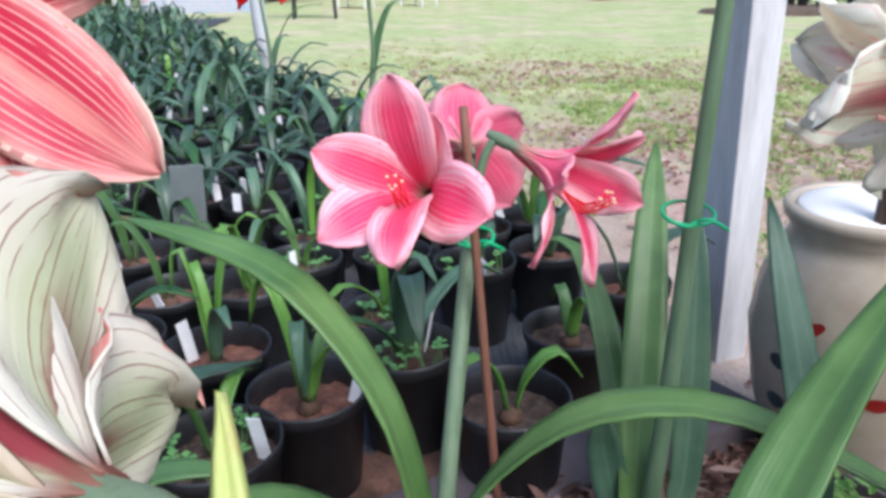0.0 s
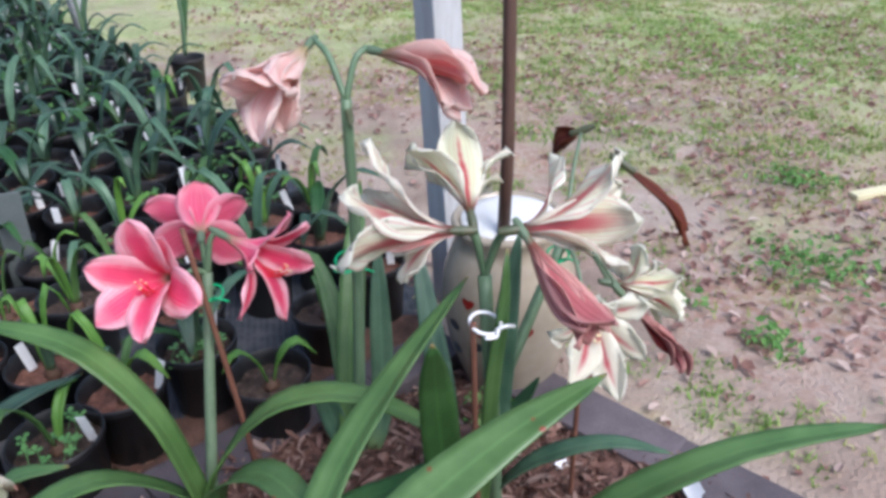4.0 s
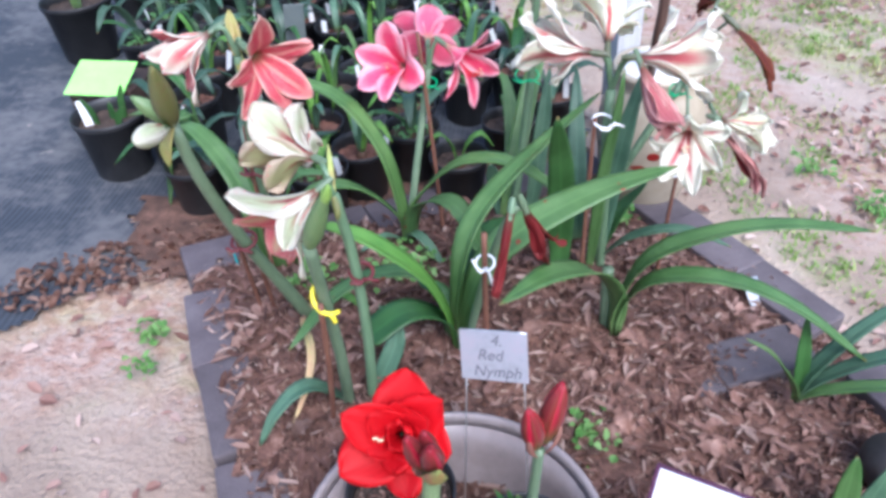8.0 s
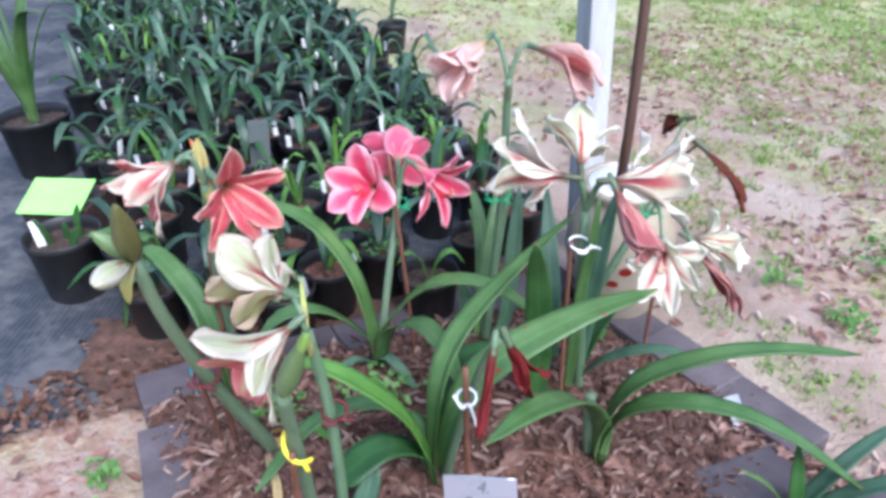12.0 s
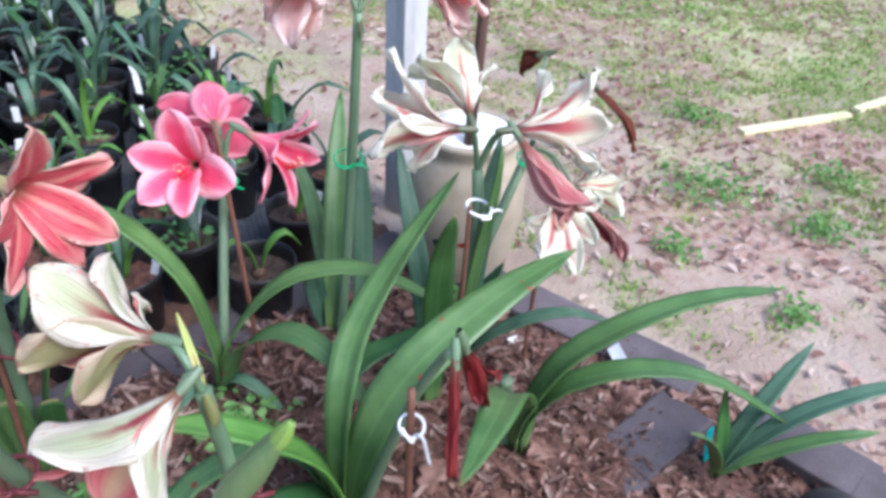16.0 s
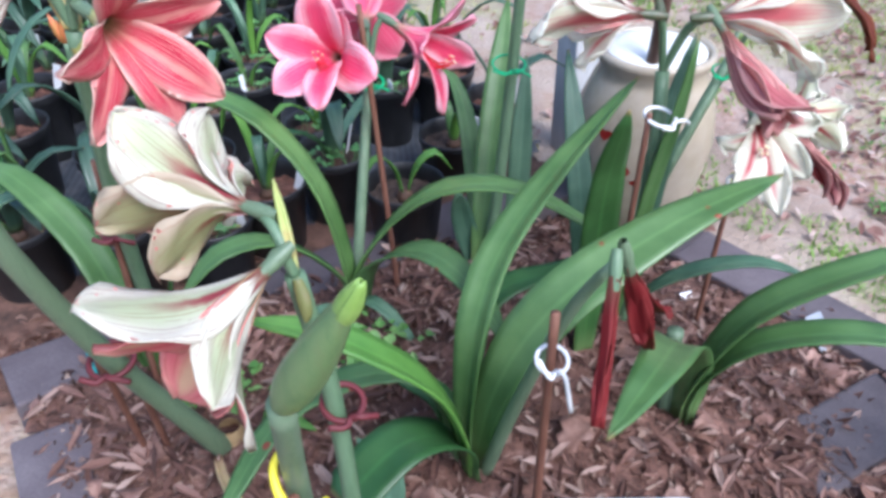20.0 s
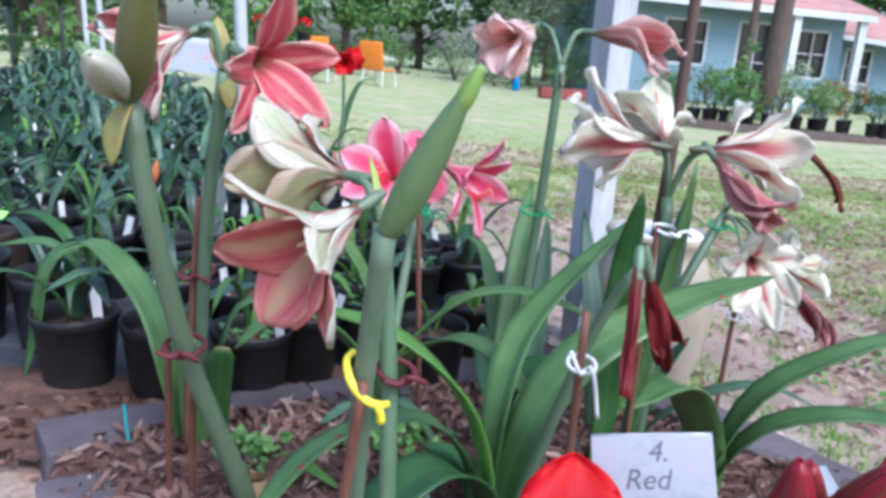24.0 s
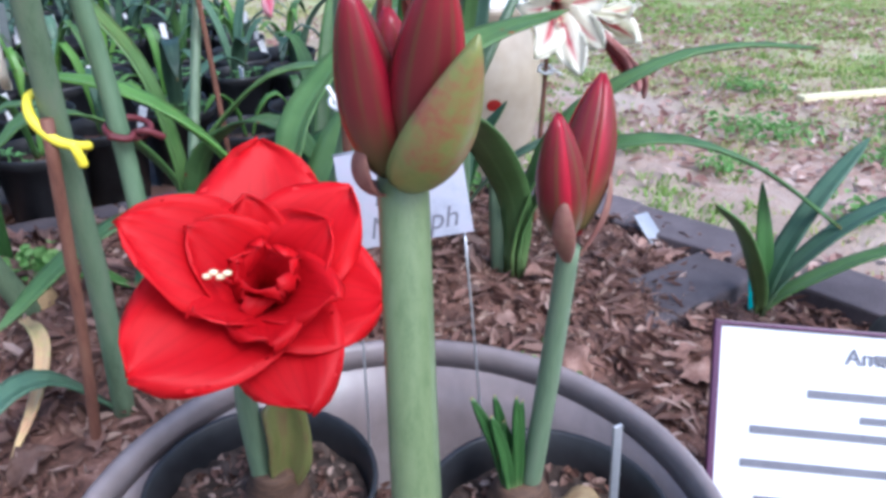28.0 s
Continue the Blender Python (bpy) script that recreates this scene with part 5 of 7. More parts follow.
bloom(red, RB, RA, ring_tips(RB, RA, 0.052, 0.015, 5, 0.1, rr_), 0.026, REDM, "crumpled scarlet heart", 63, name="flower_heart", recurve=-0.6, cup=0.9, ruffle=0.006, point=0.3, neck=0.9, ovary=RED_IN, tube=0.5)
for k in range(4):
    bm = bmesh.new()
    bmesh.ops.create_icosphere(bm, subdivisions=1, radius=0.0016, matrix=Matrix.Translation((0.090 + 0.003 * k, -0.203 - 0.001 * k, 0.345 + 0.002 * (k % 2))) @ Matrix.Diagonal((1.6, 1, 1, 1)))
    part("anther", bm, ANTHER, red)
part("stamen", tube_bm([(0.106, -0.172, 0.318), (0.100, -0.188, 0.332), (0.094, -0.202, 0.345)], [0.0009], 5, 8), STAMEN_RED, red)

big = thing("amaryllis", "amaryllis with a thick pale stalk and dark red opening buds", "flower", (0.165, -0.33, 0.154), "potted amaryllis in the planter")
part("bulb", lathe_bm([(0.0001, -0.02), (0.026, -0.012), (0.03, 0.0), (0.024, 0.012), (0.016, 0.026), (0.0001, 0.026)], 20, at=(0.164, -0.332, 0.160)), BULB, big, "brown papery bulb top")
SCAPE_LIME = plain("scape_yellow_green", [(0.085, 0.13, 0.055), (0.128, 0.178, 0.082), (0.155, 0.205, 0.102)], 40, 0.38, stretch=(8, 8, 0.5), bumps=0.25)
scape(big, [(0.164, -0.333, 0.17), (0.162, -0.315, 0.30), (0.1660, -0.281, 0.420)], (0.0118, 0.0110), SCAPE_LIME)


BUD_RED = plain("bud_core_red", [(0.12, 0.012, 0.014), (0.24, 0.016, 0.022), (0.14, 0.04, 0.02)], 40, 0.4, stretch=(6, 6, 0.6))


RED_TEPAL = (RED_BUD, RED_BUD)
closed_bud(big, (0.160, -0.285, 0.418), (0.149, -0.297, 0.478), 0.0092, RED_TEPAL, BUD_RED, "dark red bud", 0.45, 0.6)
closed_bud(big, (0.170, -0.287, 0.420), (0.172, -0.313, 0.486), 0.0104, RED_TEPAL, BUD_RED, "dark red bud", 0.5, 0.1)
closed_bud(big, (0.166, -0.278, 0.420), (0.162, -0.284, 0.470), 0.0090, RED_TEPAL, BUD_RED, "dark red bud", 0.45, 1.0)
BRACT_PINK = plain("pinkish_dry_bract", [(0.13, 0.04, 0.035), (0.2, 0.085, 0.065), (0.24, 0.14, 0.09)], 40, 0.6)
BRACT_GREEN = plain("green_red_bract", [(0.13, 0.17, 0.04), (0.20, 0.21, 0.06), (0.28, 0.07, 0.05)], 45, 0.4)


def shell(plant, base, tip, out, radius, half, mats, label, fat=0.4):
    """A bract that lies against the buds, its back turned outward."""
    z = (Vector(tip) - Vector(base))
    ln = z.length
    z.normalize()
    x = Vector(out)
    x = (x - z * x.dot(z)).normalized()
    q = part("bract", wrap_bm(ln, radius, half, 0.0, fat), mats, plant, label)
    q.matrix_basis = Matrix.Translation(base) @ Matrix((x, z.cross(x), z)).transposed().to_4x4()
    return q


shell(big, (0.166, -0.284, 0.414), (0.180, -0.321, 0.468), (0.12, -0.98, 0.1), 0.0138, 1.1, (BRACT_GREEN, BRACT_GREEN), "yellow-green bract flushed red")
shell(big, (0.163, -0.282, 0.414), (0.152, -0.292, 0.432), (-0.8, -0.4, 0.1), 0.0105, 0.7, (BRACT_PINK, BRACT_PINK), "thin reddish bract")

small = thing("amaryllis", "amaryllis with a dark red bud and short pointed leaves", "flower", (0.255, -0.19, 0.154), "potted amaryllis in the planter")
part("bulb", lathe_bm([(0.0001, -0.02), (0.019, -0.012), (0.021, 0.0), (0.019, 0.008), (0.016, 0.011), (0.017, 0.013), (0.013, 0.018), (0.0001, 0.017)], 20, at=(0.252, -0.190, 0.158)), BULB, small, "brown papery bulb top")
scape(small, [(0.258, -0.190, 0.170), (0.263, -0.194, 0.25), (0.267, -0.199, 0.338)], (0.0085, 0.0072), SCAPE_GREY)
closed_bud(small, (0.264, -0.200, 0.342), (0.254, -0.204, 0.409), 0.0118, RED_TEPAL, BUD_RED, "dark red bud", 0.45, 0.4)
closed_bud(small, (0.271, -0.194, 0.342), (0.288, -0.176, 0.420), 0.0130, RED_TEPAL, BUD_RED, "crimson bud", 0.5, 1.2)
for dx, dy, lx, hh in ((-0.010, 0, -0.022, 0.072), (-0.007, 0.004, -0.010, 0.068), (-0.004, -0.003, -0.002, 0.070), (-0.009, -0.004, -0.012, 0.060), (-0.005, -0.002, 0.003, 0.066), (-0.006, 0.002, -0.005, 0.050)):
    part("leaf", leaf_bm([(0.253 + dx, -0.190 + dy, 0.172), (0.252 + dx + lx * 0.35, -0.190 + dy, 0.172 + hh * 0.5), (0.251 + dx + lx, -0.190 + dy, 0.172 + hh)], 0.0075, fold=0.6, side=(1, 0.2, 0)), LEAF_DARK, small)
for base_, tip_, out_ in (((0.266, -0.201, 0.330), (0.256, -0.212, 0.372), (-0.5, -0.8, 0.1)), ((0.269, -0.199, 0.330), (0.288, -0.192, 0.376), (0.8, -0.5, 0.1))):
    shell(small, base_, tip_, out_, 0.0085, 0.75, (BRACT_PINK, BRACT_PINK), "thin papery pinkish bract", 0.55)
ob = tagged(part("metal_stake", box_bm(0.006, 0.002, 0.09, 0.0006), TAG_GREY), "narrow grey metal stake in the pot", "stake")
ob.matrix_basis = pose(0.304, -0.215, 0.14, 0, -4, 10)
litter_leaf = tagged(part("fallen_leaf", leaf_bm([(0, 0, 0), (0.012, 0.004, 0.006), (0.026, 0.002, 0.002)], 0.02), BRACT_DRY), "small rust-brown fallen leaf on the potting mix", "leaf")
litter_leaf.matrix_basis = pose(0.276, -0.200, 0.156, 0, 0, -30)

# metal name sign on two wires
SIGN = plain("brushed_zinc", [(0.33, 0.33, 0.37), (0.44, 0.44, 0.49), (0.48, 0.42, 0.48)], 22, 0.42, metal=0.5, bumps=0.15)
INK = plain("pencil_grey", [(0.10, 0.10, 0.12), (0.16, 0.16, 0.18)], 80, 0.7)
WIRE = plain("galvanised_wire", [(0.5, 0.51, 0.52), (0.62, 0.63, 0.64)], 80, 0.35, metal=0.8)
sign = thing("plant_sign", "small zinc sign hand-lettered 4. Red Nymph on wire legs", "sign", (0.215, -0.104, PZ + 0.013))
su = Vector((0.083, -0.016, 0.013)).normalized()
sv = Vector((0.012, -0.030, -0.066)).normalized()
sv = (sv - su * sv.dot(su)).normalized()
sn = su.cross(-sv).normalized()
S0 = Vector((0.166, -0.022, 0.334))
frame_m = Matrix.Translation(S0) @ Matrix((su, -sv, sn)).transposed().to_4x4()
plate = part("plate", box_bm(0.088, 0.066, 0.0012, 0.0004), SIGN, sign, smooth_faces=False)
plate.matrix_basis = frame_m @ Matrix.Translation((0.044, -0.033, 0))
hem = part("plate_edge", tube_bm([(0, 0.0008, 0.0), (0.044, 0.0012, 0.0), (0.088, 0.0008, 0.0)], [0.0013], 6, 6), WIRE, sign)
hem.matrix_basis = frame_m
for x, gx, gy in ((0.006, 0.172, -0.100), (0.082, 0.262, -0.108)):
    top = frame_m @ Vector((x, -0.06, -0.001))
    part("wire_leg", tube_bm([top, top.lerp(Vector((gx, gy, 0.05)), 0.5), (gx, gy, PZ + 0.013)], [0.0009], 6, 8), WIRE, sign)


def lettering(name, text, size, m, material, parent, shear=0.0):
    cu = bpy.data.curves.new(name, "FONT")
    cu.body, cu.size, cu.extrude, cu.shear = text, size, 0.0002, shear
    tmp = bpy.data.objects.new(name, cu)
    me = bpy.data.meshes.new_from_object(tmp)
    bpy.data.objects.remove(tmp)
    me.name = name
    ob = dress(name, me, material, parent, smooth_faces=False)
    ob.matrix_basis = m
    return ob


for text, x, y in (("4.", 0.040, -0.018), ("Red", 0.022, -0.038), ("Nymph", 0.016, -0.060)):
    lettering("lettering", text, 0.021, frame_m @ Matrix.Translation((x, y, 0.0014)), INK, sign, 0.25)

# printed board in a purple frame
BOARD = plain("white_board", [(0.66, 0.67, 0.71), (0.72, 0.73, 0.77)], 8, 0.5, bumps=0.05)
PURPLE = plain("purple_frame", [(0.05, 0.012, 0.04), (0.09, 0.02, 0.07)], 20, 0.4)
PRINT = plain("blue_grey_print", [(0.12, 0.12, 0.14), (0.17, 0.17, 0.19)], 60, 0.6)
board = thing("notice_board", "white printed notice in a thin purple frame", "sign", (0.47, -0.20, ground_z(0.47, -0.2)))
bu = Vector((0.93, -0.34, -0.03)).normalized()
bv = Vector((-0.06, -0.5, -0.86))
bv = (bv - bu * bv.dot(bu)).normalized()
bn = bu.cross(-bv).normalized()
board_m = Matrix.Translation((0.414, -0.131, 0.230)) @ Matrix((bu, -bv, bn)).transposed().to_4x4()
part("panel", box_bm(0.24, 0.17, 0.003, 0.0006), BOARD, board, smooth_faces=False).matrix_basis = board_m @ Matrix.Translation((0.122, -0.087, 0))
for sx, sy, cx, cy in ((0.005, 0.178, 0.0, -0.087), (0.005, 0.178, 0.244, -0.087), (0.249, 0.003, 0.122, 0.0), (0.249, 0.005, 0.122, -0.174)):
    part("frame_bar", box_bm(sx, sy, 0.007, 0.001), PURPLE, board, smooth_faces=False).matrix_basis = board_m @ Matrix.Translation((cx, cy, -0.001))
lettering("lettering", "Ama", 0.016, board_m @ Matrix.Translation((0.086, -0.022, 0.0042)), PRINT, board)
for cx, cy, w, hgt in ((0.135, -0.017, 0.060, 0.009), (0.10, -0.044, 0.075, 0.009), (0.125, -0.059, 0.055, 0.008), (0.088, -0.071, 0.125, 0.009), (0.095, -0.094, 0.15, 0.009), (0.11, -0.118, 0.16, 0.008), (0.10, -0.142, 0.13, 0.008)):
    part("print_bar", box_bm(w, hgt * 0.6, 0.0004), PRINT, board, smooth_faces=False).matrix_basis = board_m @ Matrix.Translation((cx, cy, 0.0036))
for x in (0.05, 0.2):
    top = board_m @ Vector((x, -0.15, -0.003))
    part("leg", tube_bm([top, (top.x, top.y + 0.01, ground_z(top.x, top.y) - 0.03)], [0.004], 8, 4), PURPLE, board)

# ---- jar, post and rod ----
GLAZE = plain("cream_glaze", [(0.31, 0.255, 0.185), (0.385, 0.325, 0.245), (0.44, 0.38, 0.295)], 7, 0.22, bumps=0.05)
LID = plain("white_lid", [(0.74, 0.72, 0.66), (0.82, 0.81, 0.77)], 10, 0.4, bumps=0.05)
HEART = plain("red_glaze", [(0.22, 0.012, 0.01), (0.3, 0.02, 0.015)], 30, 0.3)
LEAFBLUE = plain("dark_blue_green_glaze", [(0.01, 0.025, 0.04), (0.02, 0.05, 0.06)], 30, 0.3)
JX, JY, JTOP = 0.512, 0.790, 0.322
JZ = ground_z(JX, JY)
jar = thing("crock", "cream glazed stoneware crock with painted red hearts", "jar", (JX, JY, JZ))
H = JTOP - JZ
SJ = 0.97
prof = [(SJ * q, z) for q, z in [(0.0001, 0.0), (0.075, 0.0), (0.08, 0.006), (0.110, H * 0.3), (0.122, H * 0.55), (0.115, H * 0.72), (0.096, H * 0.86), (0.086, H * 0.91), (0.097, H * 0.955), (0.099, H * 0.98), (0.095, H)]]
part("crock_body", lathe_bm(prof + [(0.088 * SJ, H - 0.002), (0.084 * SJ, H * 0.93), (0.0001, H * 0.93)], 56, at=(JX, JY, JZ)), GLAZE, jar)
part("lid", lathe_bm([(0.0001, H + 0.004), (0.055, H + 0.002), (0.078, H - 0.002), (0.082, H - 0.008), (0.0001, H - 0.01)], 48, at=(JX, JY, JZ)), LID, jar, "white crock top")


def on_jar(name, outline, a0, zc, mat):
    """A flat painted mark that follows the belly."""
    bm = bmesh.new()
    def place(u, v):
        z = zc + v
        r = 0.1
        for (r1, z1), (r2, z2) in zip(prof, prof[1:]):
            if z1 <= z <= z2:
                r = r1 + (r2 - r1) * (z - z1) / max(1e-6, z2 - z1)
        a = a0 + u / r
        return bm.verts.new((JX + (r + 0.001) * math.cos(a), JY + (r + 0.001) * math.sin(a), JZ + z))
    c = place(0, 0)
    ring = [place(u, v) for u, v in outline]
    for a, b in zip(ring, ring[1:] + ring[:1]):
        bm.faces.new((c, a, b))
    bmesh.ops.recalc_face_normals(bm, faces=bm.faces)
    return part(name, bm, mat, jar)


heart = [(0.0125 * (math.sin(t) ** 3), 0.011 * (0.85 * math.cos(t) - 0.35 * math.cos(2 * t) - 0.12 * math.cos(3 * t))) for t in (2 * math.pi * q / 24 for q in range(24))]
dot = [(0.013 * math.cos(t), 0.010 * math.sin(t)) for t in (2 * math.pi * q / 16 for q in range(16))]
drop = [(0.017 * math.cos(t), 0.008 * math.sin(t) * (1 + 0.5 * math.cos(t))) for t in (2 * math.pi * q / 16 for q in range(16))]
face = math.atan2(-0.75, -0.95)
for a0, zc, sh, mt, nm in ((face, H * 0.66, heart, HEART, "painted_heart"), (face + 0.30, H * 0.50, drop, HEART, "painted_petal"), (face - 0.28, H * 0.50, dot, LEAFBLUE, "painted_leaf"), (face + 0.12, H * 0.42, dot, LEAFBLUE, "painted_leaf"),
                           (face - 0.32, H * 0.34, dot, LEAFBLUE, "painted_leaf"), (face + 0.6, H * 0.44, drop, HEART, "painted_petal"), (face + 0.85, H * 0.54, dot, HEART, "painted_heart")):
    on_jar(nm, sh, a0, zc, mt)
post = thing("post", "white-painted square wooden post", "post", (0.46, 1.10, ground_z(0.46, 1.1)))
pb = box_bm(0.062, 0.062, 2.6, 0.003)
ob = part("timber", pb, WHITE_PAINT, post, smooth_faces=False)
ob.matrix_basis = pose(0.475, 1.09, ground_z(0.455, 1.09) - 0.02, 1.5, -2.0, 24)
rod = stick("garden_rod", [(0.485, 0.73, JTOP - 0.005), (0.50, 0.75, 0.6), (0.51, 0.765, 1.9)], (0.0105, 0.0095), ROD, "tall dark brown rod standing against the crock", "rod")

# ---- nursery pots behind the bed ----


CLOVER = plain("clover_green", [(0.06, 0.18, 0.05), (0.12, 0.28, 0.08), (0.18, 0.34, 0.12)], 60, 0.6)


def clover_bm(r, n, rad):
    """Three-leaved sprigs on thin stalks."""
    bm = bmesh.new()
    for _ in range(n):
        a, d = r.random() * 6.28, rad * math.sqrt(r.random())
        o = Vector((d * math.cos(a), d * math.sin(a), 0))
        h = r.uniform(0.012, 0.035)
        t = o + Vector((r.uniform(-0.01, 0.01), r.uniform(-0.01, 0.01), h))
        tube_bm([o, (o + t) / 2 + Vector((0.002, 0, 0)), t], [0.0007], 4, 3, bm)
        for k in range(3):
            b = a + k * 2.09
            u, w = Vector((math.cos(b), math.sin(b), 0.15)), Vector((-math.sin(b), math.cos(b), 0))
            s = r.uniform(0.007, 0.011)
            q = [bm.verts.new(c) for c in (t, t + u * s * 0.6 + w * s * 0.5, t + u * s * 1.1, t + u * s * 0.6 - w * s * 0.5)]
            bm.faces.new(q)
    return bm


def potted(seed, front):
    """A pot with a young amaryllis and a name tag, built at the origin."""
    r = random.Random(seed)
    e = nursery_pot((0, 0, 0), 0.064, 0.125, "black nursery pot with young green amaryllis leaves and a tag", 0.03, mix_mat=BARK_SOIL if seed % 2 else POT_SOIL)
    e.name = "potted_amaryllis"
    tagged(e, category="potted plant", group="nursery pots on the weed mat")
    n = r.choice((2, 3, 4)) if front else r.choice((2, 3, 3, 4))
    turn = r.random() * 6.28
    part("bulb", lathe_bm([(0.0001, -0.01), (0.013, -0.006), (0.014, 0.0), (0.008, 0.010), (0.0001, 0.011)], 12, at=(0, 0, 0.10)), BULB, e, "brown papery bulb top")
    for i in range(n):
        a = turn + i * 6.28 / n + r.uniform(-0.5, 0.5)
        d = Vector((math.cos(a), math.sin(a), 0))
        up, out = (r.uniform(0.06, 0.16), r.uniform(0.03, 0.12)) if front else (r.uniform(0.05, 0.18), r.uniform(0.06, 0.20))
        b = Vector((d.x * 0.006, d.y * 0.006, 0.105))
        pts = [b, b + d * out * 0.2 + Vector((0, 0, up * 0.62)), b + d * out * 0.6 + Vector((0, 0, up)), b + d * out + Vector((0, 0, up * r.uniform(0.5, 0.98)))]
        part("leaf", leaf_bm(pts, r.uniform(0.012, 0.021) if front else r.uniform(0.017, 0.031), 0.35, n=9), r.choice((LEAF_LIGHT, LEAF, LEAF_BLUE) if front else (LEAF_POT, LEAF_POT, LEAF_POT, LEAF_POT, LEAF_BLUE, LEAF_DARK)), e)
    for k in range(1 if seed % 5 else 0):
        turn += 2.1
        t = part("tag", box_bm(0.015, 0.0016, 0.060, 0.0005), TAG_WHITE, e, "white plastic name tag", smooth_faces=False)
        t.matrix_basis = pose(0.046 * math.cos(turn), 0.046 * math.sin(turn), 0.088, r.uniform(-16, 16), r.uniform(-16, 16), r.uniform(-40, 40))
    if seed % 3 == 0:
        tagged(part("clover", clover_bm(r, 16, 0.048), CLOVER, e, smooth_faces=False), "small clover weeds", kind="stuff").location = (0, 0, 0.098)
    return e


protos = [potted(100 + i, i < 8) for i in range(16)]
rng = random.Random(12)
spots = []
YARD = [(-0.64, 0.60), (-0.36, 0.545), (-0.10, 0.70), (0.30, 0.935), (0.33, 1.15), (0.0, 1.9), (-0.5, 2.98), (-1.04, 4.0), (-2.5, 7.4), (-3.9, 8.2), (-2.05, 3.6), (-1.16, 1.75), (-0.90, 1.10)]
FRONT = [(0.096, 0.70), (-0.123, 0.71), (-0.198, 0.618), (-0.243, 0.79), (0.197, 0.90), (-0.047, 0.94), (-0.247, 0.99), (-0.37, 1.0), (-0.02, 0.80), (0.30, 1.02), (-0.325, 0.585), (-0.37, 0.80), (-0.465, 0.605), (-0.56, 0.74)]
spots += [(x, y, -1.0) for x, y in FRONT]
# rows run along the bed's back edge
ux, uy = 0.868, 0.497
for row in range(-4, 64):
    for col in range(-40, 30):
        a_, b_ = (col + (0.5 if row % 2 else 0)) * (0.150 if row < 24 else 0.19), row * 0.142
        px = -0.30 + a_ * ux - b_ * uy + rng.uniform(-0.02, 0.02)
        py = 0.70 + a_ * uy + b_ * ux + rng.uniform(-0.02, 0.02)
        if inside(px, py, YARD) and min(math.hypot(px - fx, py - fy) for fx, fy in FRONT) > 0.125 and math.hypot(px + 0.72, py - 0.74) > 0.17 and math.hypot(px + 0.80, py - 0.93) > 0.16 and math.hypot(px + 1.1, py - 1.36) > 0.18:
            spots.append((px, py, b_))
spots.sort(key=lambda q: q[2])
for i, (px, py, b_) in enumerate(spots):
    m = Matrix.Translation((px, py, ground_z(px, py) + 0.014)) @ Matrix.Rotation(rng.random() * 6.28, 4, "Z") @ Matrix.Diagonal((1, 1, rng.uniform(0.92, 1.12), 1))
    pr = protos[i] if i < len(protos) else rng.choice(protos[:8] if rng.random() < (0.7 if b_ < 0.5 else 0.1) else protos[8:])
    if i < len(protos):
        pr.matrix_basis = m
    else:
        copy_thing(pr, m)
SLATE = plain("dark_grey_plate", [(0.07, 0.085, 0.085), (0.11, 0.125, 0.12)], 20, 0.5)
ob = tagged(part("marker_plate", box_bm(0.055, 0.004, 0.20, 0.002), SLATE, smooth_faces=False), "dark grey marker plate standing among the pots", "plate")
ob.matrix_basis = pose(-0.40, 1.20, 0.09, -8, 3, 12)

spike = thing("amaryllis", "potted amaryllis with an orange-tipped closed bud", "flower", (-0.427, 0.885, ground_z(-0.43, 0.88) + 0.11), "nursery pots on the weed mat")
scape(spike, [(-0.427, 0.885, 0.12), (-0.43, 0.882, 0.24), (-0.427, 0.88, 0.335)], (0.006, 0.005), SCAPE)
ORANGEBUD = plain("orange_bud", [(0.3, 0.22, 0.05), (0.5, 0.16, 0.05), (0.55, 0.12, 0.06)], 40, 0.5, stretch=(5, 5, 0.8))
for k, ax in enumerate(((-0.25, 0.0, 0.95), (0.2, -0.1, 0.97))):
    part("bud", lathe_bm([(0.0001, 0.0), (0.005, 0.004), (0.0075, 0.02), (0.006, 0.036), (0.0001, 0.052)], 10), ORANGEBUD, spike, "orange-tipped bud").matrix_basis = aim((-0.427, 0.88, 0.333), ax)

# pots with red flowers among them
def red_pot(at, height, heads, label, leaves=4, pot=True, seed=1, size=0.10):
    r = random.Random(seed)
    x, y, z = at
    e = nursery_pot(at, size, size * 1.8, label, 0.03, "pots with red flowers") if pot else thing("amaryllis", label, "flower", at, "tall red amaryllis")
    tagged(e, category="potted plant" if pot else "flower")
    top = Vector((x + r.uniform(-0.02, 0.02), y, z + height))
    scape(e, [(x, y, z + 0.13), ((x + top.x) / 2 + 0.01, y, z + height * 0.55), top], (0.010, 0.008), SCAPE)
    for i, ax in enumerate(heads):
        d = Vector(ax).normalized()
        pedicel(e, top, top + d * 0.03, 0.01)
        flower(e, top + d * 0.035, d, 0.085, 0.055, REDM, (10, 80), 1.3, label="scarlet flower", seed=seed + i)
    for i in range(leaves):
        a = i * 6.28 / max(1, leaves) + r.random()
        d = Vector((math.cos(a), math.sin(a), 0))
        b = Vector((x, y, z + 0.14))
        part("leaf", leaf_bm([b, b + d * 0.05 + Vector((0, 0, 0.33 * height)), b + d * 0.13 + Vector((0, 0, 0.56 * height)), b + d * 0.24 + Vector((0, 0, 0.6 * height))], 0.02 + 0.03 * height), LEAF, e)
    return e


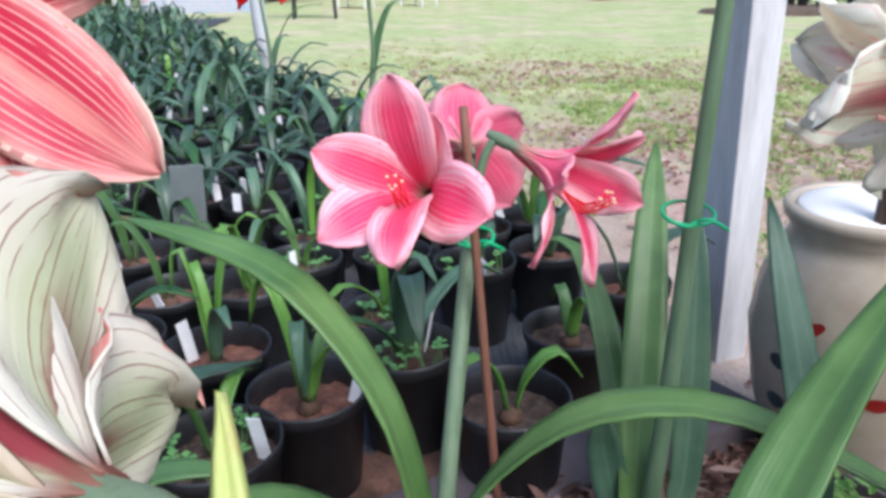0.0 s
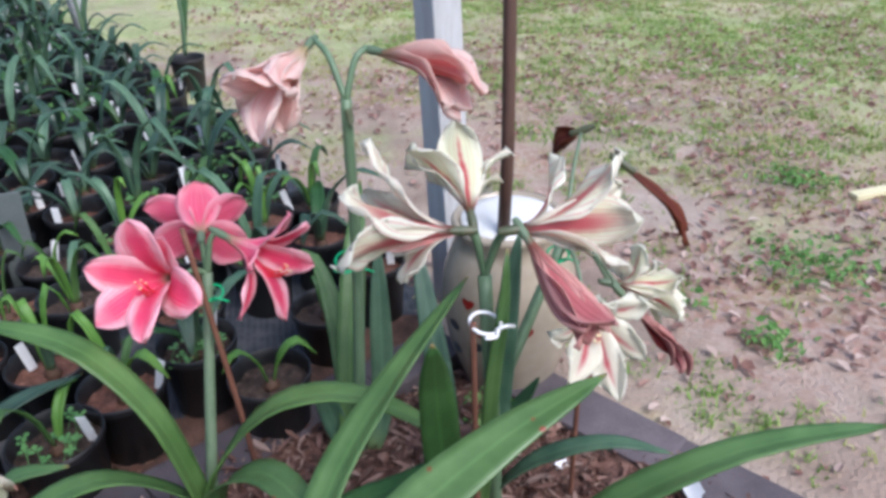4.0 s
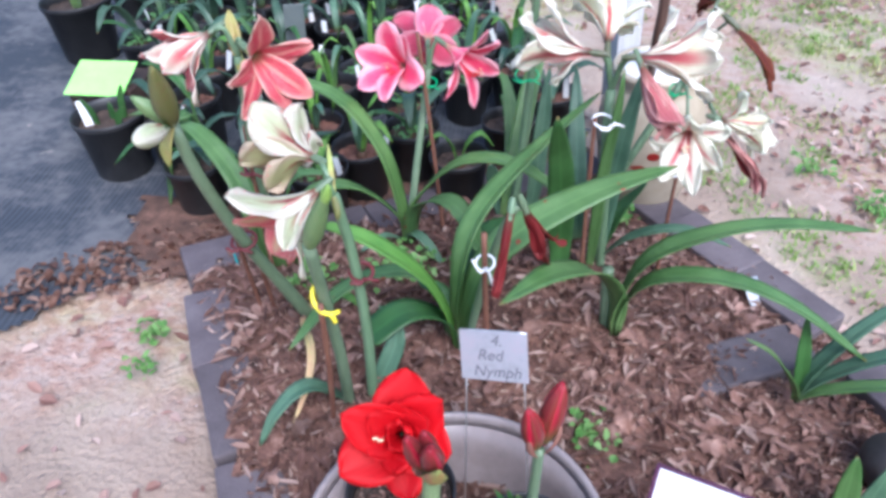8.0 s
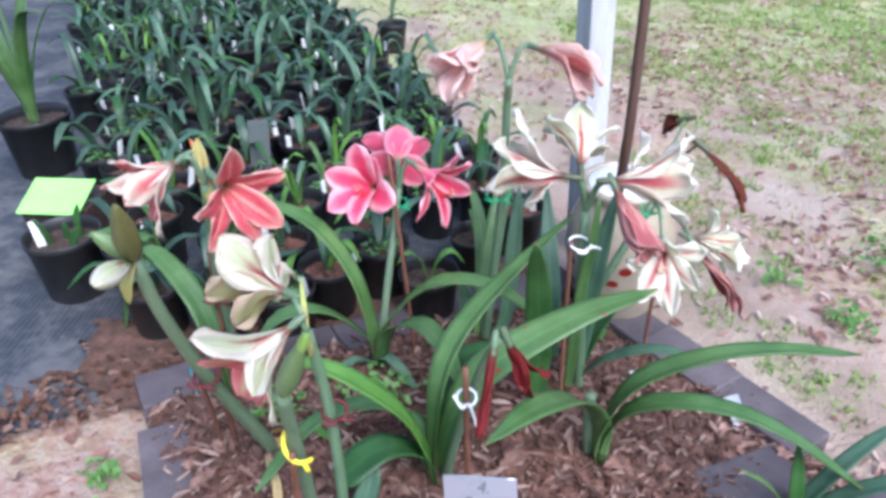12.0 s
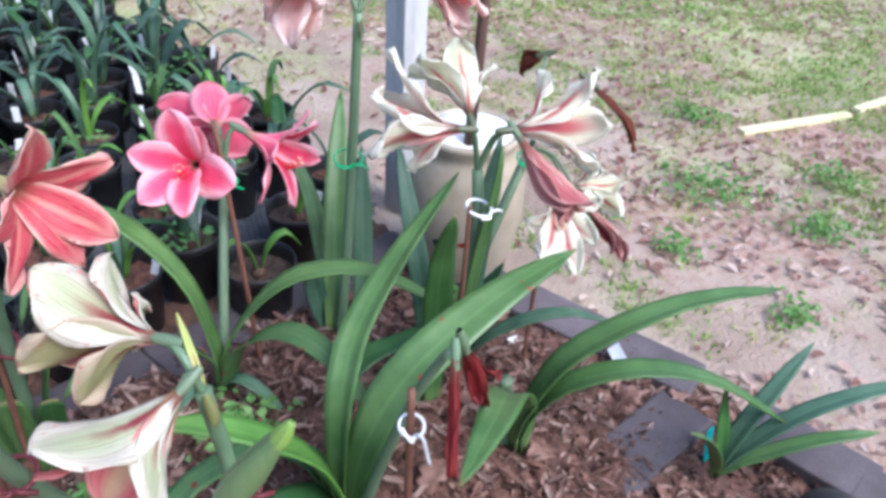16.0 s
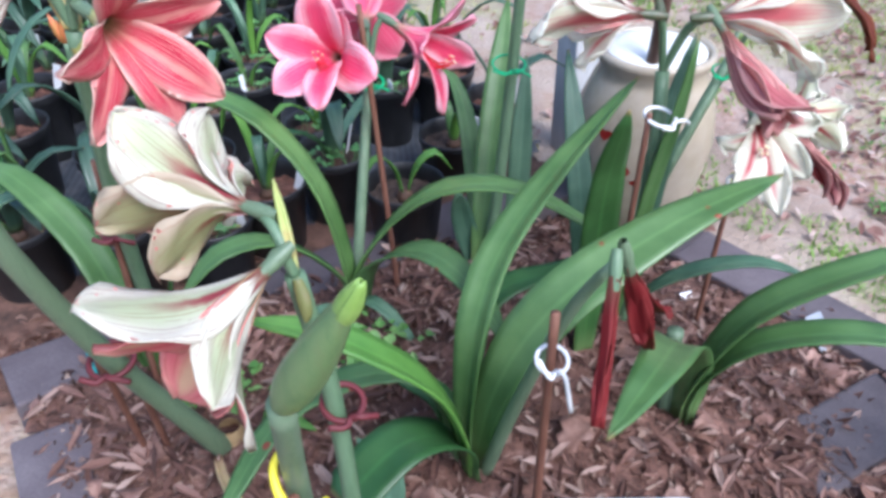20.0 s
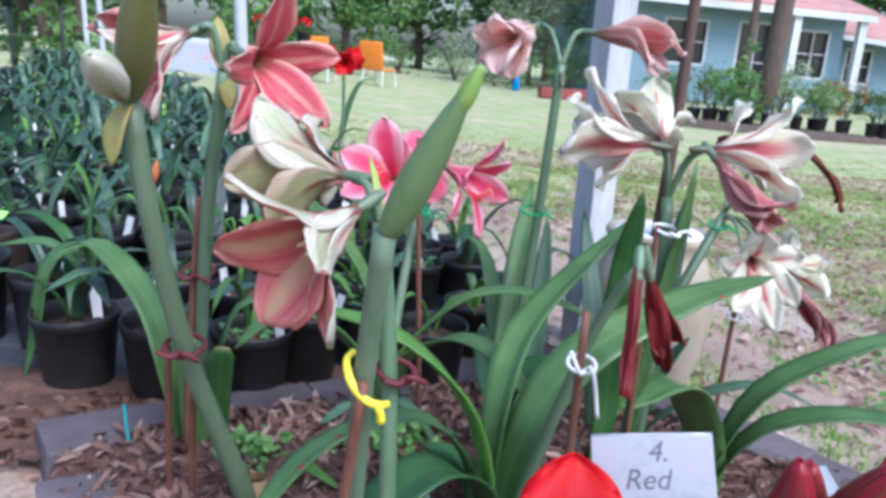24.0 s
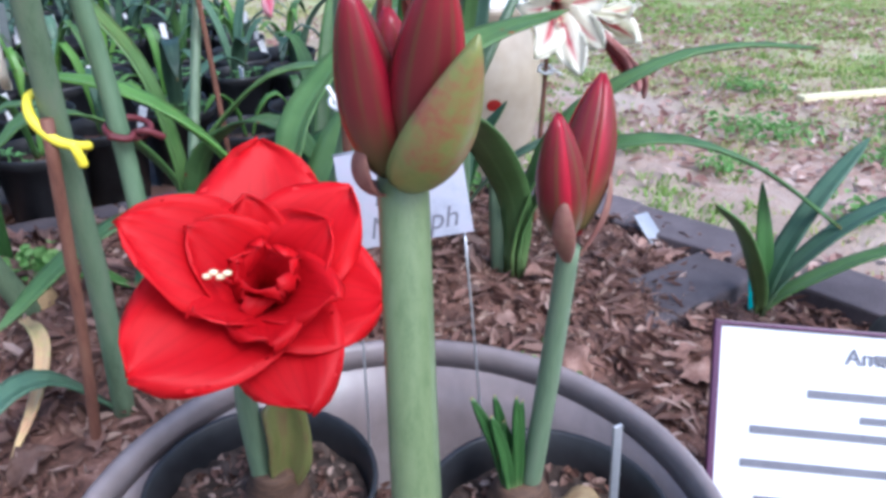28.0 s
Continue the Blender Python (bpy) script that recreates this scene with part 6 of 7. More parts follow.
red_pot((-1.10, 1.36, ground_z(-1.1, 1.36) + 0.015), 0.60, ((-0.8, -0.4, 0.0), (0.7, -0.5, 0.0), (-0.2, 0.9, 0.1)), "black pot with scarlet amaryllis flowers and upright leaves", 6, seed=81)
red_pot((-0.21, 2.80, ground_z(-0.27, 2.8) + 0.015), 0.53, ((0.1, -0.95, -0.1), (0.4, 0.8, 0.1), (-0.6, 0.5, 0.1)), "black pot with one tall stalk of scarlet flowers", 1, seed=84, size=0.068)
red_pot((-0.66, 3.2, ground_z(-0.75, 3.2) + 0.015), 0.46, ((-0.95, -0.2, -0.1), (0.95, -0.2, 0.1)), "black pot with scarlet trumpet flowers", 1, seed=87, size=0.068)
red_pot((-2.7, 5.2, ground_z(-2.7, 5.2) + 0.015), 0.75, ((-0.5, -0.8, 0), (0.6, -0.7, 0)), "black pot with scarlet flowers far back", 4, seed=90)

# lime card on an upturned tray beside a low pot
CARD = plain("lime_card", [(0.32, 0.78, 0.15), (0.4, 0.86, 0.2)], 20, 0.6, bumps=0.05)
CX, CY = -0.79, 0.83
box = thing("crate", "small dark crate with a lime green card on top", "crate", (CX, CY + 0.1, ground_z(CX, CY)))
e = nursery_pot((-0.71, 0.735, ground_z(-0.72, 0.74) + 0.014), 0.080, 0.155, "black nursery pot with cut stems and a tag", 0.03)
for i, (dx, dy, hh) in enumerate(((-0.03, 0.0, 0.07), (0.0, 0.02, 0.05), (0.03, -0.02, 0.06), (0.02, 0.03, 0.09))):
    part("leaf", leaf_bm([(-0.71 + dx, 0.735 + dy, 0.185), (-0.71 + dx * 1.3, 0.735 + dy, 0.19 + hh * 0.6), (-0.71 + dx * 1.9, 0.735 + dy, 0.19 + hh)], 0.016, side=(1, 0, 0)), LEAF_DARK, e)
part("tag", box_bm(0.018, 0.0016, 0.09, 0.0005), TAG_WHITE, e, smooth_faces=False).matrix_basis = pose(-0.75, 0.72, 0.165, -14, -8, 20)
DARKWOOD = plain("dark_brown_plastic", [(0.03, 0.018, 0.014), (0.06, 0.035, 0.028)], 20, 0.6)
part("box", box_bm(0.17, 0.13, 0.142, 0.006), DARKWOOD, box, smooth_faces=False).matrix_basis = pose(-0.80, 0.935, ground_z(-0.80, 0.93) + 0.012, 0, 0, -4)
ob = tagged(part("card", box_bm(0.155, 0.112, 0.002, 0.0004), CARD, smooth_faces=False), "blank-looking lime green card", "card")
ob.matrix_basis = pose(-0.80, 0.895, ground_z(-0.80, 0.9) + 0.172, 22, 0, -4)

# leaf that droops over the front pots
p = thing("amaryllis", "potted amaryllis with a drooping leaf in front of the bed", "flower", (-0.46, 0.66, ground_z(-0.46, 0.66) + 0.16))
for pts, w in (([(-0.46, 0.66, 0.2), (-0.46, 0.63, 0.28), (-0.50, 0.60, 0.25), (-0.528, 0.60, 0.134), (-0.542, 0.58, 0.06)], 0.04), ([(-0.46, 0.66, 0.2), (-0.45, 0.65, 0.33), (-0.44, 0.67, 0.40)], 0.04), ([(-0.46, 0.66, 0.2), (-0.52, 0.66, 0.27), (-0.6, 0.64, 0.27)], 0.034)):
    leaf(p, pts, w, LEAF)

# ---- farther off ----
for i, (x, y, lean) in enumerate(((-0.80, 3.80, 0.0), (-2.35, 7.1, 0.0), (-3.6, 9.4, 0.0), (-4.4, 11.0, 0.0))):
    q = tagged(part("pipe_post", tube_bm([(x, y, ground_z(x, y) - 0.1), (x - 0.05, y, 1.2), (x - 0.1, y, 2.6)], [0.035], 12, 6), PVC), "upright white pipe of a shade frame", "pipe", "shade frame pipes")

SIDING = plain("blue_grey_siding", [(0.17, 0.27, 0.34), (0.22, 0.33, 0.40), (0.26, 0.37, 0.44)], 3, 0.7, stretch=(0.3, 0.3, 8))
ROOF = plain("red_metal_roof", [(0.46, 0.2, 0.17), (0.55, 0.28, 0.24), (0.62, 0.38, 0.34)], 2, 0.5)
TRIM = plain("white_trim", [(0.55, 0.56, 0.58), (0.68, 0.69, 0.7)], 4, 0.6)
DARKGLASS = plain("dark_window_glass", [(0.02, 0.025, 0.03), (0.05, 0.06, 0.07)], 1, 0.08)
CHAIRO = plain("orange_plastic", [(0.75, 0.20, 0.015), (0.85, 0.28, 0.03)], 6, 0.5)
BARK = plain("pine_bark", [(0.05, 0.035, 0.03), (0.12, 0.085, 0.07), (0.18, 0.13, 0.11)], 5, 0.95, stretch=(6, 6, 1.2), bumps=1.0, dist=0.03, fine=40)


def slab(name, corners, thick, mat, parent, label=""):
    """A flat piece from its four corners, thickened downward."""
    bm = bmesh.new()
    a = [bm.verts.new(c) for c in corners]
    b = [bm.verts.new(Vector(c) - Vector((0, 0, thick))) for c in corners]
    bm.faces.new(a)
    bm.faces.new(b[::-1])
    for i in range(4):
        bm.faces.new((a[i], b[i], b[(i + 1) % 4], a[(i + 1) % 4]))
    bmesh.ops.recalc_face_normals(bm, faces=bm.faces)
    return part(name, bm, mat, parent, label, smooth_faces=False)


GZ = -0.13
house = thing("house", "low blue-grey house with a red metal roof and white trim", "house", (9.5, 20.2, GZ))


def wall(x0, x1, y, z1, parent, openings):
    """A wall with real openings: strips between them, windows set into them."""
    xs = [x0] + [v for o in openings for v in (o[0], o[1])] + [x1]
    for a, b in zip(xs[::2], xs[1::2]):
        part("wall", box_bm(b - a, 0.2, z1 - GZ), SIDING, parent, smooth_faces=False).location = ((a + b) / 2, y, GZ)
    for a, b, lo, hi in openings:
        c = (a + b) / 2
        if lo > GZ + 0.05:
            part("wall", box_bm(b - a, 0.2, lo - GZ), SIDING, parent, smooth_faces=False).location = (c, y, GZ)
        part("wall", box_bm(b - a, 0.2, z1 - hi), SIDING, parent, smooth_faces=False).location = (c, y, hi)
        w = part("window", box_bm(b - a, 0.03, hi - lo), DARKGLASS, parent, smooth_faces=False)
        w.location = (c, y + 0.02, lo)
        for sx, sz, ox, oz in ((0.06, hi - lo + 0.1, a - c, -0.05), (0.06, hi - lo + 0.1, b - c, -0.05), (b - a, 0.06, 0, -0.07), (b - a, 0.06, 0, hi - lo), (0.03, hi - lo, 0, 0), (b - a, 0.03, 0, (hi - lo) / 2)):
            part("window_frame", box_bm(sx, 0.06, sz), TRIM, w, smooth_faces=False).location = (ox, -0.1, oz)


wall(6.2, 12.5, 20.2, 2.6, house, [(7.4, 8.6, 0.9, 2.0), (9.5, 10.5, GZ + 0.1, 2.05), (11.2, 12.1, 0.75, 1.95)])
wall(12.5, 15.6, 21.2, 1.95, house, [(13.3, 14.1, 0.7, 1.6)])
part("wall", box_bm(0.2, 8, 2.7), SIDING, house, smooth_faces=False).location = (6.2, 24.2, GZ)
slab("roof", [(5.5, 19.3, 2.62), (12.9, 19.3, 2.50), (12.4, 24, 4.1), (5.5, 24, 4.1)], 0.06, ROOF, house)
slab("roof", [(12.4, 20.3, 2.06), (16.1, 20.3, 1.78), (15.6, 23.5, 2.9), (12.4, 23.5, 2.9)], 0.06, ROOF, house)
part("fascia", box_bm(7.4, 0.05, 0.24), TRIM, house, smooth_faces=False).matrix_basis = pose(9.2, 19.33, 2.32, 0, 0.93, 0)
part("fascia", box_bm(3.7, 0.05, 0.2), TRIM, house, smooth_faces=False).matrix_basis = pose(14.25, 20.33, 1.72, 0, 4.3, 0)
for x in (10.75, 12.6):
    part("porch_post", box_bm(0.2, 0.2, 2.5), TRIM, house, smooth_faces=False).location = (x, 19.5, GZ)


def crown_mesh(name, centre, size, count, leaf_size, seed, squash=0.8):
    """Many small leaves in uneven clumps round the centre."""
    r = random.Random(seed)
    verts, faces = [], []
    clumps = [(Vector((r.gauss(0, 0.42), r.gauss(0, 0.42), r.gauss(0, 0.42) * squash)) * size, r.uniform(0.18, 0.42) * size) for _ in range(26)]
    for i in range(count):
        c, s = r.choice(clumps)
        p = Vector(centre) + c + Vector((r.gauss(0, 1), r.gauss(0, 1), r.gauss(0, 0.8))) * s * 0.45
        a = Vector((r.gauss(0, 1), r.gauss(0, 1), r.gauss(0, 0.6))).normalized()
        b = a.orthogonal().normalized()
        l = leaf_size * r.uniform(0.6, 1.4)
        k = len(verts)
        verts += [p - a * l, p + b * l * 0.45, p + a * l, p - b * l * 0.45]
        faces.append((k, k + 1, k + 2, k + 3))
    me = bpy.data.meshes.new(name)
    me.from_pydata(verts, [], faces)
    return me


def foliage(name, cols):
    m, nt, p = nodes_of(name)
    rnd = nt.nodes.new("ShaderNodeNewGeometry").outputs["Random Per Island"]
    col = ramp(nt, rnd, [(i / (len(cols) - 1), c) for i, c in enumerate(cols)])
    nt.links.new(col, p.inputs["Base Color"])
    p.inputs["Roughness"].default_value = 0.6
    translucent(nt, p, col, 0.35)
    return m


FOL = [foliage("foliage_a", [(0.05, 0.12, 0.025), (0.10, 0.21, 0.045), (0.18, 0.31, 0.08)]), foliage("foliage_b", [(0.035, 0.09, 0.02), (0.08, 0.16, 0.035), (0.14, 0.24, 0.06)]),
       foliage("foliage_pale", [(0.14, 0.22, 0.08), (0.26, 0.34, 0.16), (0.45, 0.5, 0.35)])]
rng = random.Random(31)


def tree(x, y, h, spread, seed, mat, trunk=0.16, count=2600, low=0.35, ls=0.16):
    e = thing("tree", "leafy green tree at the far edge of the lawn", "tree", (x, y, GZ), "trees beyond the lawn")
    r = random.Random(seed)
    bm = tube_bm([(x, y, GZ - 0.1), (x + r.uniform(-0.2, 0.2), y, h * 0.4), (x + r.uniform(-0.4, 0.4), y, h * 0.85)], [trunk * 1.3, trunk, trunk * 0.4], 10, 10)
    for i in range(6):
        z0 = h * r.uniform(low, 0.75)
        a = r.random() * 6.28
        tube_bm([(x, y, z0), (x + math.cos(a) * spread * 0.35, y + math.sin(a) * spread * 0.35, z0 + h * 0.1), (x + math.cos(a) * spread * 0.7, y + math.sin(a) * spread * 0.7, z0 + h * 0.22)], [trunk * 0.4, trunk * 0.12], 6, 6, bm)
    part("trunk", bm, BARK, e)
    dress("crown", crown_mesh("crown", (x, y, h * (low + 1) / 2), spread, count, ls, seed, (1 - low) * h / spread / 1.7), mat, e, smooth_faces=False)


for i in range(22):
    x = -20 + i * 2.6 + rng.uniform(-0.8, 0.8)
    y = 31 + rng.uniform(-2, 5) - (6 if x < -6 else 0)
    tree(x, y, rng.uniform(8, 12), rng.uniform(3.0, 4.2), 300 + i, FOL[i % 2], low=0.08, count=3200, ls=0.22)
for i, (x, y, h, s) in enumerate(((-3.0, 15, 4.2, 1.8), (-5.5, 13.5, 4.5, 2.0), (-1.2, 17.5, 3.6, 1.5), (4.5, 24, 4.0, 1.6), (-8, 14, 5, 2.4))):
    tree(x, y, h, s, 400 + i, FOL[2] if i == 3 else FOL[0], 0.08, 2600, 0.1, 0.10)
for x, y, r0 in ((7.55, 14.2, 0.17), (14.3, 17.5, 0.22), (17.5, 22.0, 0.25), (8.9, 18.2, 0.09)):
    e = thing("pine_tree", "tall bare pine trunk on the lawn", "tree", (x, y, GZ), "pine trees by the house")
    part("trunk", tube_bm([(x, y, GZ - 0.1), (x + 0.1, y, 4), (x + 0.35, y, 11)], [r0 * 1.15, r0, r0 * 0.7], 12, 10), BARK, e)
    dress("crown", crown_mesh("crown", (x + 0.4, y, 11.5), 2.2, 1500, 0.2, int(x * 10), 0.7), FOL[1], e, smooth_faces=False)


def shrub(x, y, h, s, seed, mat, label="rounded green shrub at the edge of the lawn", ls=0.05, count=1100):
    e = thing("shrub", label, "shrub", (x, y, GZ), "shrubs round the lawn")
    bm = bmesh.new()
    r = random.Random(seed)
    for k in range(5):
        a = r.random() * 6.28
        tube_bm([(x, y, GZ - 0.03), (x + math.cos(a) * s * 0.2, y + math.sin(a) * s * 0.2, GZ + h * 0.4), (x + math.cos(a) * s * 0.45, y + math.sin(a) * s * 0.45, GZ + h * 0.75)], [0.03, 0.012], 5, 5, bm)
    part("branchwork", bm, BARK, e)
    dress("crown", crown_mesh("crown", (x, y, GZ + h * 0.5), s, count, ls, seed, h / s / 1.8), mat, e, smooth_faces=False)


ORANGE_LEAF = foliage("rusty_foliage", [(0.12, 0.14, 0.03), (0.35, 0.14, 0.04), (0.22, 0.2, 0.05)])
for i, (x, y, h, s) in enumerate(((7.0, 18.6, 0.7, 0.7), (8.3, 18.8, 1.0, 0.9), (9.5, 17.2, 1.1, 1.0), (10.6, 17.5, 0.8, 0.8), (13.0, 19.5, 0.7, 0.8), (14.6, 19.8, 0.7, 0.9), (3.5, 20.5, 1.1, 1.0), (5.2, 21.0, 1.2, 1.1), (2.0, 23.0, 1.4, 1.2), (0.2, 24.0, 1.5, 1.4), (-1.8, 23.5, 1.3, 1.3), (16.5, 20.0, 0.8, 1.0), (18.5, 21.0, 1.0, 1.2), (-4.0, 21.0, 1.6, 1.5), (-6.5, 19.0, 1.7, 1.6))):
    shrub(x, y, h, s, 500 + i, FOL[i % 3] if i != 3 else FOL[0], count=1300)
shrub(11.6, 18.2, 0.8, 0.6, 560, ORANGE_LEAF, "rusty orange-leaved shrub by the house")

# row of pots on the lawn
LAWN_SOIL = plain("dark_soil", [(0.06, 0.04, 0.03), (0.14, 0.1, 0.07)], 12, 0.95)
isl = thing("planting_strip", "strip of bare soil on the lawn under a row of pots", "soil", (5.6, 10.4, GZ), kind="structure")
part("soil_strip", lathe_bm([(0.0001, 0.05), (0.7, 0.045), (0.95, 0.02), (1.0, -0.05)], 32), LAWN_SOIL, isl).matrix_basis = Matrix.Translation((5.5, 10.3, -0.115)) @ Matrix.Rotation(-0.5, 4, "Z") @ Matrix.Diagonal((1.9, 0.75, 1, 1))
for i in range(24):
    t = (i % 12) / 11
    x, y = 4.3 + 2.6 * t + 0.15 * (i // 12), 10.95 - 1.4 * t + 0.35 * (i // 12)
    x, y = x + 0.13 * math.sin(i * 7.1), y + 0.12 * math.sin(i * 4.3)
    copy_thing(protos[8 + i % 8], Matrix.Translation((x, y, -0.085)) @ Matrix.Rotation(i * 1.3, 4, "Z") @ Matrix.Diagonal((1.25, 1.25, 1.45, 1)))
shrub(5.6, 11.2, 1.0, 0.5, 570, FOL[0], "leafy bush behind the row of pots", 0.06, 700)

# table with a cloth, chairs, black basket
BLACK = plain("black_plastic", [(0.012, 0.014, 0.013), (0.03, 0.034, 0.032)], 20, 0.5)
CLOTH = plain("pale_print_cloth", [(0.10, 0.2, 0.42), (0.34, 0.38, 0.46), (0.42, 0.40, 0.44), (0.5, 0.12, 0.16)], 5, 0.8, fine=14)


def folding_chair(x, y, turn):
    e = thing("folding_chair", "orange plastic garden chair with white metal legs", "chair", (x, y, GZ), "orange garden chairs")
    m = Matrix.Translation((x, y, GZ)) @ Matrix.Rotation(turn, 4, "Z")
    part("seat", box_bm(0.46, 0.44, 0.03, 0.01), CHAIRO, e).matrix_basis = m @ Matrix.Translation((0, 0, 0.40))
    part("backrest", box_bm(0.46, 0.03, 0.46, 0.012), CHAIRO, e).matrix_basis = m @ pose(0, 0.22, 0.44, -12)
    for sx in (-0.2, 0.2):
        for sy in (-0.2, 0.2):
            part("leg", tube_bm([(sx, sy, 0.42), (sx * 1.1, sy * 1.25, 0)], [0.014], 8, 3), TRIM, e).matrix_basis = m
        part("arm", tube_bm([(sx * 1.15, 0.22, 0.62), (sx * 1.15, -0.2, 0.60)], [0.014], 8, 3), TRIM, e).matrix_basis = m


def table(x, y, w, d, turn, label, cloth=True, mat=TRIM):
    e = thing("garden_table", label, "table", (x, y, GZ), "garden tables")
    m = Matrix.Translation((x, y, GZ)) @ Matrix.Rotation(turn, 4, "Z")
    part("tabletop", box_bm(w, d, 0.035, 0.006), mat, e, smooth_faces=False).matrix_basis = m @ Matrix.Translation((0, 0, 0.68))
    for sx in (-1, 1):
        for sy in (-1, 1):
            part("leg", tube_bm([(sx * (w / 2 - 0.08), sy * (d / 2 - 0.08), 0.68), (sx * (w / 2 - 0.05), sy * (d / 2 - 0.05), 0)], [0.018], 8, 3), mat, e).matrix_basis = m
    if cloth:
        bm = bmesh.new()
        rows = []
        for i in range(31):
            u = i / 30 * (w + 1.1) - (w + 1.1) / 2
            line = []
            for j in range(31):
                v = j / 30 * (d + 1.1) - (d + 1.1) / 2
                over = max(0, abs(u) - w / 2 - 0.01) + max(0, abs(v) - d / 2 - 0.01)
                line.append(Vector((max(-w / 2 - 0.02, min(w / 2 + 0.02, u)), max(-d / 2 - 0.02, min(d / 2 + 0.02, v)), 0.722 - over + 0.004 * math.sin(9 * u + 7 * v))))
            rows.append(line)
        sheet(bm, rows, 0.003)
        c = tagged(part("tablecloth", bm, CLOTH), "pale patterned cloth hanging over the table", "tablecloth")
        c.matrix_basis = m


folding_chair(-1.15, 12.1, 2.9)
folding_chair(-0.2, 13.2, 2.6)
table(-3.3, 11.4, 1.5, 0.8, 0.1, "garden table under a pale patterned cloth")
table(-1.42, 9.6, 0.62, 0.4, 0.1, "small dark garden stand with red flowers", False, BLACK)
for x, y in ((-1.7, 9.55), (-1.15, 9.65)):
    red_pot((x, y, GZ + 0.72), 0.30, ((-0.6, -0.7, 0.1), (0.7, -0.6, 0.1), (0.1, 0.9, 0.2)), "small black pot of scarlet flowers on the table", 3, seed=int(-x * 100))
bk = thing("basket_stand", "black basket on a stand holding white marker stakes", "basket", (-2.45, 5.0, ground_z(-2.45, 5.0)))
part("basket", box_bm(0.42, 0.3, 0.22, 0.02), BLACK, bk).location = (-2.45, 5.0, 0.80)
for dx in (-0.17, 0.17):
    part("leg", tube_bm([(-2.45 + dx, 5.0, 0.8), (-2.45 + dx, 5.0, 0.05)], [0.014], 8, 3), BLACK, bk)
for i in range(7):
    part("marker_stake", box_bm(0.02, 0.006, 0.36, 0.002), TAG_WHITE, bk, smooth_faces=False).matrix_basis = pose(-2.52 + 0.025 * i, 5.0, 0.9, 0, -22 + 6 * i, 0)
# faded palm leaf strips on the lawn, built as plain flat bars
YELLOW = plain("pale_yellow_wood", [(0.58, 0.53, 0.31), (0.70, 0.65, 0.42)], 12, 0.8, stretch=(0.6, 8, 8))
for a, b, lb in (((1.69, 1.36), (2.21, 1.43), "pale yellow faded palm strip lying on the lawn"), ((2.26, 1.45), (2.75, 1.60), "second pale yellow faded palm strip on the lawn")):
    d = Vector((b[0] - a[0], b[1] - a[1], 0))
    ob = tagged(part("lath", box_bm(d.length, 0.035, 0.018, 0.003), YELLOW, smooth_faces=False), lb, "lath")
    ob.matrix_basis = Matrix.Translation(((a[0] + b[0]) / 2, (a[1] + b[1]) / 2, ground_z((a[0] + b[0]) / 2, 1.4) + 0.002)) @ Matrix.Rotation(math.atan2(d.y, d.x), 4, "Z") @ Matrix.Rotation(0.035, 4, "Y")
BLUE = plain("bright_blue", [(0.01, 0.22, 0.7), (0.02, 0.3, 0.85)], 10, 0.4)
ob = tagged(part("garden_ornament", lathe_bm([(0.0001, 0.0), (0.11, 0.01), (0.07, 0.3), (0.10, 0.5), (0.06, 0.62), (0.0001, 0.66)], 14), BLUE), "bright blue garden ornament by the flower border", "ornament")
ob.location = (3.2, 18.6, GZ)
REDBOX = plain("dull_red_planter", [(0.2, 0.04, 0.03), (0.28, 0.07, 0.05)], 6, 0.7)
ob = tagged(part("trough", box_bm(1.2, 0.4, 0.22, 0.02), REDBOX, smooth_faces=False), "low dull red planting trough on the lawn", "planter")
ob.location = (3.9, 16.0, GZ)

# ---- litter, grass and weeds ----
CHIPS = foliage("bark_chips_and_dead_leaves", [(0.05, 0.024, 0.016), (0.13, 0.064, 0.044), (0.21, 0.11, 0.08), (0.30, 0.185, 0.14), (0.5, 0.38, 0.31)])
DEAD = foliage("dead_leaves", [(0.09, 0.042, 0.03), (0.185, 0.09, 0.06), (0.28, 0.175, 0.13)])
DRYLITTER = foliage("pale_dry_litter", [(0.20, 0.095, 0.075), (0.34, 0.19, 0.155), (0.45, 0.30, 0.255), (0.6, 0.49, 0.43)])
GRASS = foliage("grass_blades", [(0.27, 0.32, 0.09), (0.40, 0.42, 0.15), (0.54, 0.50, 0.25)])
FRESH = foliage("fresh_grass", [(0.15, 0.26, 0.05), (0.25, 0.39, 0.09), (0.38, 0.48, 0.16)])
WEED = foliage("low_weeds", [(0.1, 0.24, 0.05), (0.17, 0.34, 0.09), (0.26, 0.42, 0.14)])


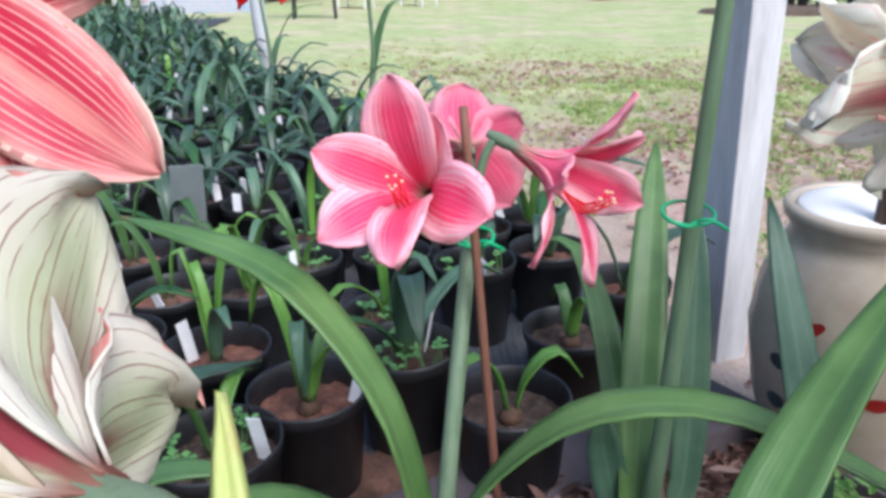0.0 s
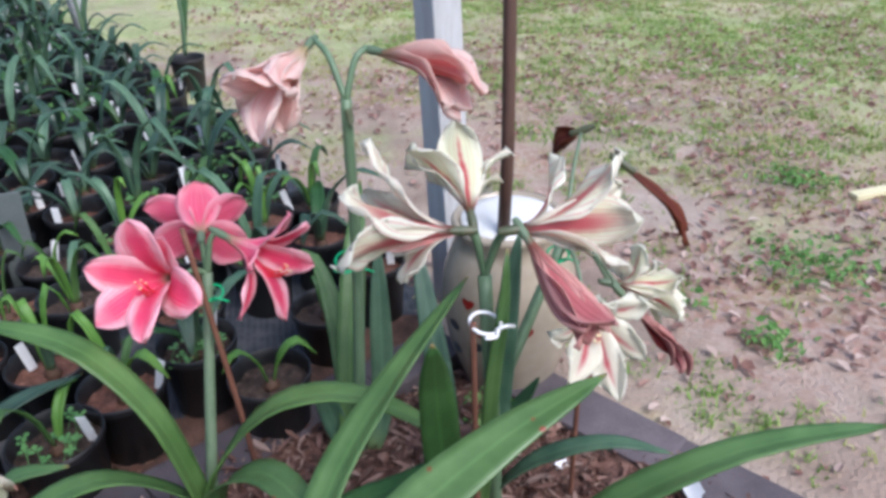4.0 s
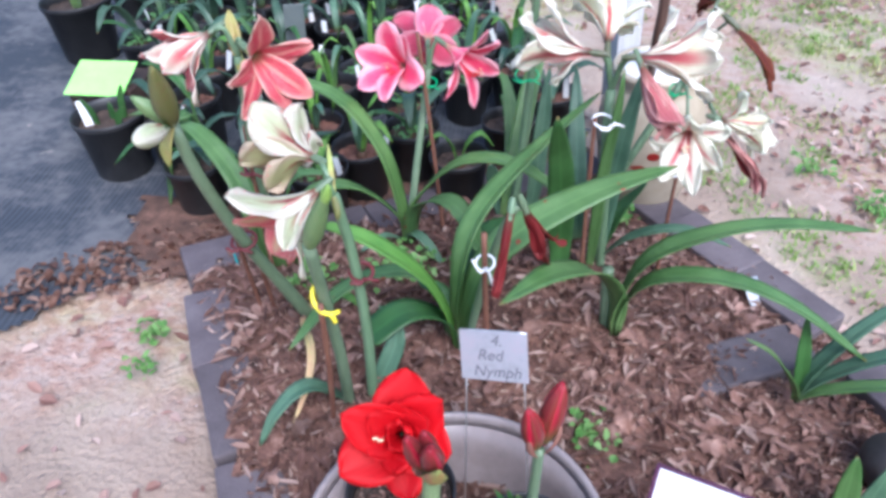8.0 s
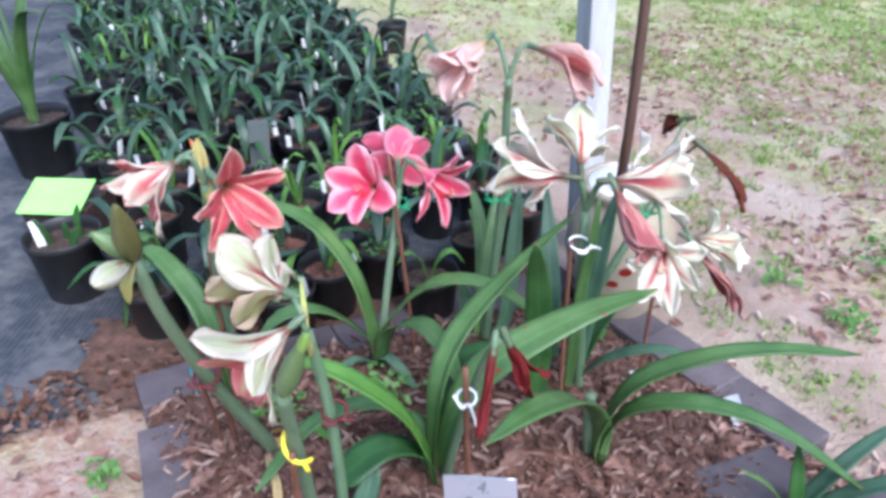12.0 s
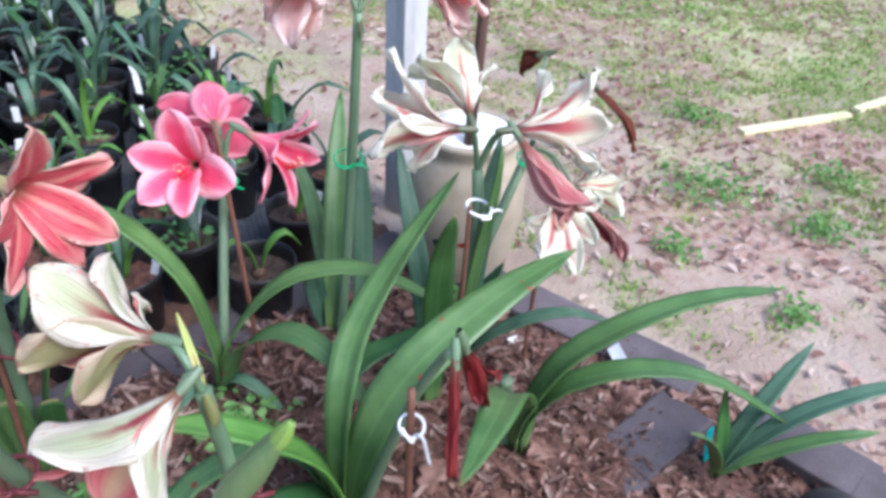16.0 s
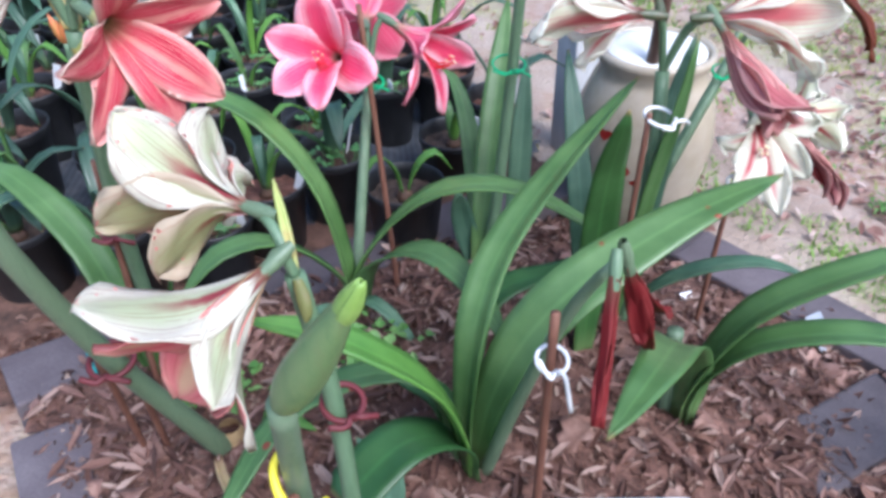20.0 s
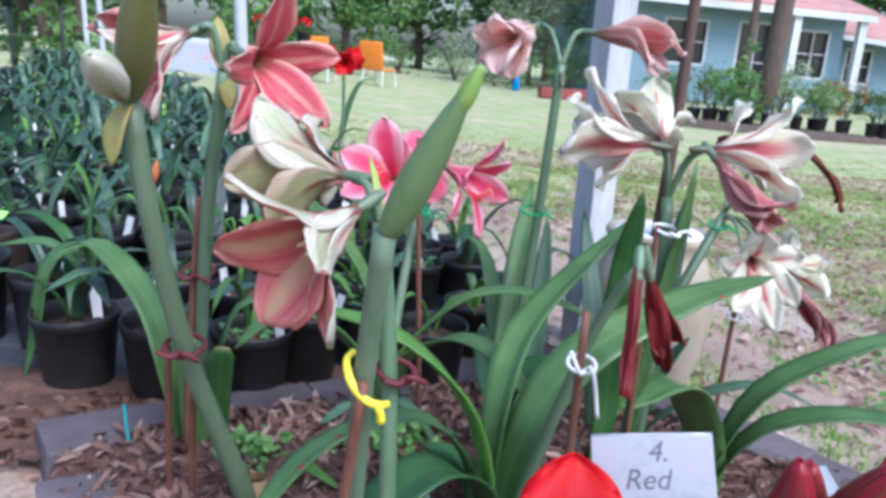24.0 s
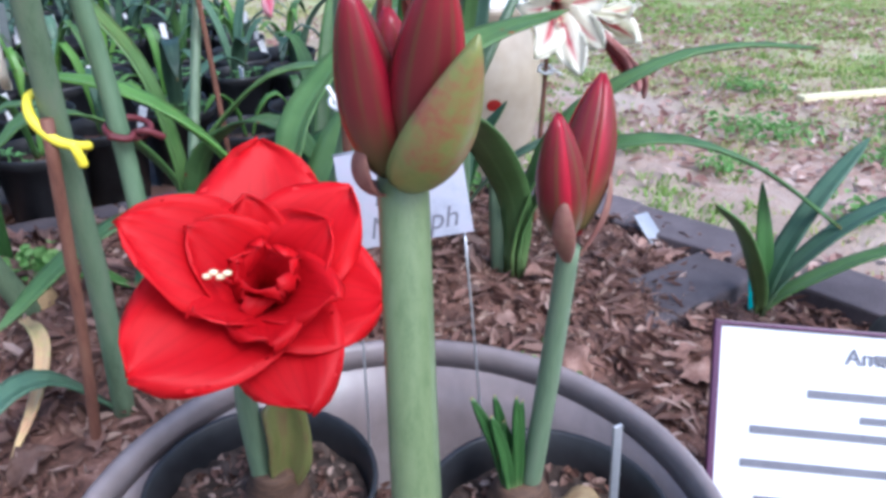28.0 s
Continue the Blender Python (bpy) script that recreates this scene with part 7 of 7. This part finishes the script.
def scatter(name, spots_, size, mat, label, category, seed, flat=0.5, long=2.2, fold=0.35):
    """Small curled flakes, each folded along its middle."""
    r = random.Random(seed)
    verts, faces = [], []
    for (x, y, z) in spots_:
        l = size * r.uniform(0.4, 1.5)
        w = l / long * r.uniform(0.6, 1.3)
        m = Matrix.Translation((x, y, z + l * 0.12)) @ Euler((r.gauss(0, flat), r.gauss(0, flat), r.random() * 6.28)).to_matrix().to_4x4()
        k = len(verts)
        c = w * fold
        for q in ((-l / 2, 0, 0), (-l * 0.15, w / 2, c), (l * 0.25, w / 2, c), (l / 2, 0, l * 0.1), (l * 0.25, -w / 2, c), (-l * 0.15, -w / 2, c), (0.05 * l, 0, 0)):
            verts.append(m @ Vector(q))
        faces += [(k, k + 6, k + 1), (k + 1, k + 6, k + 2), (k + 2, k + 6, k + 3), (k + 3, k + 6, k + 4), (k + 4, k + 6, k + 5), (k + 5, k + 6, k)]
    me = bpy.data.meshes.new(name)
    me.from_pydata(verts, [], faces)
    return tagged(dress(name, me, mat, smooth_faces=False), label, category, kind="stuff")


r = random.Random(77)
bedspots = []
while len(bedspots) < 19000:
    x, y = r.uniform(-0.5, 1.3), r.uniform(-1.5, 1.0) if len(bedspots) % 4 == 0 else r.uniform(-0.5, 0.9)
    if inside(x, y, BED):
        bedspots.append((x, y, bed_z(x, y) + 1.2 * lumps(x * 1.5, y * 1.5)))
scatter("bark_chips", bedspots, 0.0145, CHIPS, "brown bark chips and leaf scraps over the bed", "mulch", 5, 0.65, 3.4)
STRIPS = foliage("bark_strips_dry", [(0.07, 0.032, 0.024), (0.17, 0.085, 0.064), (0.30, 0.17, 0.135), (0.52, 0.38, 0.32)])
q = random.Random(78)
stripspots = [(x, y, z + 0.003) for x, y, z in bedspots if q.random() < 0.2]
scatter("bark_strips", stripspots, 0.029, STRIPS, "long dry bark strips and curled leaf pieces", "mulch", 6, 0.3, 4.6, 0.5)
# curled oak leaves on the mulch, each one a part
OAK = plain("dead_oak_leaf", [(0.12, 0.055, 0.04), (0.22, 0.115, 0.085), (0.34, 0.21, 0.165)], 60, 0.6, bumps=0.8, rnd=0.6)
leaf_litter = thing("leaf_litter", "dry brown oak leaves lying curled on the mulch", "leaf litter", (0.4, 0.0, bed_z(0.4, 0.0)), kind="structure")
oak_first = []
for k in range(7):
    q = random.Random(40 + k)
    ln, bend = q.uniform(0.032, 0.06), q.uniform(0.10, 0.35)
    rows = []
    for i in range(9):
        t_ = i / 8
        w = ln * 0.3 * math.sin(math.pi * min(1, t_ * 1.05 + 0.02)) ** 0.7 * (1 + 0.35 * math.sin(t_ * 19 + k))
        cz = ln * bend * math.sin(math.pi * t_) + 0.1 * ln * math.sin(5 * t_ + k)
        rows.append([Vector((ln * (t_ - 0.5), w * v_, cz + ln * q.uniform(0.04, 0.12) * abs(v_) * (1 + 0.5 * math.sin(7 * t_ + 2 * v_ + k)))) for v_ in (-1, -0.5, 0, 0.5, 1)])
    bm = bmesh.new()
    sheet(bm, rows, 0.0006)
    oak_first.append(part("dead_leaf", bm, (OAK, OAK), leaf_litter))
n_ = 0
while n_ < 290:
    x, y = r.uniform(-0.42, 1.1), r.uniform(-0.75, 0.72)
    if not inside(x, y, BED) or math.hypot(x - PX, y - PY) < 0.19:
        continue
    z = bed_z(x, y) + 1.2 * lumps(x * 1.5, y * 1.5) + 0.006
    m = leaf_litter.matrix_basis.inverted() @ Matrix.Translation((x, y, z)) @ Euler((r.gauss(0, 0.35) + (3.14 if r.random() < 0.3 else 0), r.gauss(0, 0.3), r.random() * 6.28)).to_matrix().to_4x4() @ Matrix.Scale(r.uniform(0.4, 1.15), 4)
    if n_ < 7:
        oak_first[n_].matrix_parent_inverse = Matrix()
        oak_first[n_].matrix_basis = m
    else:
        again(oak_first[n_ % 7], m, leaf_litter)
    n_ += 1
yard = []
for i in range(44000):
    x, y = r.uniform(-1.6, 6.0), -0.6 + 6.0 * r.random() ** 1.3
    if noise.noise((x * 0.9, y * 0.9, 7.0)) + 0.5 * noise.noise((x * 3, y * 3, 2.0)) < -0.05 and r.random() > 0.22:
        continue
    if x < -0.1 and r.random() < 0.8:
        continue
    if not inside(x, y, BED) and not inside(x, y, YARD) and (x > -0.6 or y < 0.3):
        yard.append((x, y, ground_z(x, y) + lumps(x, y) + 0.004))
scatter("yard_leaves", yard, 0.025, DRYLITTER, "scattered dry leaves on the sandy ground", "leaf litter", 7, 0.35, 1.9)
edge = [(x, y, ground_z(x, y) + lumps(x, y) + 0.02) for x, y in ((r.uniform(-0.75, -0.1), 0) for _ in range(700)) for y in (0.60 * x + 0.76 + r.uniform(-0.13, 0.05),)]
scatter("edge_leaves", edge, 0.019, DEAD, "rust-brown leaves between the pots and the edging", "leaf litter", 8, 0.4, 1.9)


def blades(name, spots_, height, mat, label, category, seed, per=7, spread=0.02, width=0.0032):
    r = random.Random(seed)
    verts, faces = [], []
    for (x, y, z, s) in spots_:
        for _ in range(per):
            a, b = r.random() * 6.28, r.random() * 6.28
            hgt = height * s * r.uniform(0.5, 1.3)
            o = Vector((x + r.gauss(0, spread), y + r.gauss(0, spread), z - 0.006))
            d = Vector((math.cos(a), math.sin(a), 0))
            w = Vector((math.cos(b), math.sin(b), 0)) * width * s
            k = len(verts)
            verts += [o - w, o + w, o + d * hgt * 0.35 + Vector((0, 0, hgt * 0.75)) + w * 0.6, o + d * hgt * 0.35 + Vector((0, 0, hgt * 0.75)) - w * 0.6, o + d * hgt * 0.9 + Vector((0, 0, hgt * 0.95))]
            faces += [(k, k + 1, k + 2, k + 3), (k + 3, k + 2, k + 4)]
    me = bpy.data.meshes.new(name)
    me.from_pydata(verts, [], faces)
    return tagged(dress(name, me, mat, smooth_faces=False), label, category, kind="stuff")


tufts = []
while len(tufts) < 12000:
    x, y = r.uniform(-0.6, 7.0), 0.2 + 6.8 * r.random()
    if r.random() < (y - 4) / 3:
        continue
    if x > 3.5 + 0.75 * y:
        continue
    if inside(x, y, YARD) or inside(x, y, BED) or x < 0.3 - 0.45 * (y - 1):
        continue
    far = min(1, max(0, (y - 0.6) / 6)) * 0.5 + min(1, max(0, (x - 0.8) / 3)) * 0.25
    if noise.noise((x * 2.4, y * 2.4, 3.0)) * 0.6 + noise.noise((x * 0.7, y * 0.7, 9.0)) * 0.3 + 0.25 * noise.noise((x * 7, y * 7, 5.0)) + far > (0.02 if x > 0.95 + 0.5 * noise.noise((x, y, 20.0)) else 0.2):
        tufts.append((x, y, ground_z(x, y) + lumps(x, y), r.uniform(0.6, 1.2)))
near = []
while len(near) < 15000:
    x, y = r.uniform(0.62, 5.0), r.uniform(-1.8, 4.6)
    if inside(x, y, BED) or inside(x, y, YARD) or x < 1.12 - 0.55 * y:
        continue
    n_ = noise.noise((x * 2.0, y * 2.0, 13.0)) * 0.7 + noise.noise((x * 6.5, y * 6.5, 15.0)) * 0.5 + 0.06 * min(y, 3) + 0.05 * min(x, 3)
    if n_ > 0.22 or r.random() < 0.02:
        near.append((x, y, ground_z(x, y) + lumps(x, y), r.uniform(0.5, 1.15)))
blades("grass", near, 0.022, FRESH, "patches of fresh green grass in the sand", "grass", 19, per=8, spread=0.016)
blades("grass", tufts, 0.022, GRASS, "thin short grass in tufts on the sandy ground", "grass", 9)
weeds = []
for cx, cy, rad, n in ((1.33, 1.03, 0.12, 70), (1.48, 0.77, 0.07, 40), (1.16, 0.50, 0.05, 22), (1.75, 1.0, 0.09, 36), (1.05, 0.78, 0.05, 18), (1.6, 1.5, 0.1, 40), (1.9, 0.6, 0.1, 30), (0.95, 0.95, 0.05, 14), (0.35, 0.02, 0.03, 10), (0.60, -0.13, 0.03, 12), (0.03, 0.36, 0.05, 26), (-0.14, 0.32, 0.04, 16), (-0.42, 0.20, 0.02, 10), (-0.40, 0.12, 0.02, 8), (0.44, 0.65, 0.04, 14)):
    for _ in range(n * 5):
        x, y = cx + r.gauss(0, rad * 0.6), cy + r.gauss(0, rad * 0.6)
        weeds.append((x, y, (bed_z(x, y) if inside(x, y, BED) else ground_z(x, y)) + 0.006 + r.random() * 0.03))
potbits = []
for (qx, qy, qz), rr in ((POT_A, 0.058), (POT_B, 0.064), (POT_C, 0.064)):
    for _ in range(420):
        a_, d_ = r.random() * 6.28, rr * math.sqrt(r.random())
        potbits.append((qx + d_ * math.cos(a_), qy + d_ * math.sin(a_), qz + 0.145 - 0.026 + 0.001))
scatter("potting_bark", potbits, 0.008, CHIPS, "fine bark pieces on the potting mix", "mulch", 11, 0.6)
scatter("low_weeds", weeds, 0.014, WEED, "small leafy green weeds in the sand", "weeds", 10, 0.5, 1.5)
